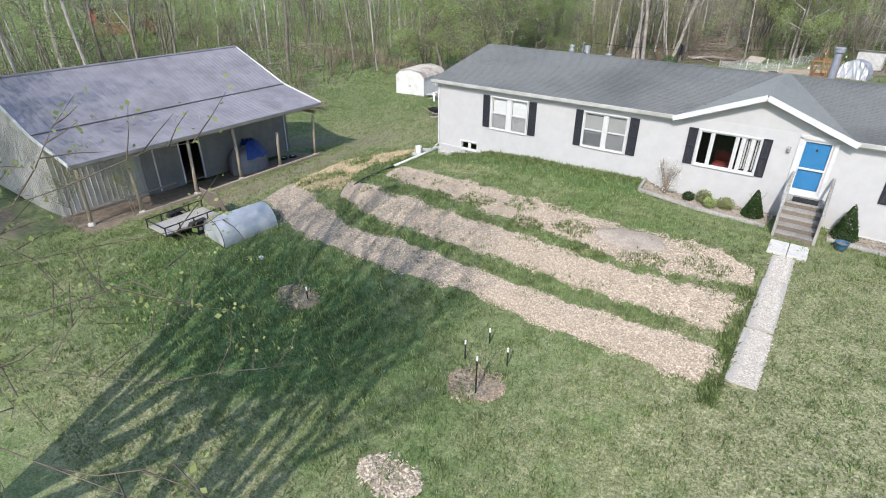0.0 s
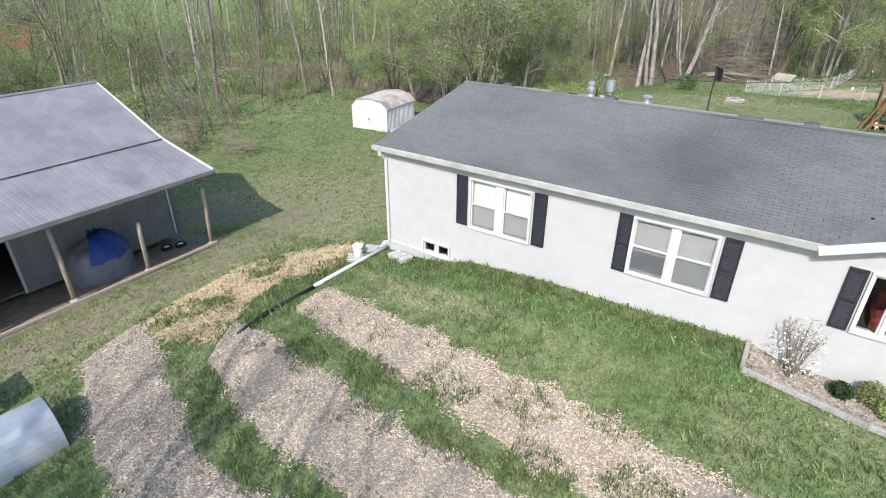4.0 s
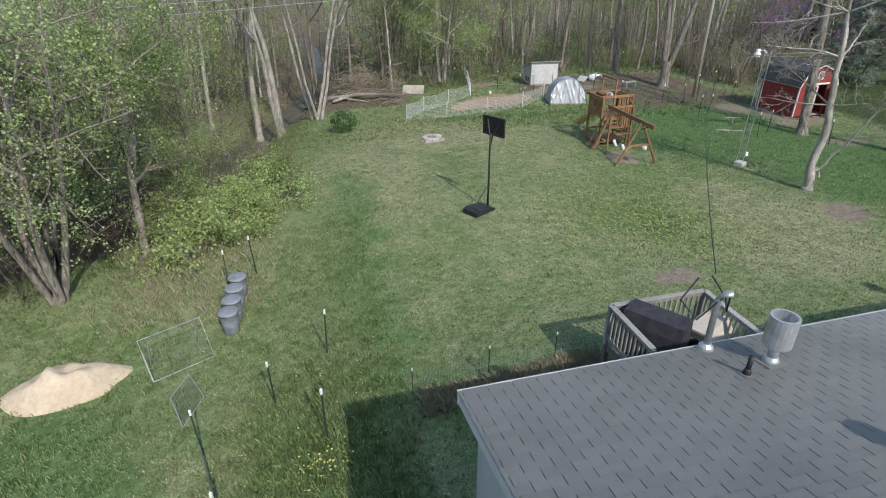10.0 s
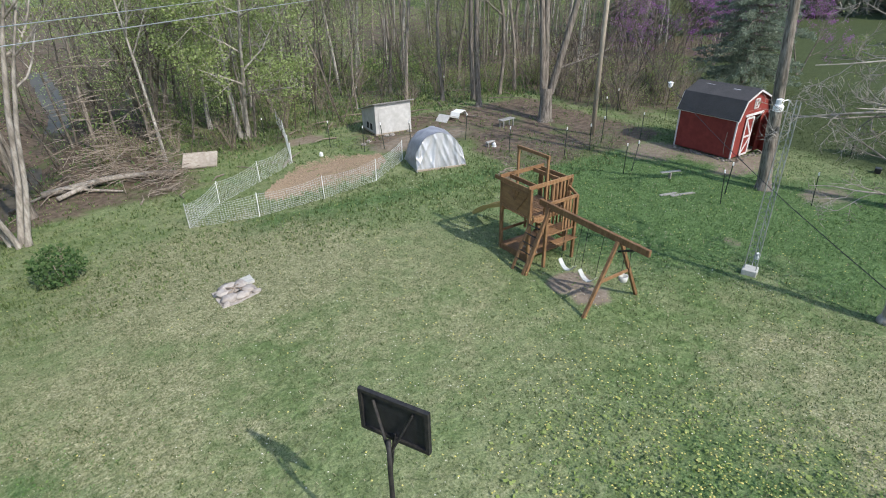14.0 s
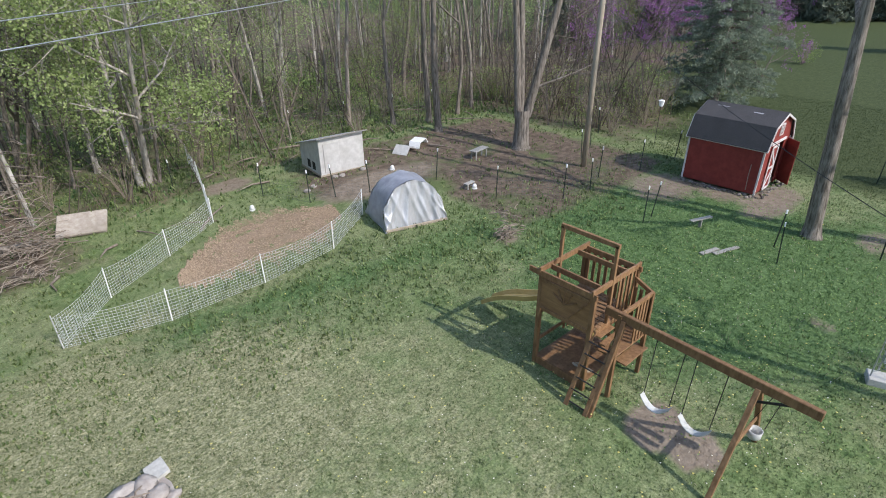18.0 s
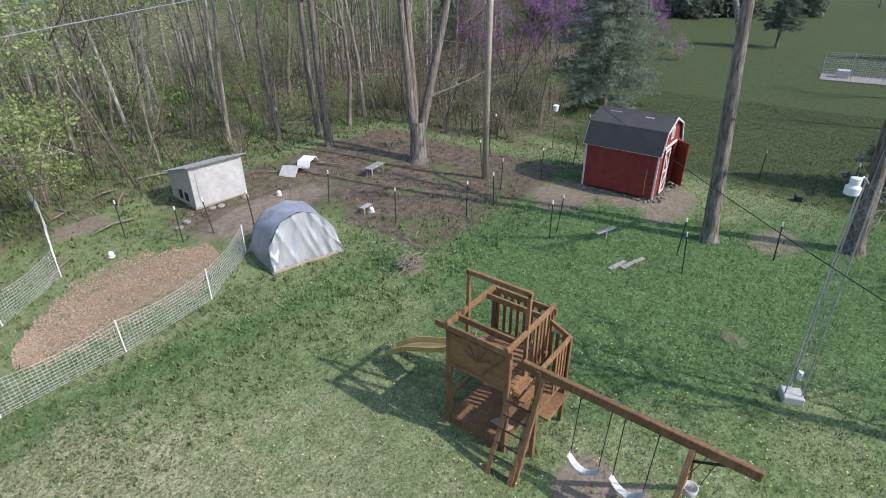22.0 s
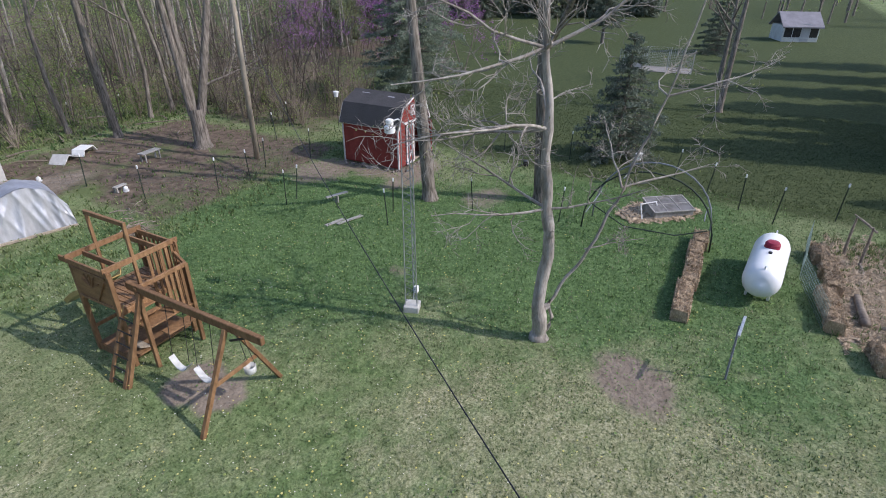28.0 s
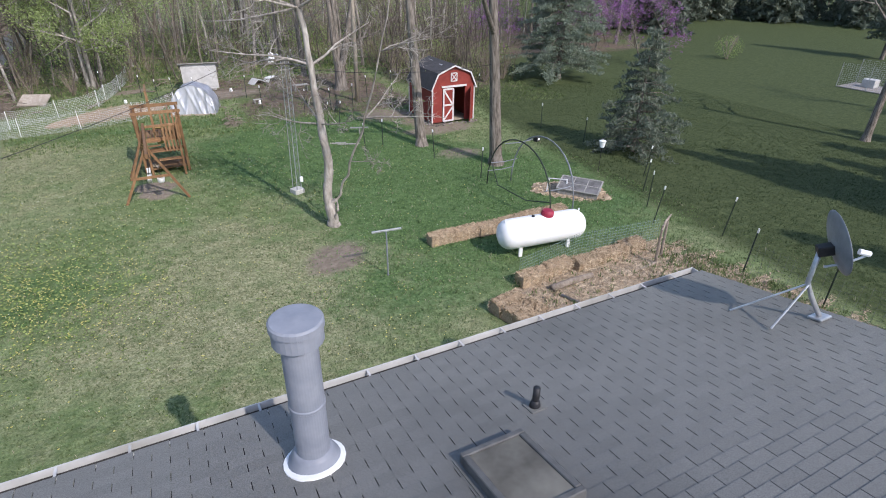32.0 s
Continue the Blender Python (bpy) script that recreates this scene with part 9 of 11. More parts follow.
def bush_kind(label, seed, w, h, n, size, m):
    t = thing("undergrowth_bush", (0, 0, -60), 0, label, "bush", "undergrowth of the woods")
    stems(t, 22, h, w * 0.5, 0.014, seed)
    leaf_part("foliage", leaf_cloud(n, (0, 0, h * 0.55), (w / 2, w / 2, h * 0.5), size, seed), m, t)
    return t


def thicket_kind(label, seed, w, h, n):
    t = thing("bank_thicket", (0, 0, -60), 0, label, "shrub", "thickets on the creek bank")
    tr = Tree(seed)
    for k in range(9):
        a = 0.7 * k + tr.r.uniform(-0.2, 0.2)
        d = Vector((math.cos(a) * 0.75, math.sin(a) * 0.75, 0.8))
        tr.limb((0.12 * math.cos(a), 0.12 * math.sin(a), -0.05), d, w * 0.5 * tr.r.uniform(0.8, 1.15), 0.03, 2, 5, 0.16, -0.02, (5, 7), 0.8, 0.55, 0.25)
    part("stem", tr.b, M_BARK, t, smooth=True)
    leaf_part("foliage", leaves_at(tr.tips, n, 0.15, 0.1, seed, 0.6), M_LEAFBRIGHT, t)
    return t


KINDS["thicket0"] = [thicket_kind("low spreading thicket in fresh green leaf", 620, 4.2, 2.6, 7500), False]
KINDS["thicket1"] = [thicket_kind("sparse arching shrub in light green leaf", 621, 3.4, 2.2, 3800), False]
KINDS["bush0"] = [bush_kind("thin leafy undergrowth bush", 610, 2.0, 1.6, 1300, 0.06, M_LEAFHAZE), False]
KINDS["bush1"] = [bush_kind("thin yellowish undergrowth bush", 611, 2.4, 2.0, 1000, 0.06, M_LEAFYEL), False]
KINDS["bush2"] = [bush_kind("bare twiggy undergrowth bush", 612, 2.2, 1.8, 160, 0.07, M_LEAFYEL), False]


def pine_kind(label, seed, h, w, needles, size, foot=0.16, step=0.045, green=None):
    t = thing("tree", (0, 0, -60), 0, label, "tree", "evergreens")
    r = random.Random(seed)
    b = B().tube([(0, 0, -0.1), (0.05, 0, h * 0.5), (0, 0.03, h)], [h * 0.018, h * 0.012, 0.02], 8, False)
    cs = []
    z = h * foot
    while z < h * 0.98:
        f = z / h
        reach = w / 2 * min(1.0, (1 - f) ** 0.75 * 1.12)
        for k in range(7):
            a = k * 0.9 + r.uniform(-0.3, 0.3) + z * 2.3
            L = reach * r.uniform(0.6, 1.1)
            e = Vector((math.cos(a) * L, math.sin(a) * L, z - 0.16 * L + r.uniform(-0.1, 0.2)))
            b.tube([(0, 0, z), (e.x * 0.5, e.y * 0.5, z + 0.02 * L), e], [0.035 * (1 - f) + 0.01, 0.02, 0.006], 3, False)
            for q in range(int(5 + 12 * L)):
                s = r.uniform(0.25, 1.02)
                wide = 0.28 * (1.1 - s) * L + 0.08
                cs.append((e.x * s + r.gauss(0, wide * 0.5), e.y * s + r.gauss(0, wide * 0.5), z + (e.z - z) * s + r.gauss(0, 0.05)))
        z += h * step
    part("trunk", b, M_BARK, t, smooth=True)
    rs = np.random.RandomState(seed)
    c = np.array(cs)
    c = c[rs.randint(0, len(c), needles)] + rs.normal(size=(needles, 3)) * np.array([0.1, 0.1, 0.05])
    leaf_part("crown", blades(c, size, rs, 2.6), green or M_NEEDLE, t)
    return t


KINDS["pine0"] = [pine_kind("tall pine tree with layered drooping boughs", 701, 12, 5.2, 13000, 0.125, 0.2, 0.036), False]
KINDS["pine1"] = [pine_kind("dark green spruce tree with open tiers", 702, 6.8, 5.6, 11000, 0.1, 0.05, 0.075), False]
M_PINESOFT = leaf_mat("soft_pine_needle", (0.19, 0.24, 0.18), (0.4, 0.45, 0.34), 0.5)
KINDS["pine3"] = [pine_kind("tall soft grey green pine behind the red barn", 704, 12.5, 8.2, 44000, 0.085, 0.1, 0.036, M_PINESOFT), False]
KINDS["pine2"] = [pine_kind("dark evergreen beyond the mown lawn", 703, 13, 6.5, 2200, 0.42, 0.06), False]
plant_first = ("pine2", 58.5, 80.0)

# trees with a place of their own
plant(*plant_first)
for x, y, k, s in ((-25.2, 43.6, "leafy0", 0.95), (-23.0, 45.75, "leafy1", 0.9), (-28.0, 43.6, "leafy2", 0.9), (-27.2, 47.6, "leafy0", 0.95), (-24.9, 51.2, "leafy2", 1.0), (-31.5, 44.2, "leafy1", 1.0),
                   (-21.6, 50.8, "young0", 1.1), (-20.6, 54.5, "young1", 1.0), (-34.5, 45.5, "leafy2", 0.85), (-21.4, 50.3, "leafy2", 0.42), (-19.7, 52.8, "young1", 0.45), (-29.5, 50.5, "leafy1", 0.9)):
    plant(k, x, y, s)
for x, y, k, s in ((-18.45, 63.9, "pale0", 1.1), (-16.1, 65.2, "pale1", 1.0), (-15.6, 68.0, "bare0", 1.0), (-20.0, 65.0, "pale0", 1.0), (-18.5, 62.3, "pale0", 0.75), (-15.85, 64.7, "pale1", 0.85), (-20.3, 67.0, "bare1", 1.0),
                   (-23.1, 71.9, "bare0", 1.0), (-15.9, 71.4, "bare1", 1.0), (-21.1, 70.8, "bare2", 0.9), (-9.2, 78.3, "bare3", 1.1), (-5.1, 72.6, "bright", 1.1), (-9.3, 75.9, "leafy0", 1.0), (-17.9, 49.0, "young1", 0.42), (-2.0, 77.0, "leafy1", 0.9),
                   (8.1, 71.5, "bare1", 1.05), (9.95, 70.5, "bare0", 1.1), (9.0, 68.6, "bare2", 0.95), (12.5, 70.8, "bare1", 1.0), (14.8, 71.9, "bare3", 1.1), (7.3, 83.4, "bare1", 0.9),
                   (-12.5, 75.5, "bare3", 1.0), (-7.0, 80.0, "young1", 1.2), (1.0, 79.0, "bare1", 1.0), (4.0, 77.0, "young2", 1.3), (-1.5, 82.0, "bare0", 1.0)):
    plant(k, x, y, s)
for x, y, k, size in ((-21.3, 45.2, "thicket1", 1.0), (-20.0, 46.9, "thicket0", 0.85), (-18.5, 48.5, "thicket1", 0.9), (-21.8, 47.6, "thicket0", 1.0), (-18.9, 50.6, "thicket1", 0.9)):
    plant(k, x, y, size)
plant("yard0", 10.25, 50.55, 1.0, 40, lean=(-5, 0.5))
plant("yard1", 12.1, 46.5, 1.0, 200, lean=(5, 1.2))
plant("yard0", 32.4, 41.5, 0.75, 120)
plant("yard1", 42.4, 42.3, 0.7, 120)
plant("bush0", 49.0, 63.2, 1.35, label="round dark shrub on the mown lawn")
plant("young1", -23.3, 7.4, 0.45)
plant("young1", -22.6, 9.4, 0.35)
# trees outside every view, added for the shade they cast towards the barn
for x, y, s in ((-29.0, -4.5, 1.15), (-33.5, -3.0, 1.1), (-27.2, -7.0, 1.2)):
    plant("leafy2", x, y, s * 1.5)
# pines with y up to 21 are unseen, added to shade the mown lawn
for x, y, k, s in ((24.4, 31.9, "pine0", 0.95), (26.6, 30.6, "pine0", 1.05), (24.7, 28.1, "pine0", 1.0), (19.1, 45.1, "pine1", 0.85), (27.3, 61.6, "pine3", 1.0), (20.5, 21.0, "pine0", 1.2), (31.0, 24.5, "pine0", 1.3), (33.5, 27.5, "pine0", 1.2),
                   (38, 25, "pine0", 1.5), (45, 27, "pine0", 1.5), (52, 27, "pine0", 1.4), (29, 18, "pine0", 1.6), (41, 20, "pine0", 1.7), (24, 14, "pine0", 1.6), (60, 26, "pine0", 1.5), (62.0, 44.0, "pine1", 1.2), (64, 57, "pine0", 1.0)):
    plant(k, x, y, s)
def joined(name, spots, label):
    """Far trees joined into one object of wood and one of foliage."""
    for slot, part_name in ((0, "trunk"), (1, "crown")):
        vs, fs, n = [], [], 0
        material = None
        for kind, x, y, s, a in spots:
            kids = [o for o in KINDS[kind][0].children if o.name.split(".")[0] == part_name]
            if not kids:
                continue
            me = kids[0].data
            material = me.materials[0]
            co = np.zeros(len(me.vertices) * 3, np.float32)
            me.vertices.foreach_get("co", co)
            co = co.reshape(-1, 3) * s
            c, q = math.cos(a), math.sin(a)
            co[:, 0] += co[:, 2] * 0.07 * math.sin(7 * a)
            co = np.stack([co[:, 0] * c - co[:, 1] * q + x, co[:, 0] * q + co[:, 1] * c + y, co[:, 2] + gz(x, y) - 0.05], 1)
            ix = np.zeros(len(me.loops), np.int32)
            me.loops.foreach_get("vertex_index", ix)
            vs.append(co)
            fs.append(ix.reshape(-1, 4) + n)
            n += len(co)
        me = np_mesh(name + "_" + part_name, np.concatenate(vs), np.concatenate(fs))
        me.materials.append(material)
        tagged(new(name + "_" + part_name, me), label, "woods", kind="stuff")


# evergreens beyond the neighbour's lawn
re = random.Random(31)
belt = []
for k in range(44):
    f = k / 43
    belt.append(("pine2", 44 + 62 * f + re.gauss(0, 2), 84 + 8 * math.sin(f * 3) - 70 * max(0, f - 0.6) + re.gauss(0, 3), re.uniform(0.8, 1.25), re.uniform(0, 6.28)))
joined("evergreen_belt", belt, "dark evergreens beyond the mown lawn")
del re
for x, y, s in ((40.0, 71.8, 1.05), (36.5, 69.6, 0.9), (37.3, 62.6, 0.9), (27.5, 70.8, 0.8)):
    plant("redbud", x, y, s)


# the vase shaped tree beside the front lawn
def front_tree():
    x, y = -11.4, -1.3
    t = thing("tree", (x, y, gz(x, y)), 0, "tall vase shaped front yard tree coming into leaf", "tree")
    tr = Tree(531)
    tr.b.tube([(0, 0, -0.2), (0, 0, 0.2), (0.03, 0, 1.3), (0.08, 0.0, 2.2)], [0.42, 0.28, 0.24, 0.22], 10, False)
    for k in range(15):
        f = k / 14
        d = Vector((-0.25 + 1.0 * f + tr.r.gauss(0, 0.05), -0.28 + 0.3 * tr.r.random(), 1.0))
        tr.limb((0.05, 0, 0.9 + 1.5 * tr.r.random()), d, 13.6 * tr.r.uniform(0.85, 1.08) * (1 + 0.12 * f), 0.15 * tr.r.uniform(0.75, 1.1), 3, 6, 0.05, 0.02, (4, 5), 0.4, 0.4, 0.35)
    part("trunk", tr.b, M_BARK, t, smooth=True)
    high = [q for q in tr.tips if q.z > 4.0 and q.y < 1.3 + 0.15 * (11.4 - q.x)]
    leaf_part("crown", leaves_at(high, 5200, 0.15, 0.08, 532), M_LEAFYEL, t)
    # long low limbs that reach out over the lawn
    low = Tree(77)
    for ex, ey, ez in ((-2.97, 1.15, 6.07), (-4.07, 1.32, 7.12), (-3.03, 0.64, 6.87), (-2.2, 0.55, 6.2), (-4.27, 1.69, 6.5)):
        e = Vector((ex - x, ey - y, ez - gz(x, y)))
        o = Vector((0.9, 0.15, 3.2 + 0.25 * e.z))
        mid = o.lerp(e, 0.55) + Vector((0, 0.1, 0.35))
        low.b.tube([o, mid, e], [0.02, 0.009, 0.003], 4, False)
        for k in range(5):
            low.limb(mid.lerp(e, 0.3 + 0.17 * k), (e - mid).normalized() + Vector((low.r.gauss(0, 0.6), low.r.gauss(0, 0.6), low.r.gauss(0.1, 0.5))), 0.95, 0.006, 1, 4, 0.2, 0.0, (3, 4), 0.7, 0.6)
    part("low_limb", low.b, M_BRUSHTWIG, t, "thin grey outer branches", smooth=True)
    leaf_part("low_foliage", leaves_at(low.tips, 800, 0.05, 0.04, 78), M_LEAFYEL, t, "small opening yellow green leaves")
    # unseen second copy, added to thicken the shade on the front lawn
    copy_thing(t, pose(-6.2, -4.6, gz(-6.2, -4.6), 0, 0, 165) @ Matrix.Scale(1.02, 4))


front_tree()


# the forked sycamore by the mast has limbs of its own
def sycamore():
    zg = gz(3.55, 43.55)
    t = thing("tree", (3.55, 43.55, zg), 0, "bare pale tree with crooked limbs by the mast", "tree")
    tr = Tree(900)
    b = tr.b
    main = [Vector(p) for p in ((0, 0, -0.15), (0, 0, 0.15), (-0.1, 0.05, 1.0), (0.04, -0.03, 2.4), (-0.1, 0.1, 3.6), (-0.2, 0.2, 5.4), (-0.38, 0.34, 7.0), (-0.6, 0.5, 9.6))]
    wide = [0.26, 0.2, 0.155, 0.145, 0.125, 0.1, 0.07, 0.02]
    pts, rads = [], []
    for i in range(7):
        for q in range(6):
            f = q / 6
            lump = Vector((noise.noise(Vector((i + f, 3.1, 0)) * 1.7), noise.noise(Vector((i + f, 9.7, 0)) * 1.7), 0))
            pts.append(main[i].lerp(main[i + 1], f) + lump * 0.09)
            rads.append((wide[i] * (1 - f) + wide[i + 1] * f) * (1 + 0.22 * noise.noise(Vector(((i + f) * 3.3, 1.2, 5)))))
    b.tube(pts + [main[7]], rads + [0.015], 10, False)
    for z, a, L in ((0.9, 5.4, 0.2), (1.9, 0.6, 0.16), (2.9, 3.6, 0.2)):
        b.tube([(-0.02, 0, z), (0.17 * math.cos(a), 0.17 * math.sin(a), z + 0.1), (L * math.cos(a), L * math.sin(a), z + 0.22)], [0.09, 0.075, 0.03], 7, False)
    side = [Vector(p) for p in ((0.05, -0.08, 0.3), (0.25, -0.32, 1.2), (0.55, -0.7, 2.5), (0.95, -1.25, 4.0), (1.35, -1.8, 6.0), (1.6, -2.2, 8.2))]
    pts, rads = [], []
    for i in range(5):
        for q in range(5):
            f = q / 5
            pts.append(side[i].lerp(side[i + 1], f) + Vector((noise.noise(Vector((i + f, 21, 0)) * 2.1), noise.noise(Vector((i + f, 33, 0)) * 2.1), 0)) * 0.22)
            rads.append((0.048, 0.042, 0.038, 0.03, 0.02)[i] * (1 - 0.15 * f))
    b.tube(pts + [side[5]], rads + [0.006], 7, False)
    for k, (o, d, L, rd) in enumerate(((main[5], (-0.5, 0.86, 0.05), 3.3, 0.05), (main[5], (-0.8, 0.5, 0.2), 3.0, 0.042), (main[4], (-0.45, 0.9, 0.35), 2.8, 0.038), (main[6], (-0.5, 0.9, 0.25), 3.0, 0.04), (main[6], (0.5, -0.8, 0.4), 3.0, 0.045),
                                      (main[6], (-0.9, -0.2, 0.4), 2.8, 0.04), (main[5], (0.9, 0.4, 0.3), 3.0, 0.045), (main[4], (0.3, -0.9, 0.25), 2.2, 0.03), (main[5], (-0.3, 1.0, -0.08), 3.0, 0.04), (main[6], (-0.9, 0.5, -0.1), 3.2, 0.04), (main[4], (-0.8, 0.7, 0.12), 2.6, 0.034), (side[3], (0.5, -0.85, 0.25), 2.6, 0.03), (side[3], (0.9, 0.2, 0.3), 2.2, 0.028),
                                      (side[4], (0.5, -0.9, 0.4), 2.4, 0.025), (side[4], (0.8, 0.5, 0.3), 2.2, 0.022), (side[2], (0.6, -0.6, 0.15), 1.5, 0.018), (main[7] * 0.5 + main[6] * 0.5, (0.2, 0.9, 0.5), 2.4, 0.03))):
        tr.limb(o, d, L, rd, 3, 6, 0.34, 0.05, (4, 6), 0.7, 0.5, 0.2)
    part("trunk", b, M_BARKPALE, t, smooth=True)
    leaf_part("crown", leaves_at(tr.tips, 500, 0.08, 0.05, 901), M_LEAFYEL, t, "scattered opening buds")


sycamore()

# the woods all round: trees stand in a loose, uneven spacing
rw = random.Random(55)
wood = []
tries = 0
while len(wood) < 195 and tries < 9000:
    tries += 1
    zone = rw.random()
    if zone < 0.42:
        x, y = -38 - 48 * rw.random() ** 1.3, rw.uniform(2, 90)
    elif zone < 0.86:
        x, y = rw.uniform(-38, 50), 73 + 40 * rw.random() ** 1.4
    else:
        x, y = rw.uniform(-38, -20), rw.uniform(52, 75)
    if x > 20 and y < 75 or creek_distance(np.array(x), np.array(y)) < 2.2:
        continue
    if any((x - a) ** 2 + (y - c) ** 2 < 2.2 ** 2 for a, c in wood):
        continue
    wood.append((x, y))
    kind = rw.choice(("bare0", "bare1", "bare2", "bare3", "bare1", "bare3", "young0", "young1", "young2", "young0", "pale0", "leafy2" if zone < 0.3 else "bare3"))
    plant(kind, x, y, rw.uniform(0.75, 1.15), lean=(rw.gauss(0, 3), rw.gauss(0, 3)))
poles = []
tries = 0
while len(poles) < 250 and tries < 9000:
    tries += 1
    zone = rw.random()
    if zone < 0.34:
        x, y = -37 - 40 * rw.random(), rw.uniform(6, 88)
    elif zone < 0.74:
        x, y = rw.uniform(-36, 26), 71.5 + 28 * rw.random()
    elif zone < 0.9:
        x, y = rw.uniform(-36, -20.5), rw.uniform(51, 76)
    else:
        x, y = rw.uniform(20, 44), 75 + 22 * rw.random()
    if creek_distance(np.array(x), np.array(y)) < 1.9 or any((x - a) ** 2 + (y - c) ** 2 < 1.3 ** 2 for a, c in poles + wood):
        continue
    poles.append((x, y))
for tone in (0, 1):
    spots = [("pole%d" % (tone + 2 * (k % 4 // 2)), x, y, rw.uniform(0.7, 1.2), rw.uniform(0, 6.28)) for k, (x, y) in enumerate(poles) if k % 2 == tone]
    for kind, x, y, size, turn in spots[:4]:
        plant(kind, x, y, size)
    joined(("grey_pole_woods", "brown_pole_woods")[tone], spots[4:], "slim straight trunks of the woods in thin spring leaf")
for k in range(240):
    zone = rw.random()
    if zone < 0.45:
        x, y = -37 - 42 * rw.random(), rw.uniform(8, 80)
    elif zone < 0.85:
        x, y = rw.uniform(-34, 24), 71 + 34 * rw.random() ** 1.3
    else:
        x, y = rw.uniform(15.5, 24), rw.uniform(62, 74)
    if creek_distance(np.array(x), np.array(y)) < 2.0:
        continue
    plant(rw.choice(("bush0", "bush1", "bush2", "bush2")), x, y, rw.uniform(0.6, 1.3))
for x, y in ((-21.2, 50.8), (-19.9, 53.6), (-33.0, 42.0), (-36, 41), (-19.5, 56.5), (-20.3, 51.8)):
    plant("bush1", x, y, rw.uniform(0.6, 1.0))


def brushwood(name, n, place, seed, label, leafy=1.1):
    """Thin saplings and brambles, too many to count."""
    r = np.random.RandomState(seed)
    b = B()
    tips = []
    for k in range(n):
        x, y = place(r)
        if creek_distance(np.array(x), np.array(y)) < 1.3:
            continue
        h = 0.6 + 6.5 * r.uniform() ** 2.4
        w = 0.006 + 0.0045 * h * r.uniform(0.6, 1.3)
        p = Vector((x, y, gz(x, y) - 0.05))
        d = Vector((r.normal() * 0.22, r.normal() * 0.22, 1))
        m, q = p + d * h * 0.5, p + d * h + Vector((r.normal() * 0.15 * h, r.normal() * 0.15 * h, 0))
        b.tube([p, m, q], [w * 1.3, w, w * 0.3], 3, False)
        for j in range(4):
            o = m.lerp(q, r.uniform(-0.6, 0.9))
            e = o + Vector((r.normal(), r.normal(), 0.5)) * 0.22 * h
            b.tube([o, e], [w * 0.6, w * 0.25], 3, False)
            tips += [e, o.lerp(e, 0.6)]
        tips.append(q)
    me = to_mesh(name, b)
    me.materials.append(M_BRUSHTWIG)
    tagged(new(name, me), label, "brush", kind="stuff")
    me = np_mesh(name + "_leaf", *leaves_at(tips, int(len(tips) * leafy), 0.16, 0.07, seed))
    me.materials.append(M_LEAFHAZE)
    tagged(new(name + "_leaf", me), "small spring leaves on the brush", "brush", kind="stuff")


brushwood("west_brush", 950, lambda r: (-36 - 34 * r.uniform() ** 1.3, r.uniform(14, 66)), 61, "thin saplings and brambles of the western woods", 3.4)
brushwood("north_brush", 800, lambda r: (r.uniform(-32, 24), 70.5 + 26 * r.uniform() ** 1.4), 62, "thin saplings and brambles of the northern woods", 1.5)
brushwood("creek_brush", 260, lambda r: (r.uniform(-36, -25), r.uniform(43, 68)), 63, "thin saplings and brambles along the creek")
brushwood("east_brush", 500, lambda r: (r.uniform(20, 50), 73 + 26 * r.uniform() ** 1.3), 65, "thin saplings and brambles behind the lawn")
brushwood("barn_brush", 260, lambda r: (r.uniform(14.5, 24), r.uniform(62, 72)), 64, "thin brush behind the red barn")


def far_woods():
    """Trunks and crowns beyond, too many to count."""
    r = np.random.RandomState(4)
    n = 700
    a = r.uniform(0, 2 * np.pi, n)
    d = r.uniform(105, 190, n)
    x, y = -5 + d * np.cos(a), 45 + d * np.sin(a)
    keep = (np.abs(x) < 400)
    x, y = x[keep], y[keep]
    z = land(x, y)
    b = B()
    for px, py, pz in zip(x, y, z):
        h, w = r.uniform(9, 16), r.uniform(0.1, 0.24)
        b.tube([(px, py, pz - 0.2), (px + r.normal() * 0.3, py + r.normal() * 0.3, pz + h * 0.5), (px + r.normal() * 0.7, py + r.normal() * 0.7, pz + h)], [w, w * 0.7, 0.03], 5, False)
        for k in range(4):
            s = pz + h * r.uniform(0.4, 0.9)
            q = r.uniform(0, 6.28)
            b.tube([(px, py, s), (px + math.cos(q) * 2.2, py + math.sin(q) * 2.2, s + 2.0)], [w * 0.4, 0.02], 3, False)
    me = to_mesh("far_woods", b)
    me.materials.append(M_BARK)
    tagged(new("far_woods", me), "bare trunks of the distant woods", "woods", kind="stuff")
    c = np.repeat(np.stack([x, y, z], 1), 130, 0)
    c = c + r.normal(size=c.shape) * np.array([1.7, 1.7, 2.6]) + np.array([0, 0, 8.5])
    c[:, 2] = np.maximum(c[:, 2], np.repeat(z, 130) + 0.3)
    me = np_mesh("far_foliage", *blades(c, 0.42, r))
    me.materials.append(M_LEAFHAZE)
    tagged(new("far_foliage", me), "thin spring foliage of the distant woods", "woods", kind="stuff")


far_woods()


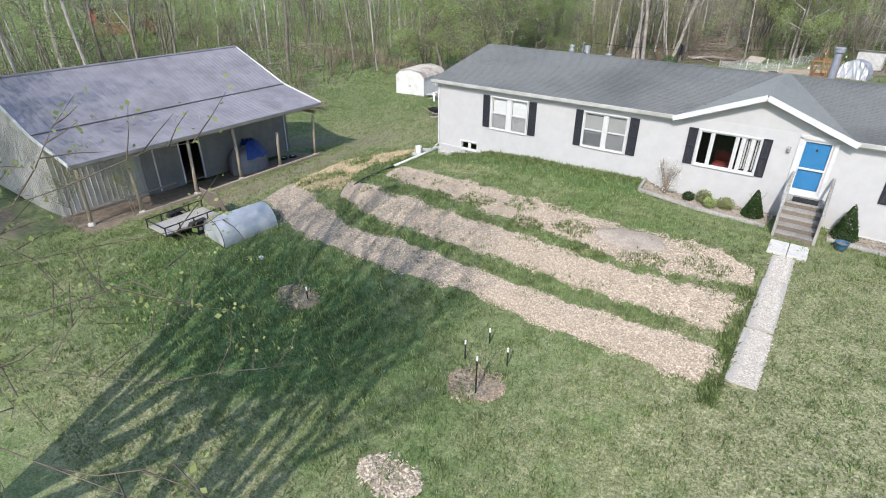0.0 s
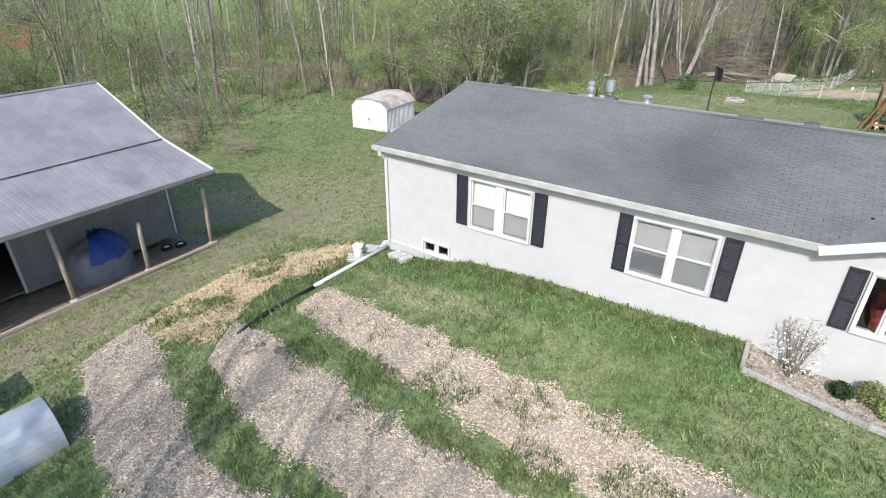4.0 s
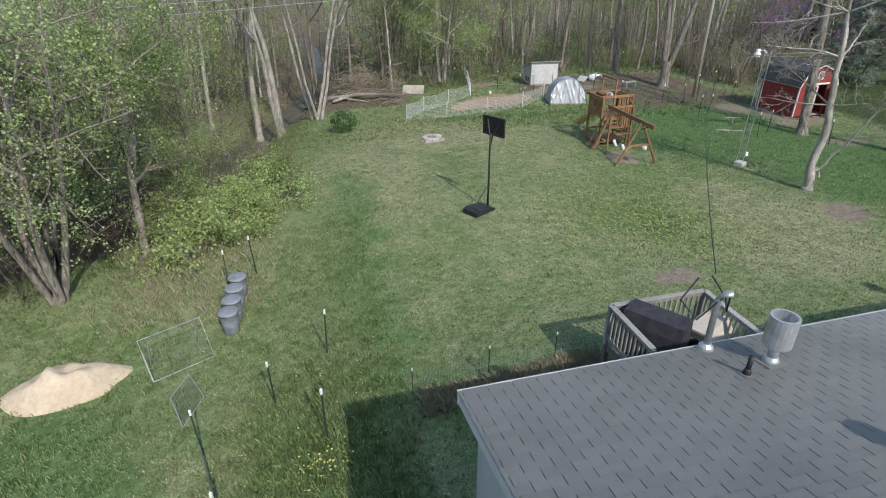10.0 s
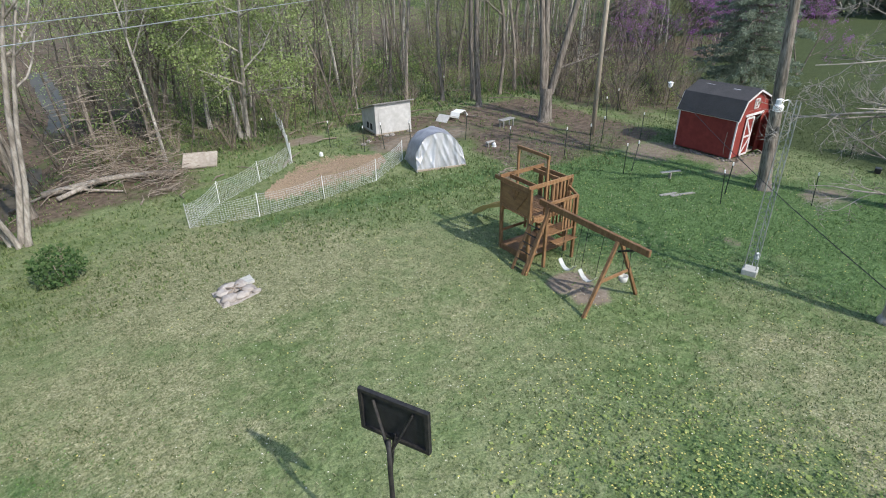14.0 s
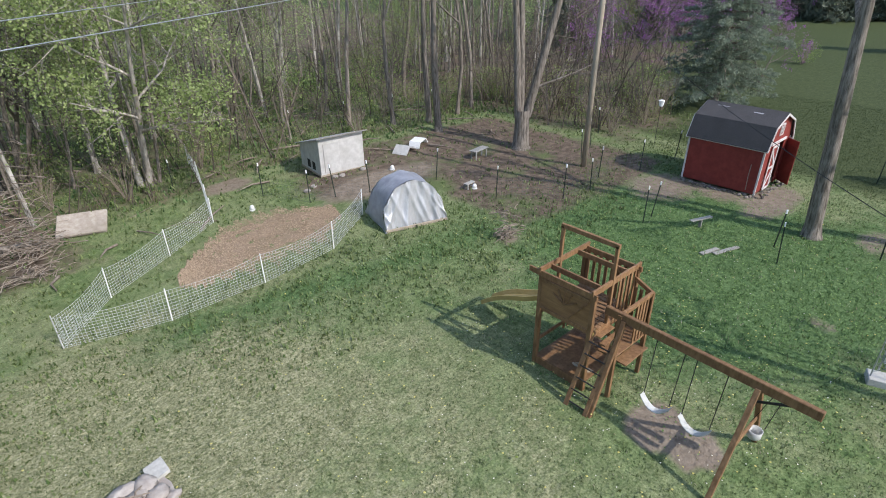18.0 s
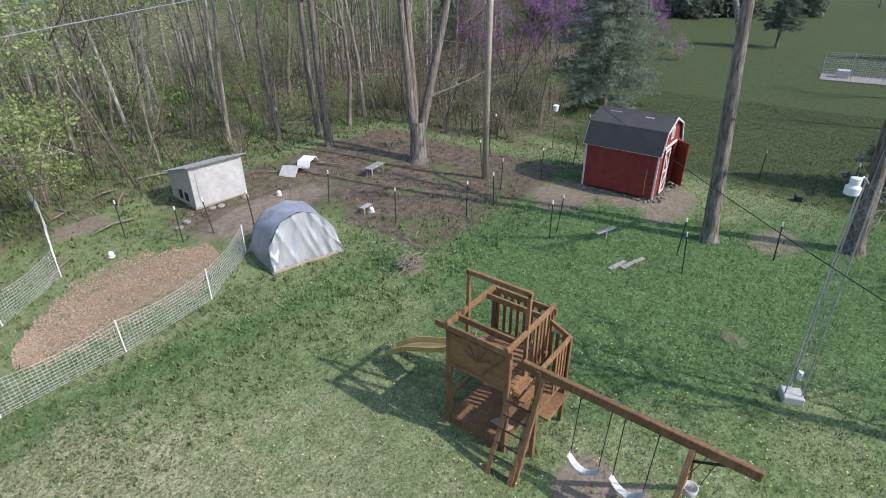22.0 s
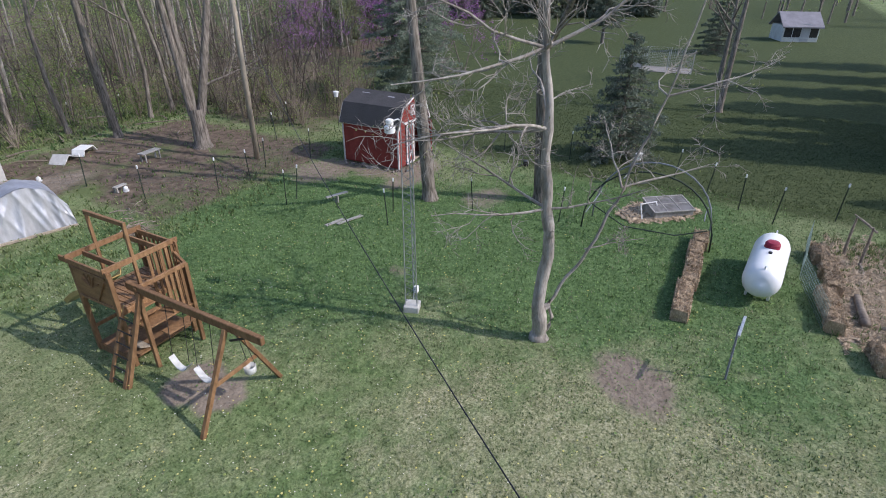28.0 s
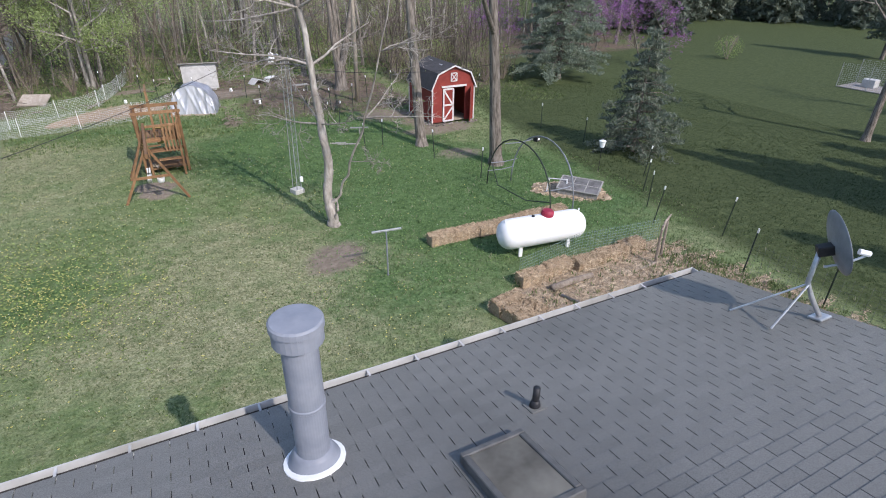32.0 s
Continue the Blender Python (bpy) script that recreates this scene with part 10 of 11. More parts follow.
def understory():
    """Low clumps of fresh leaves that fill the woods between the trunks, too many to count."""
    r = np.random.RandomState(17)
    n = 1500
    zone = r.uniform(size=n)
    west = zone < 0.6
    x = np.where(west, -42 - 60 * r.uniform(size=n), r.uniform(-45, 60, n))
    y = np.where(west, r.uniform(-5, 95, n), 76 + 55 * r.uniform(size=n) ** 1.2)
    keep = (creek_distance(x, y) > 2.5) & ~((x > 18) & (y < 82)) & ((x < -36) | (y > 74))
    x, y = x[keep], y[keep]
    far = np.clip((np.hypot(x + 8, y - 38) - 40) / 50, 0, 1)
    h = r.uniform(0.5, 1.6, len(x)) + 2.4 * far * r.uniform(size=len(x))
    k = 85
    c = np.repeat(np.stack([x, y, land(x, y) + h], 1), k, 0)
    size = np.repeat(0.7 + 0.5 * far, k)[:, None]
    c = c + r.normal(size=c.shape) * np.array([0.85, 0.85, 0.6]) * size
    c[:, 2] = np.maximum(c[:, 2], land(c[:, 0], c[:, 1]) + 0.08)
    me = np_mesh("understory_foliage", *blades(c, 0.15, r))
    me.materials.append(M_LEAFHAZE)
    tagged(new("understory_foliage", me), "clumps of fresh undergrowth between the trunks of the woods", "undergrowth", kind="stuff")


understory()


def forest_litter():
    """Fallen sticks and dead leaves on the floor of the woods."""
    r = np.random.RandomState(14)
    b = B()
    for k in range(420):
        if k % 2:
            x, y = r.uniform(-24, 16), r.uniform(66, 92)
        else:
            x, y = r.uniform(-62, -36), r.uniform(10, 62)
        if creek_distance(np.array(x), np.array(y)) < 1.5:
            continue
        a, L = r.uniform(0, 6.28), r.uniform(0.4, 2.4)
        w = r.uniform(0.015, 0.06)
        p = Vector((x, y, gz(x, y) + w))
        q = p + Vector((math.cos(a) * L, math.sin(a) * L, 0))
        q.z = gz(q.x, q.y) + w + r.uniform(0, 0.2)
        b.tube([p, p.lerp(q, 0.5) + Vector((r.normal() * 0.08, r.normal() * 0.08, 0.04)), q], [w, w * 0.8, w * 0.3], 5, False)
    me = to_mesh("fallen_sticks", b)
    me.materials.append(M_TWIG)
    tagged(new("fallen_sticks", me), "dead sticks strewn over the floor of the woods", "sticks", kind="stuff")


forest_litter()
for i, (p, q, w) in enumerate((((-15.2, 70.2), (-9.6, 69.6), 0.16), ((-14.6, 69.0), (-11.2, 71.0), 0.11), ((-16.8, 71.5), (-12.0, 68.6), 0.09))):
    solo("fallen_log", B().tube([(*p, gz(*p) + w + 0.1), ((p[0] + q[0]) / 2, (p[1] + q[1]) / 2, gz((p[0] + q[0]) / 2, (p[1] + q[1]) / 2) + w + 0.25), (*q, gz(*q) + w)], [w, w * 0.85, w * 0.5], 9), M_BARKPALE, "grey fallen log by the creek", "log", "logs by the creek", smooth=True)
brush_pile(-9.9, 68.9, 2.6, 150, 23, "bleached driftwood heaped behind the run", 0.55)
brush_pile(-12.4, 70.4, 3.6, 200, 21, "large tangle of driftwood by the creek", 0.8)
brush_pile(-10.3, 66.9, 1.6, 80, 22, "brush and a pale sheet dumped by the run", 0.4)
solo("stone_slab", B().box((-8.2, 69.7, gz(-8.2, 69.7) + 0.3), (1.7, 1.15, 0.13), Matrix.Rotation(-0.35, 3, "Z") @ Matrix.Rotation(0.42, 3, "X"), 0.03), M_SLABTAN, "broken concrete slab near the fallen logs", "slab")


# ---- beds of wood chips, gravel and straw ----
def strewn(name, polys, n, size, thick, material, label, category, seed, mound=0.0, flat=0.55, skip=None, slim=1.0):
    """Loose pieces over an area between two edge lines: each piece is a thin slab of its own."""
    r = np.random.RandomState(seed)
    low, high = polys
    lx, ly = np.array([p[0] for p in low]), np.array([p[1] for p in low])
    hx, hy = np.array([p[0] for p in high]), np.array([p[1] for p in high])
    tl, th = np.linspace(0, 1, len(low)), np.linspace(0, 1, len(high))
    t = r.uniform(0, 1, n)
    k = r.beta(0.95, 0.95, n) * 1.0 + r.normal(size=n) * 0.03
    ax, ay = np.interp(t, tl, lx), np.interp(t, tl, ly)
    bx, by = np.interp(t, th, hx), np.interp(t, th, hy)
    wob = 0.12 * np.sin(t * 60 + seed) + 0.08 * np.sin(t * 137)
    k = 0.5 + (k - 0.5) * (1 + wob)
    x, y = ax + (bx - ax) * k, ay + (by - ay) * k
    z = land(x, y) + mound * np.clip(1 - (2 * k - 1) ** 2, 0, 1) + r.uniform(0.0, 0.03, n)
    c = np.stack([x, y, z], 1)
    u = r.normal(size=(n, 3)) * np.array([1, 1, flat * 0.5])
    u /= np.linalg.norm(u, axis=1)[:, None]
    w = np.cross(u, np.array([0, 0, 1.0]) + r.normal(size=(n, 3)) * flat * 0.5)
    w /= np.linalg.norm(w, axis=1)[:, None]
    q = np.cross(u, w)
    s = (size * r.uniform(0.5, 1.4, n))[:, None]
    a, bb, h = u * s * 0.5, w * s * slim * r.uniform(0.15, 0.4, n)[:, None], q * thick
    h = np.where(h[:, 2:3] < 0, -h, h)
    v = np.stack([c - a - bb, c + a - bb, c - a * 0.9 + h, c + a * 0.9 + h, c - a + bb, c + a + bb], 1)
    if skip is not None:
        keep = np.hypot((x - skip[0]) / skip[2], (y - skip[1]) / skip[3]) > r.uniform(0.8, 1.15, n)
        v = v[keep]
    n = len(v)
    v = v.reshape(-1, 3)
    base = np.arange(n)[:, None] * 6
    f = np.concatenate([base + np.array(q4) for q4 in ((0, 1, 3, 2), (2, 3, 5, 4))])
    me = np_mesh(name, v, f)
    me.materials.append(material)
    return tagged(new(name, me), label, category, kind="stuff")


def bed(name, low, high, material, label, mound, rows=10, cols=90):
    """The packed body of a bed, rising to its middle."""
    b = B()
    for i in range(cols + 1):
        t = i / cols
        ax, ay = np.interp(t, np.linspace(0, 1, len(low)), [p[0] for p in low]), np.interp(t, np.linspace(0, 1, len(low)), [p[1] for p in low])
        bx, by = np.interp(t, np.linspace(0, 1, len(high)), [p[0] for p in high]), np.interp(t, np.linspace(0, 1, len(high)), [p[1] for p in high])
        wob = 0.10 * noise.noise(Vector((t * 30, 1, 3)))
        for j in range(rows + 1):
            k = j / rows
            kk = 0.5 + (k - 0.5) * (1 + 2 * wob)
            x, y = ax + (bx - ax) * kk, ay + (by - ay) * kk
            e = 1 - (2 * k - 1) ** 2
            b.v.append((x, y, gz(x, y) - 0.03 + (0.035 + mound) * e ** 0.6 + 0.04 * noise.noise(Vector((x * 2.5, y * 2.5, 0))) * e))
    for i in range(cols):
        for j in range(rows):
            a = i * (rows + 1) + j
            b.f.append((a, a + 1, a + rows + 2, a + rows + 1))
    me = to_mesh(name, b, True)
    me.materials.append(material)
    return tagged(new(name, me), label, "garden bed", kind="structure")


M_CHIPBED = mat("chip_bed", (0.29, 0.235, 0.18), (0.5, 0.43, 0.345), 40, 0.95, bump=1.0, bscale=60, stain=(0.26, 0.21, 0.165), sscale=1.4, amount=0.55, worldly=True)
M_STRAWBED = mat("straw_bed", (0.27, 0.21, 0.155), (0.42, 0.345, 0.27), 28, 0.95, bump=1.0, bscale=40, stain=(0.13, 0.13, 0.06), sscale=0.9, amount=0.65, worldly=True)
M_RUNBED = mat("run_bed", (0.25, 0.18, 0.125), (0.4, 0.3, 0.215), 26, 0.95, bump=1.0, bscale=40, stain=(0.13, 0.12, 0.06), sscale=0.9, amount=0.5, worldly=True)
M_GRAVELBED = mat("gravel_bed", (0.36, 0.33, 0.29), (0.54, 0.51, 0.46), 35, 0.95, bump=1.0, bscale=60, worldly=True)
R1L = [(-18.9, 13.2), (-15.6, 11.9), (-12.5, 11.7), (-10, 11.75), (-7.5, 11.85), (-5, 11.45), (-2.5, 11.2), (-0.39, 10.93)]
R1H = [(-19.4, 15.3), (-16.2, 14.0), (-13.4, 13.0), (-11.2, 13.25), (-8.6, 13.0), (-5.6, 12.75), (-3, 12.58), (-0.36, 12.37)]
R2L = [(-16.0, 14.9), (-13.0, 14.0), (-10.2, 13.9), (-7.6, 13.85), (-5.2, 13.55), (-3.3, 13.4), (-1.7, 13.2), (-0.57, 13.09)]
R2H = [(-16.8, 16.45), (-13.6, 16.1), (-10.8, 15.7), (-8.4, 15.55), (-6.1, 15.25), (-4.0, 14.9), (-2.3, 14.85), (-0.32, 15.0)]
R3L = [(-15.7, 17.4), (-11.5, 16.7), (-8.5, 16.2), (-6.1, 15.9), (-4.0, 15.3), (-2.2, 15.35), (-0.43, 15.66)]
R3H = [(-15.6, 18.75), (-12.0, 18.4), (-9.9, 18.1), (-7.6, 17.95), (-5.5, 17.5), (-3.2, 17.55), (-1.9, 17.5), (-0.51, 16.62)]
for i, (lo, hi, m) in enumerate(((R1L, R1H, 0.07), (R2L, R2H, 0.09), (R3L, R3H, 0.05))):
    bed("chip_bed", lo, hi, M_CHIPBED, "long garden bed mulched with pale wood chips", m)
    strewn("wood_chip_mulch", (lo, hi), (46000, 44000, 34000)[i], 0.052, 0.012, M_CHIP, "pale wood chip mulch strewn over the bed", "mulch", 40 + i, m, slim=0.7, skip=(-4.2, 16.7, 1.3, 0.8))
bed("bare_soil_patch", [(-5.4, 16.5), (-4.9, 16.0), (-4.0, 15.9), (-3.1, 16.3)], [(-5.3, 16.9), (-4.8, 17.4), (-3.9, 17.5), (-3.1, 16.9)], mat("grey_soil", (0.33, 0.275, 0.22), (0.46, 0.4, 0.33), 14, 0.97, bump=0.6, bscale=30, stain=(0.26, 0.21, 0.17), sscale=1.6, amount=0.5, worldly=True), "bare grey soil in the bed", 0.1, 8, 24)
HB_L, HB_H = [(-5.15, 20.42), (-3.0, 20.15), (-0.7, 19.9)], [(-5.15, 21.2), (-3.0, 21.2), (-0.6, 21.2)]
M_BEDCHIP = mat("flower_bed_chips", (0.25, 0.215, 0.18), (0.4, 0.355, 0.3), 14, 0.95, bump=0.0, island=0.3)
bed("flower_bed", HB_L, HB_H, M_CHIPBED, "flower bed of chips along the house", 0.01, 6, 30)
strewn("bed_mulch", (HB_L, HB_H), 2200, 0.08, 0.012, M_BEDCHIP, "grey brown chips in the flower bed", "mulch", 51)
HC_L, HC_H = [(1.05, 20.05), (4.6, 20.05)], [(1.05, 21.2), (4.6, 21.2)]
bed("flower_bed", HC_L, HC_H, M_CHIPBED, "flower bed of chips along the house", 0.01, 6, 20)
strewn("bed_mulch", (HC_L, HC_H), 1500, 0.08, 0.012, M_BEDCHIP, "grey brown chips in the flower bed", "mulch", 52)
for i, (lo, hi, n) in enumerate(((([(-19.5, 18.3), (-18.6, 18.0), (-17.4, 18.3), (-16.3, 19.6)]), ([(-19.3, 19.0), (-18.5, 20.1), (-17.6, 20.9), (-16.7, 21.5)]), 5200),
                                 ([(-19.2, 15.1), (-18.0, 14.9), (-16.5, 15.5)], [(-19.6, 16.6), (-18.8, 17.2), (-17.0, 16.9)], 3200),
                                 ([(-19.4, 16.5), (-18.3, 16.6), (-17.2, 16.8)], [(-19.5, 18.5), (-18.4, 18.9), (-17.3, 18.9)], 3400))):
    bed("straw_patch", lo, hi, mat("pale_straw_bed%d" % i, (0.33, 0.25, 0.15), (0.52, 0.42, 0.28), 30, 0.95, bump=1.0, bscale=45, stain=(0.2, 0.2, 0.1), sscale=1.6, amount=0.5, worldly=True), "patch of golden chips on worn grass", 0.03, 8, 40)
    strewn("straw_litter", (lo, hi), n * 2, 0.11, 0.012, M_GOLDCHIP, "golden chips strewn on worn grass", "mulch", 60 + i, 0.03, slim=0.45)
PATHL, PATHH = [(-0.3, 11.2), (-0.25, 13.5), (-0.2, 16.2), (-0.33, 17.95)], [(0.42, 11.2), (0.4, 13.6), (0.4, 16.3), (0.4, 17.95)]
for i, (lo, hi) in enumerate((((11.35, 13.52)), ((13.6, 16.2)), ((16.28, 17.9)))):
    ax, bx = (-0.27, -0.25, -0.22)[i], (0.4, 0.39, 0.38)[i]
    zc = gz(0.1, (lo + hi) / 2)
    tilt = math.atan2(gz(0.1, hi) - gz(0.1, lo), hi - lo)
    solo("path_slab", B().box(((ax + bx) / 2, (lo + hi) / 2, zc + 0.0), (bx - ax, hi - lo, 0.1), Matrix.Rotation(tilt, 3, "X"), 0.015), M_GRAVELBED, "long slab of pale exposed gravel in the garden path", "slab", "slabs of the path")
    strewn("path_gravel", ([(ax + 0.04, lo + 0.04), (ax + 0.04, hi - 0.04)], [(bx - 0.04, lo + 0.04), (bx - 0.04, hi - 0.04)]), 6000, 0.035, 0.016, M_GRAVEL, "pale gravel on the path slab", "gravel", 71 + i, 0.045)
for i, (x, y, rx, ry) in enumerate(((-5.2, 8.75, 0.75, 0.6), (-12.1, 9.1, 0.8, 0.55), (-5.35, 5.65, 0.8, 0.5))):
    lo = [(x + rx * math.cos(a * 0.524), y - ry * abs(math.sin(a * 0.524))) for a in range(6, -1, -1)]
    hi = [(x + rx * math.cos(a * 0.524), y + ry * abs(math.sin(a * 0.524))) for a in range(6, -1, -1)]
    bed("mulch_ring", lo, hi, M_CHIPBED, "small patch of chips round a sapling", 0.02, 8, 20)
    strewn("ring_chips", (lo, hi), 700, 0.08, 0.012, (M_CHIPDARK, M_CHIPDARK, M_CHIP)[i], "chips round a sapling", "mulch", 80 + i, 0.02)
GL, GH = [(6.4, 36.9), (6.7, 34.0), (7.0, 31.0), (7.2, 28.8)], [(12.6, 37.4), (13.0, 34.4), (13.2, 32.0), (13.4, 28.6)]
bed("straw_garden", GL, GH, M_STRAWBED, "garden plot covered with old straw and weeds", 0.04, 30, 50)
strewn("garden_straw", (GL, GH), 44000, 0.105, 0.006, M_STRAW, "old straw strewn over the plot", "straw", 91, 0.05, 0.5, slim=0.4)
CL, CH = [(11.5, 42.9), (12.5, 41.4), (13.7, 40.7)], [(12.2, 43.6), (13.6, 43.2), (14.2, 41.9)]
bed("straw_ring", CL, CH, M_STRAWBED, "straw round the cold frame", 0.03, 8, 20)
strewn("ring_straw", (CL, CH), 1600, 0.14, 0.01, M_STRAW, "straw round the cold frame", "straw", 92, 0.03)
NL, NH = [(-7.0, 62.6), (-6.4, 62.1), (-4.8, 61.8), (-2.5, 61.7), (-0.9, 63.0)], [(-6.8, 63.4), (-5.9, 64.4), (-4.3, 65.7), (-2.4, 65.6), (-0.6, 64.0)]
bed("run_floor", NL, NH, M_RUNBED, "bare brown floor of the poultry run", 0.01, 14, 40)
strewn("run_chips", (NL, NH), 20000, 0.042, 0.01, M_RUNCHIP, "brown chips on the floor of the run", "mulch", 93, 0.01)


# ---- grass ----
M_MOWN = leaf_mat("mown_blade", (0.052, 0.08, 0.032), (0.122, 0.155, 0.068), 0.3)
BEDS = [(R1L, R1H), (R2L, R2H), (R3L, R3H), (HB_L, HB_H), (HC_L, HC_H), (PATHL, PATHH), (GL, GH), (NL, NH), (CL, CH)]


def in_beds(x, y):
    hit = np.zeros(len(x), bool)
    for lo, hi in BEDS:
        poly = lo + hi[::-1]
        c = np.zeros(len(x), bool)
        for (ax, ay), (bx, by) in zip(poly, poly[1:] + poly[:1]):
            cond = ((ay > y) != (by > y)) & (x < (bx - ax) * (y - ay) / (by - ay + 1e-12) + ax)
            c ^= cond
        hit |= c
    hit |= (x > HX0 - 0.02) & (x < HX1) & (y > HY0 - 0.03) & (y < HY1 + 0.02)
    hit |= (x > -33.2) & (x < -22.5) & (y > 7.7) & (y < 20.2)
    return hit


def grass(name, n, x0, x1, y0, y1, height, width, material, label, seed, density=None, per=3, free=False, tufted=0.15, lift=0.0):
    """Tufts of blades over a stretch of ground."""
    r = np.random.RandomState(seed)
    x, y = r.uniform(x0, x1, n), r.uniform(y0, y1, n)
    keep = ~in_beds(x, y) | free
    dry, lush, litter, bare = masks(x, y)
    keep &= r.uniform(0, 1, n) > np.clip(bare * 1.3 + litter * 0.75, 0, 0.97)
    clump = np.sin(x * 3.7 + 1.3 * np.sin(y * 2.9)) * np.sin(y * 4.1 + 1.7 * np.sin(x * 2.3)) + 0.6 * np.sin(x * 9.1 + 2 * np.sin(y * 7.0)) * np.sin(y * 8.3 - x)
    hh = height * (0.75 + 0.35 * lush - 0.2 * dry) * (1 + tufted * clump) * r.uniform(0.6, 1.5, n)
    if density is not None:
        keep &= r.uniform(0, 1, n) < density(x, y, lush)
    x, y, hh = np.repeat(x[keep], per), np.repeat(y[keep], per), np.repeat(hh[keep], per)
    m = len(x)
    x, y = x + r.normal(size=m) * 0.05, y + r.normal(size=m) * 0.05
    z = land(x, y) - 0.01 + lift
    a = r.uniform(0, 2 * np.pi, m)
    hh = hh * r.uniform(0.6, 1.2, m)
    lean = r.uniform(0.15, 0.75, m) * hh
    w = width * r.uniform(0.7, 1.4, m)
    dx, dy = np.cos(a), np.sin(a)
    p0 = np.stack([x - dy * w, y + dx * w, z], 1)
    p1 = np.stack([x + dy * w, y - dx * w, z], 1)
    mid = np.stack([x + dx * lean * 0.4, y + dy * lean * 0.4, z + hh * 0.65], 1)
    tip = np.stack([x + dx * lean, y + dy * lean, z + hh], 1)
    v = np.stack([p0, p1, mid, tip], 1).reshape(-1, 3)
    v[2::4] += np.stack([dy * w * 0.6, -dx * w * 0.6, 0 * w], 1)
    f = np.arange(m)[:, None] * 4 + np.array([0, 1, 2, 3])
    me = np_mesh(name, v, f)
    me.materials.append(material)
    return tagged(new(name, me), label, "grass", kind="stuff")


grass("front_grass", 120000, -24, 9, 2, 21.3, 0.12, 0.011, M_GRASS, "short green lawn grass in the front yard", 1, per=2, tufted=0.4)
grass("back_grass", 125000, -20, 16, 31, 61, 0.07, 0.0105, M_LAWN, "short green lawn grass behind the house", 2, lambda x, y, l: np.clip(1.25 - 1.6 * l, 0, 1), 2)
grass("lush_grass", 62000, -20, 16, 31, 61, 0.08, 0.0105, M_LUSH, "lush deep green grass, partly painting tree shade on the lawn", 32, lambda x, y, l: np.clip(1.6 * l - 0.25, 0, 1), 2)
grass("west_grass", 70000, -36, -15.4, 20, 46, 0.1, 0.012, M_GRASS, "green meadow grass beside the house", 3, per=2, tufted=0.35)
grass("far_grass", 30000, -40, 24, 56, 76, 0.14, 0.03, M_GRASS, "green grass and weeds at the edge of the woods", 4, per=2)
grass("tall_weeds", 4000, -24, 16, 8, 62, 0.09, 0.01, M_LUSH, "taller lush tufts of grass", 5, lambda x, y, l: np.clip((l - 0.4) * 1.6, 0, 1) ** 1.5, 4)
grass("straw_weeds", 2600, -20, -16.2, 14.8, 21.2, 0.15, 0.012, M_GRASS, "clumps of grass growing through the golden chips", 26, lambda x, y, l: (np.sin(x * 2.3 + 1.2 * np.sin(y * 1.7)) + np.sin(y * 2.1 - x) > 0.55) * 0.8, 5, True, lift=0.04)
grass("bed_weeds", 5000, -16, -0.3, 12.4, 15.9, 0.1, 0.011, M_GRASS, "tufts of grass between the beds", 6, None, 5)
grass("dry_grass", 6000, -26, -17.5, 41, 56, 0.26, 0.009, M_GRASSDRY, "tall dry grass on the creek bank", 7, lambda x, y, l: blot(x, y, -21.3, 46.5, 2.2, 6.5, 0.5), 5)
grass("fence_weeds", 5000, -21, -15.5, 29.5, 38, 0.17, 0.01, M_GRASS, "tall rank grass along the old fence", 8, lambda x, y, l: blot(x, y, -17.6, 33.5, 1.8, 4, 0.4), 4)
grass("wall_weeds", 900, -14.9, -5.3, 20.7, 21.24, 0.12, 0.011, M_GRASS, "rank grass along the foot of the wall", 9, None, 4)
grass("wood_weeds", 30000, -70, -36, 5, 65, 0.22, 0.05, M_GRASS, "weeds on the floor of the woods", 10, lambda x, y, l: 0.5 + 0 * x, 2)
grass("wood_weeds", 26000, -30, 25, 69, 100, 0.22, 0.05, M_LUSH, "weeds on the floor of the woods", 11, lambda x, y, l: 0.5 + 0 * x, 2)


grass("path_grass", 700, -0.62, -0.28, 10.4, 15.2, 0.24, 0.012, M_GRASS, "rank grass along the edge of the path", 25, None, 5, True)
grass("bed_tufts", 13000, -15.5, -0.4, 12.2, 18.2, 0.1, 0.012, M_GRASS, "weeds sprouting through the chips", 15, lambda x, y, l: np.clip(0.16 + 0.8 * blot(x, y, -6.0, 16.3, 5.0, 1.1, 0.5, -6) + 0.6 * blot(x, y, -12.5, 16.2, 3, 0.8, 0.5), 0, 1) * (np.sin(x * 3.1 + 2 * y) + np.sin(y * 4.3 - x) > 0.1), 5, True, lift=0.075)
grass("dead_strands", 14000, -20, 16, 31, 58, 0.09, 0.006, M_GRASSDRY, "pale dead strands among the lawn grass", 18, lambda x, y, l: np.clip(0.25 + masks(x, y)[0], 0, 1), 2)
grass("dead_strands", 16000, -24, 9, 3, 21, 0.09, 0.006, M_GRASSDRY, "pale dead strands among the lawn grass", 19, lambda x, y, l: np.clip(0.15 + masks(x, y)[0], 0, 1), 2)
grass("dead_strands", 16000, -34, -15.6, 20, 42, 0.1, 0.007, M_GRASSDRY, "pale dead strands in the meadow", 25, lambda x, y, l: np.clip(0.3 + masks(x, y)[0], 0, 1), 2)
grass("mown_grass", 36000, 15.5, 34, 28, 60, 0.07, 0.016, M_MOWN, "dense dark mown grass of the neighbour's lawn", 20, None, 2)
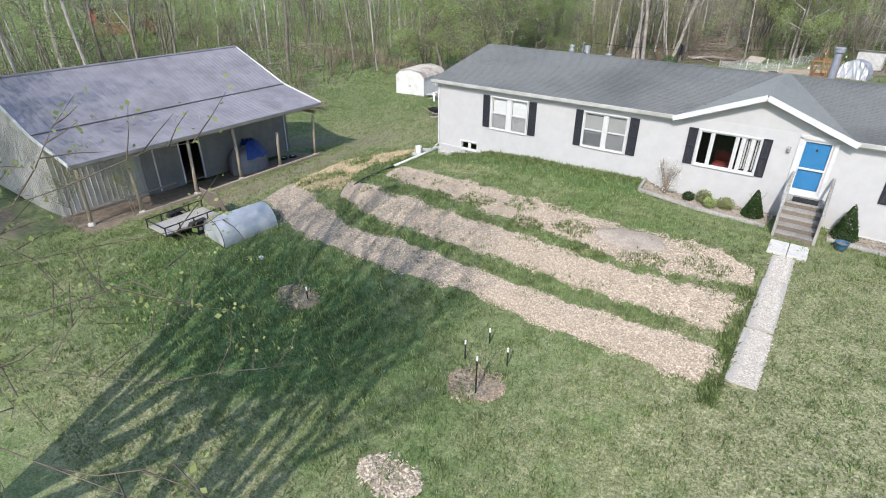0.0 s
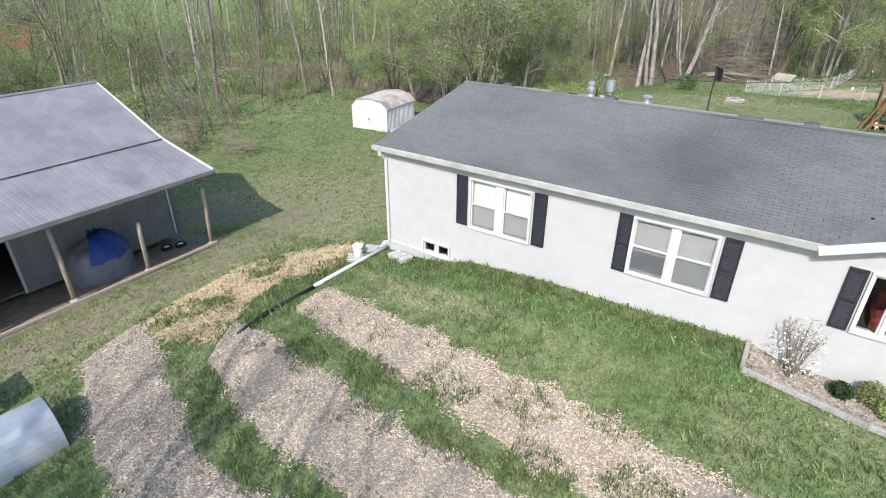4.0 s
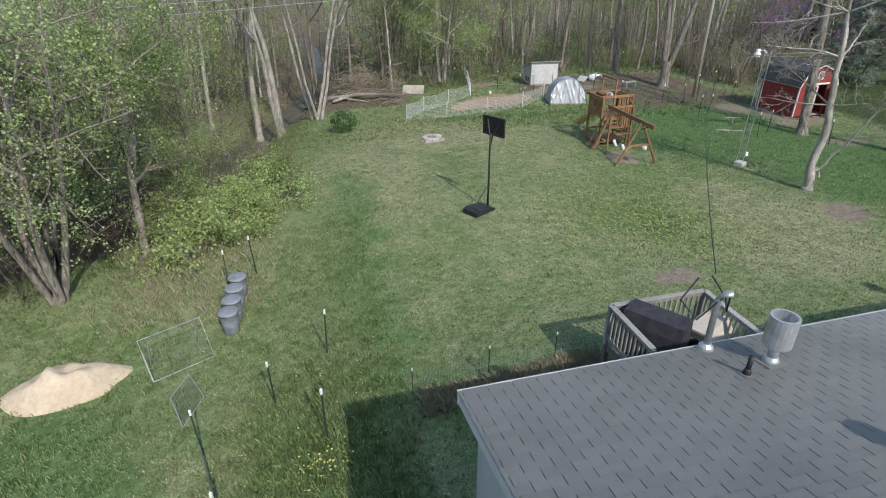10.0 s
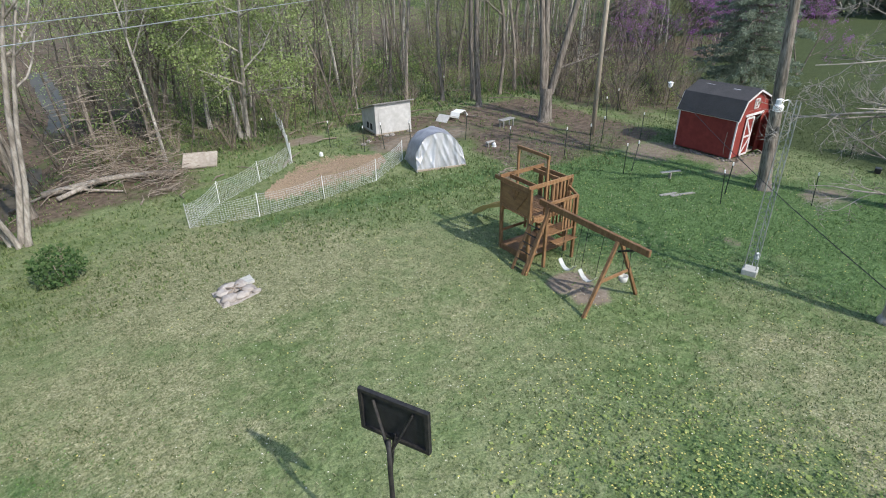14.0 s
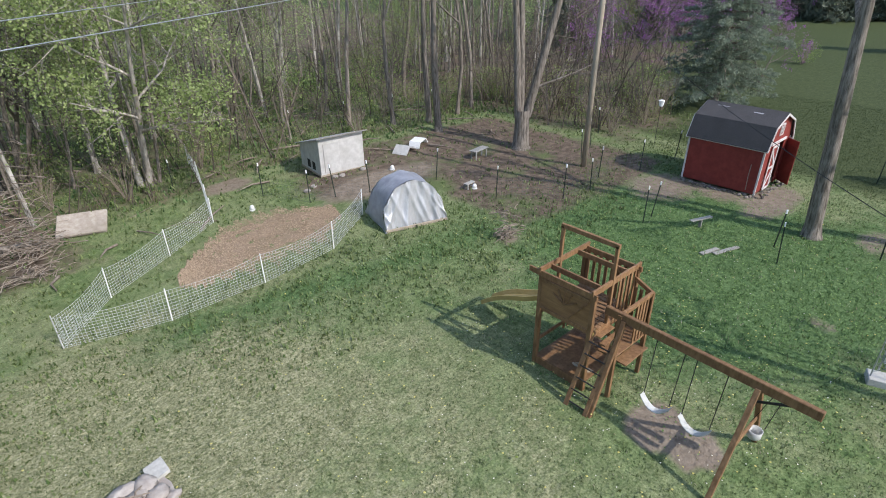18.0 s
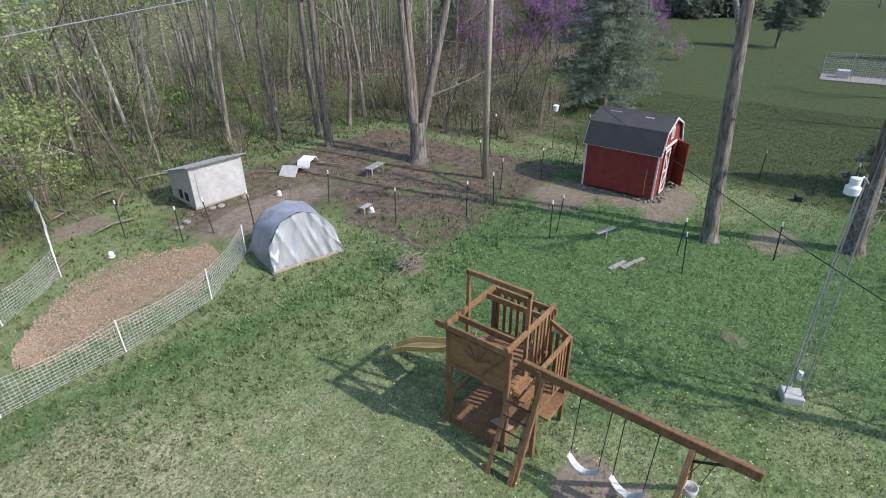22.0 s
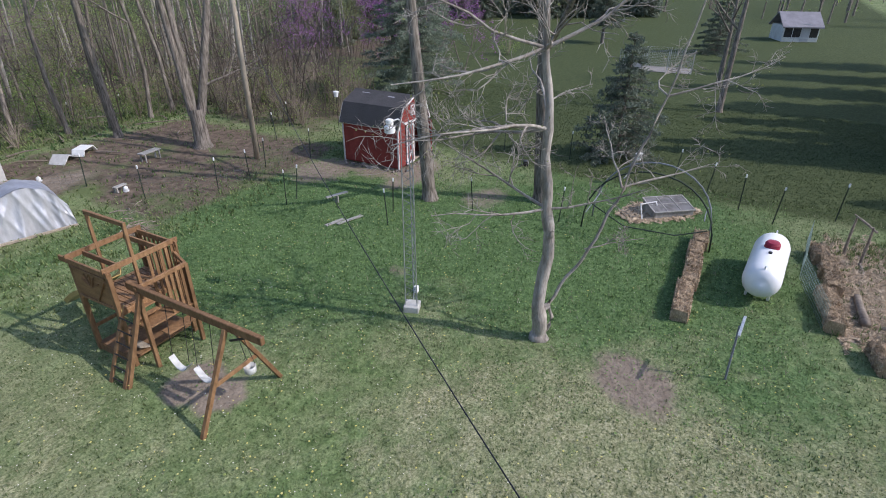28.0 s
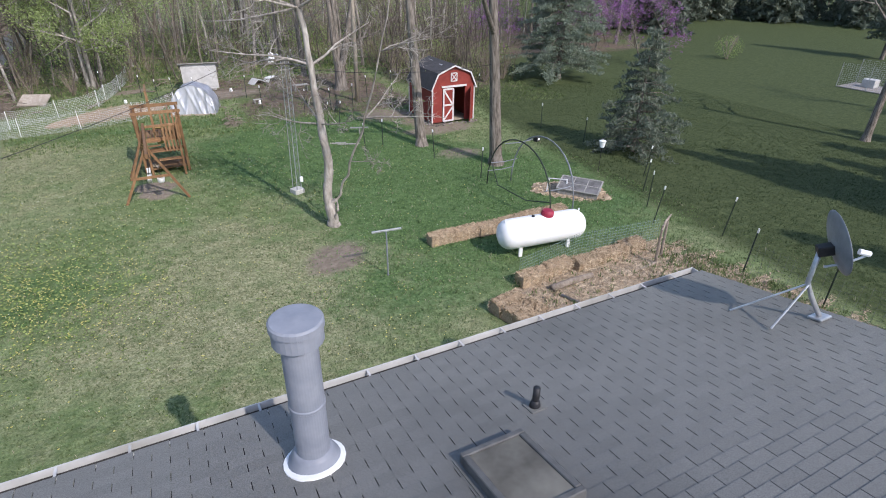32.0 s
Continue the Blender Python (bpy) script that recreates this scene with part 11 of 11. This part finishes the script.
grass("garden_weeds", 6000, 6.8, 13.2, 29, 37.2, 0.12, 0.012, M_GRASS, "green weeds in the straw plot", 17, lambda x, y, l: np.clip(0.1 + 0.8 * blot(x, y, 12, 33.5, 1.4, 2.5, 0.5) + 0.5 * blot(x, y, 10.5, 31, 2.0, 1.0, 0.5), 0, 1), 5, True, lift=0.06)
grass("bank_weeds", 14000, -30, -15, 40, 66, 0.22, 0.014, M_GRASS, "green weeds on the creek bank", 16, lambda x, y, l: np.clip((4.2 - creek_distance(x, y)) / 2, 0, 1) * np.clip(creek_distance(x, y) - 0.6, 0, 1), 4, True)


grass("wood_sedge", 12000, -8, 16, 70, 92, 0.3, 0.02, M_GRASS, "rank grass between the trees behind the hen yard", 31, lambda x, y, l: 0.75 + 0 * x, 3, True)


def sward(name, n, x0, x1, y0, y1, size, material, label, seed, density):
    """Small upturned leaves of clover and weeds in the sward."""
    r = np.random.RandomState(seed)
    x, y = r.uniform(x0, x1, n), r.uniform(y0, y1, n)
    keep = ~in_beds(x, y) & (r.uniform(0, 1, n) < density(x, y))
    x, y = x[keep], y[keep]
    c = np.stack([x, y, land(x, y) + r.uniform(0.02, 0.07, len(x))], 1)
    m = len(c)
    u = r.normal(size=(m, 3)) * np.array([1, 1, 0.35])
    u /= np.linalg.norm(u, axis=1)[:, None]
    w = np.cross(u, np.array([0, 0, 1.0]) + r.normal(size=(m, 3)) * 0.35)
    s = (size * r.uniform(0.6, 1.4, m))[:, None]
    v = np.stack([c - u * s, c + w * s * 0.7, c + u * s, c - w * s * 0.7], 1).reshape(-1, 3)
    me = np_mesh(name, v, np.arange(4 * m).reshape(m, 4))
    me.materials.append(material)
    return tagged(new(name, me), label, "weeds", kind="stuff")


M_CLOVERLEAF = leaf_mat("clover_leaf", (0.075, 0.145, 0.042), (0.24, 0.36, 0.12), 0.3)
sward("clover_sward", 105000, -8, 16, 38, 61, 0.022, M_CLOVERLEAF, "clover and small weeds in the lush lawn", 21, lambda x, y: np.clip(masks(x, y)[1] * 1.1 - 0.1, 0, 1))
sward("bank_sward", 40000, -20, -10, 33, 62, 0.022, M_CLOVERLEAF, "clover and small weeds along the bank", 22, lambda x, y: np.clip(masks(x, y)[1] * 1.1 - 0.1, 0.05, 1))
grass("netting_grass", 1500, -15.2, -10.8, 34.9, 35.65, 0.24, 0.009, M_GRASSDRY, "pale rank grass behind the garden netting", 34, None, 4, True)
sward("front_sward", 50000, -24, 2, 3, 21.2, 0.02, M_CLOVERLEAF, "clover and small weeds in the front lawn", 23, lambda x, y: np.clip(0.15 + masks(x, y)[1], 0, 1))
sward("weed_patch", 6500, -10, -1, 38.5, 48, 0.04, M_WEEDLEAF, "broad leafed weeds in a patch of the lawn", 24, lambda x, y: 0.55 * blot(x, y, -5.9, 43.0, 2.6, 2.6, 0.5) + 0.15 * blot(x, y, -4, 41, 3, 1.5, 0.5))


def flowers(name, spots, material, label, seed, size=0.019):
    """Small flower heads on stalks among the grass."""
    r = np.random.RandomState(seed)
    pts = []
    for cx, cy, sx, sy, n in spots:
        pts.append(np.stack([cx + r.normal(size=n) * sx, cy + r.normal(size=n) * sy], 1))
    p = np.concatenate(pts)
    p = p[~in_beds(p[:, 0], p[:, 1])]
    z = land(p[:, 0], p[:, 1])
    n = len(p)
    c = np.stack([p[:, 0], p[:, 1], z + r.uniform(0.06, 0.13, n)], 1)
    s = size * r.uniform(0.7, 1.3, n)
    v, f = [], []
    ang = np.arange(6) * np.pi / 3
    ring = c[:, None, :] + np.stack([np.cos(ang), np.sin(ang), 0 * ang], 1)[None] * s[:, None, None]
    top = c + np.array([0, 0, 1.0]) * s[:, None] * 0.5
    stalk = c - np.array([0, 0, 0.012])
    v = np.concatenate([ring, top[:, None], stalk[:, None]], 1).reshape(-1, 3)
    base = np.arange(n)[:, None] * 8
    f = np.concatenate([base + np.array([k, (k + 1) % 6, 6]) for k in range(6)] + [base + np.array([(k + 1) % 6, k, 7]) for k in range(0, 6, 2)])
    me = np_mesh(name, v, f)
    me.materials.append(material)
    return tagged(new(name, me), label, "flowers", kind="stuff")


flowers("dandelion_patch", [(-5.4, 42.6, 1.6, 2.0, 750), (-3.6, 41.0, 1.4, 1.3, 300)], M_DANDELION, "dense patch of yellow dandelions in the lawn", 33, 0.019)
flowers("dandelion_flowers", [(-5.4, 42.6, 2.5, 2.6, 200), (-4.8, 47.0, 1.6, 1.2, 50), (-21, 9.5, 1.2, 1.0, 90), (-12.5, 9.0, 1.2, 0.6, 30), (-10, 19.8, 3.0, 0.7, 46), (-15.5, 31.8, 0.6, 0.5, 60),
                              (-18.6, 15.4, 0.7, 0.7, 30), (1.6, 38, 2.2, 1.2, 60), (-3, 20, 1.5, 0.3, 16), (-19, 36, 2, 2, 40), (-1, 56, 3, 3, 50), (-5, 51, 4, 4, 330), (1, 47, 4, 4, 200), (-10, 47, 4, 6, 200), (6, 50, 4, 4, 160), (3, 37, 3, 2, 90)], M_DANDELION, "yellow dandelion flowers in the grass", 3)
flowers("white_clover_flowers", [(-6, 50, 5, 4, 420), (-9, 45, 4, 5, 380), (3, 50, 4, 4, 260), (-2.5, 46.5, 2.5, 2, 60), (-17.5, 35, 1.5, 2, 60), (-1, 58.5, 2.5, 1.2, 90), (-17, 49.5, 1.2, 1.2, 120)], M_CLOVER, "small white flowers in the lawn", 4, 0.012)
flowers("daffodil_patch", [(-17.4, 34.3, 0.28, 0.2, 45)], M_DANDELION, "clump of yellow spring flowers in the rank grass", 15, 0.024)
flowers("leafy_weeds", [(-5.4, 42.6, 1.6, 2.1, 800), (-3.6, 40.6, 1.5, 1.4, 300), (0, 39.5, 3, 2, 150), (-20.8, 34, 3, 4, 200), (6, 52, 4, 3, 400), (-24, 30, 4, 5, 200)], M_WEEDLEAF, "broad leafed weeds in the lawn", 5, 0.026)

# ---- the shingles of the roof ----
TW, TE = 0.305, 0.127


def tab(u0, u1, v0, v1, f):
    """One shingle tab: f takes (across, up the slope, height) to the world."""
    g = 0.0042
    p = [f(u0 + g, v0, 0.0105), f(u1 - g, v0, 0.0105), f(u1 - g, v1, 0.003), f(u0 + g, v1, 0.003), f(u0 + g, v0, 0.0), f(u1 - g, v0, 0.0), f(u1 - g, v1, -0.004), f(u0 + g, v1, -0.004)]
    return p


TABF = [(0, 1, 2, 3), (4, 5, 1, 0), (5, 6, 2, 1), (7, 4, 0, 3)]


def lay(f, u0, u1, v1, valid, single, seed, start=0.0):
    r = random.Random(seed)
    rest_v, rest_f, singles = [], [], []
    row, v = 0, start
    while v < v1 - 0.02:
        off = (row * 0.1525) % TW
        u = u0 - off
        top = min(v + TE, v1)
        while u < u1 - 0.01:
            a, c = max(u, u0), min(u + TW, u1)
            if c - a > 0.03 and valid((a + c) / 2, (v + top) / 2):
                p = tab(a, c, v + r.uniform(-0.002, 0.002), top + 0.006, f)
                if single((a + c) / 2, (v + top) / 2) and len(singles) < 300:
                    singles.append(p)
                else:
                    n = len(rest_v)
                    rest_v += [tuple(q) for q in p]
                    rest_f += [tuple(n + i for i in q) for q in TABF]
            u += TW
        v += TE
        row += 1
    return rest_v, rest_f, singles


def main_z(y):
    return ZE + SF * (y - RY0)


LF = math.hypot(RYR - RY0, ZR - ZE)
LB = math.hypot(RY1 - RYR, ZR - 3.471)
ROOFO = Vector((-5, 26, 0.3))


def front_map(u, v, h):
    k = v / LF
    n = Vector((0, -(ZR - ZE), RYR - RY0)).normalized()
    return Vector((u, RY0 - 0.02 + (RYR - RY0 + 0.02) * k, ZE + (ZR - ZE) * k)) + n * h - ROOFO


def back_map(u, v, h):
    k = v / LB
    n = Vector((0, ZR - 3.471, RY1 - RYR)).normalized()
    return Vector((RX0 + RX1 - u, RY1 + 0.02 - (RY1 + 0.02 - RYR) * k, 3.471 + (ZR - 3.471) * k)) + n * h - ROOFO


def in_gable(x, y):
    return abs(x - GX) < GW + 0.1 and GZ - GS * abs(x - GX) > main_z(y) + 0.05


def gable_map(s):
    L = (GW + 0.12) * math.hypot(1, GS)

    def f(u, v, h):
        d = (GW + 0.12) * (1 - v / L)
        n = Vector((s * GS, 0, 1)).normalized()
        return Vector((GX + s * d, u if s > 0 else 20.9 + RYR - u, GZ - GS * d)) + n * h - ROOFO
    return f, L


sv, sf = [], []
ones = []
for f, L, valid, single, u0, u1, seed in (
        (front_map, LF, lambda u, v: not in_gable(u, RY0 + (RYR - RY0) * v / LF), lambda u, v: u < -11.9 and v > LF - 3.2, RX0, RX1, 1),
        (back_map, LB, lambda u, v: True, lambda u, v: False, RX0, RX1, 2)):
    a, c, e = lay(f, u0, u1, L, valid, single, seed)
    n = len(sv)
    sv += a
    sf += [tuple(n + i for i in q) for q in c]
    ones += e
for s in (-1, 1):
    f, L = gable_map(s)
    a, c, e = lay(f, 20.9, RYR, L, lambda u, v, L=L, s=s: GZ - GS * (GW + 0.12) * (1 - v / L) > main_z(u if s > 0 else 20.9 + RYR - u) - 0.01 or (u if s > 0 else 20.9 + RYR - u) < 21.1, lambda u, v: False, 5 + s)
    n = len(sv)
    sv += a
    sf += [tuple(n + i for i in q) for q in c]
me = np_mesh("shingles", sv, sf, True)
me.materials.append(M_SHINGLE)
ob = part("shingles", None, None, roof, mesh=me)
tagged(ob, "grey three-tab shingles", kind="stuff")
for p in ones:
    c = sum(p, Vector()) / 8
    me = bpy.data.meshes.new("shingle")
    me.from_pydata([tuple(q - c) for q in p], [], TABF)
    me.materials.append(M_SHINGLE_ONE)
    o = new("shingle", me)
    o.parent = roof
    o.location = c
k = RX0
while k < RX1 - 0.05:
    c = Vector((k + 0.09, RYR, ZR + 0.012)) - ROOFO
    b = B()
    for s in (-1, 1):
        b.add([c + Vector((-0.1, 0, 0.012)), c + Vector((0.1, 0, 0.006)), c + Vector((0.1, s * 0.12, 0.006 - 0.12 * SF)), c + Vector((-0.1, s * 0.12, 0.012 - 0.12 * SF)),
               c + Vector((-0.1, 0, 0.0)), c + Vector((-0.1, s * 0.12, -0.12 * SF))], [(0, 1, 2, 3), (0, 3, 5, 4)])
    part("ridge_shingle", b, M_SHINGLE_ONE, roof)
    k += 0.14
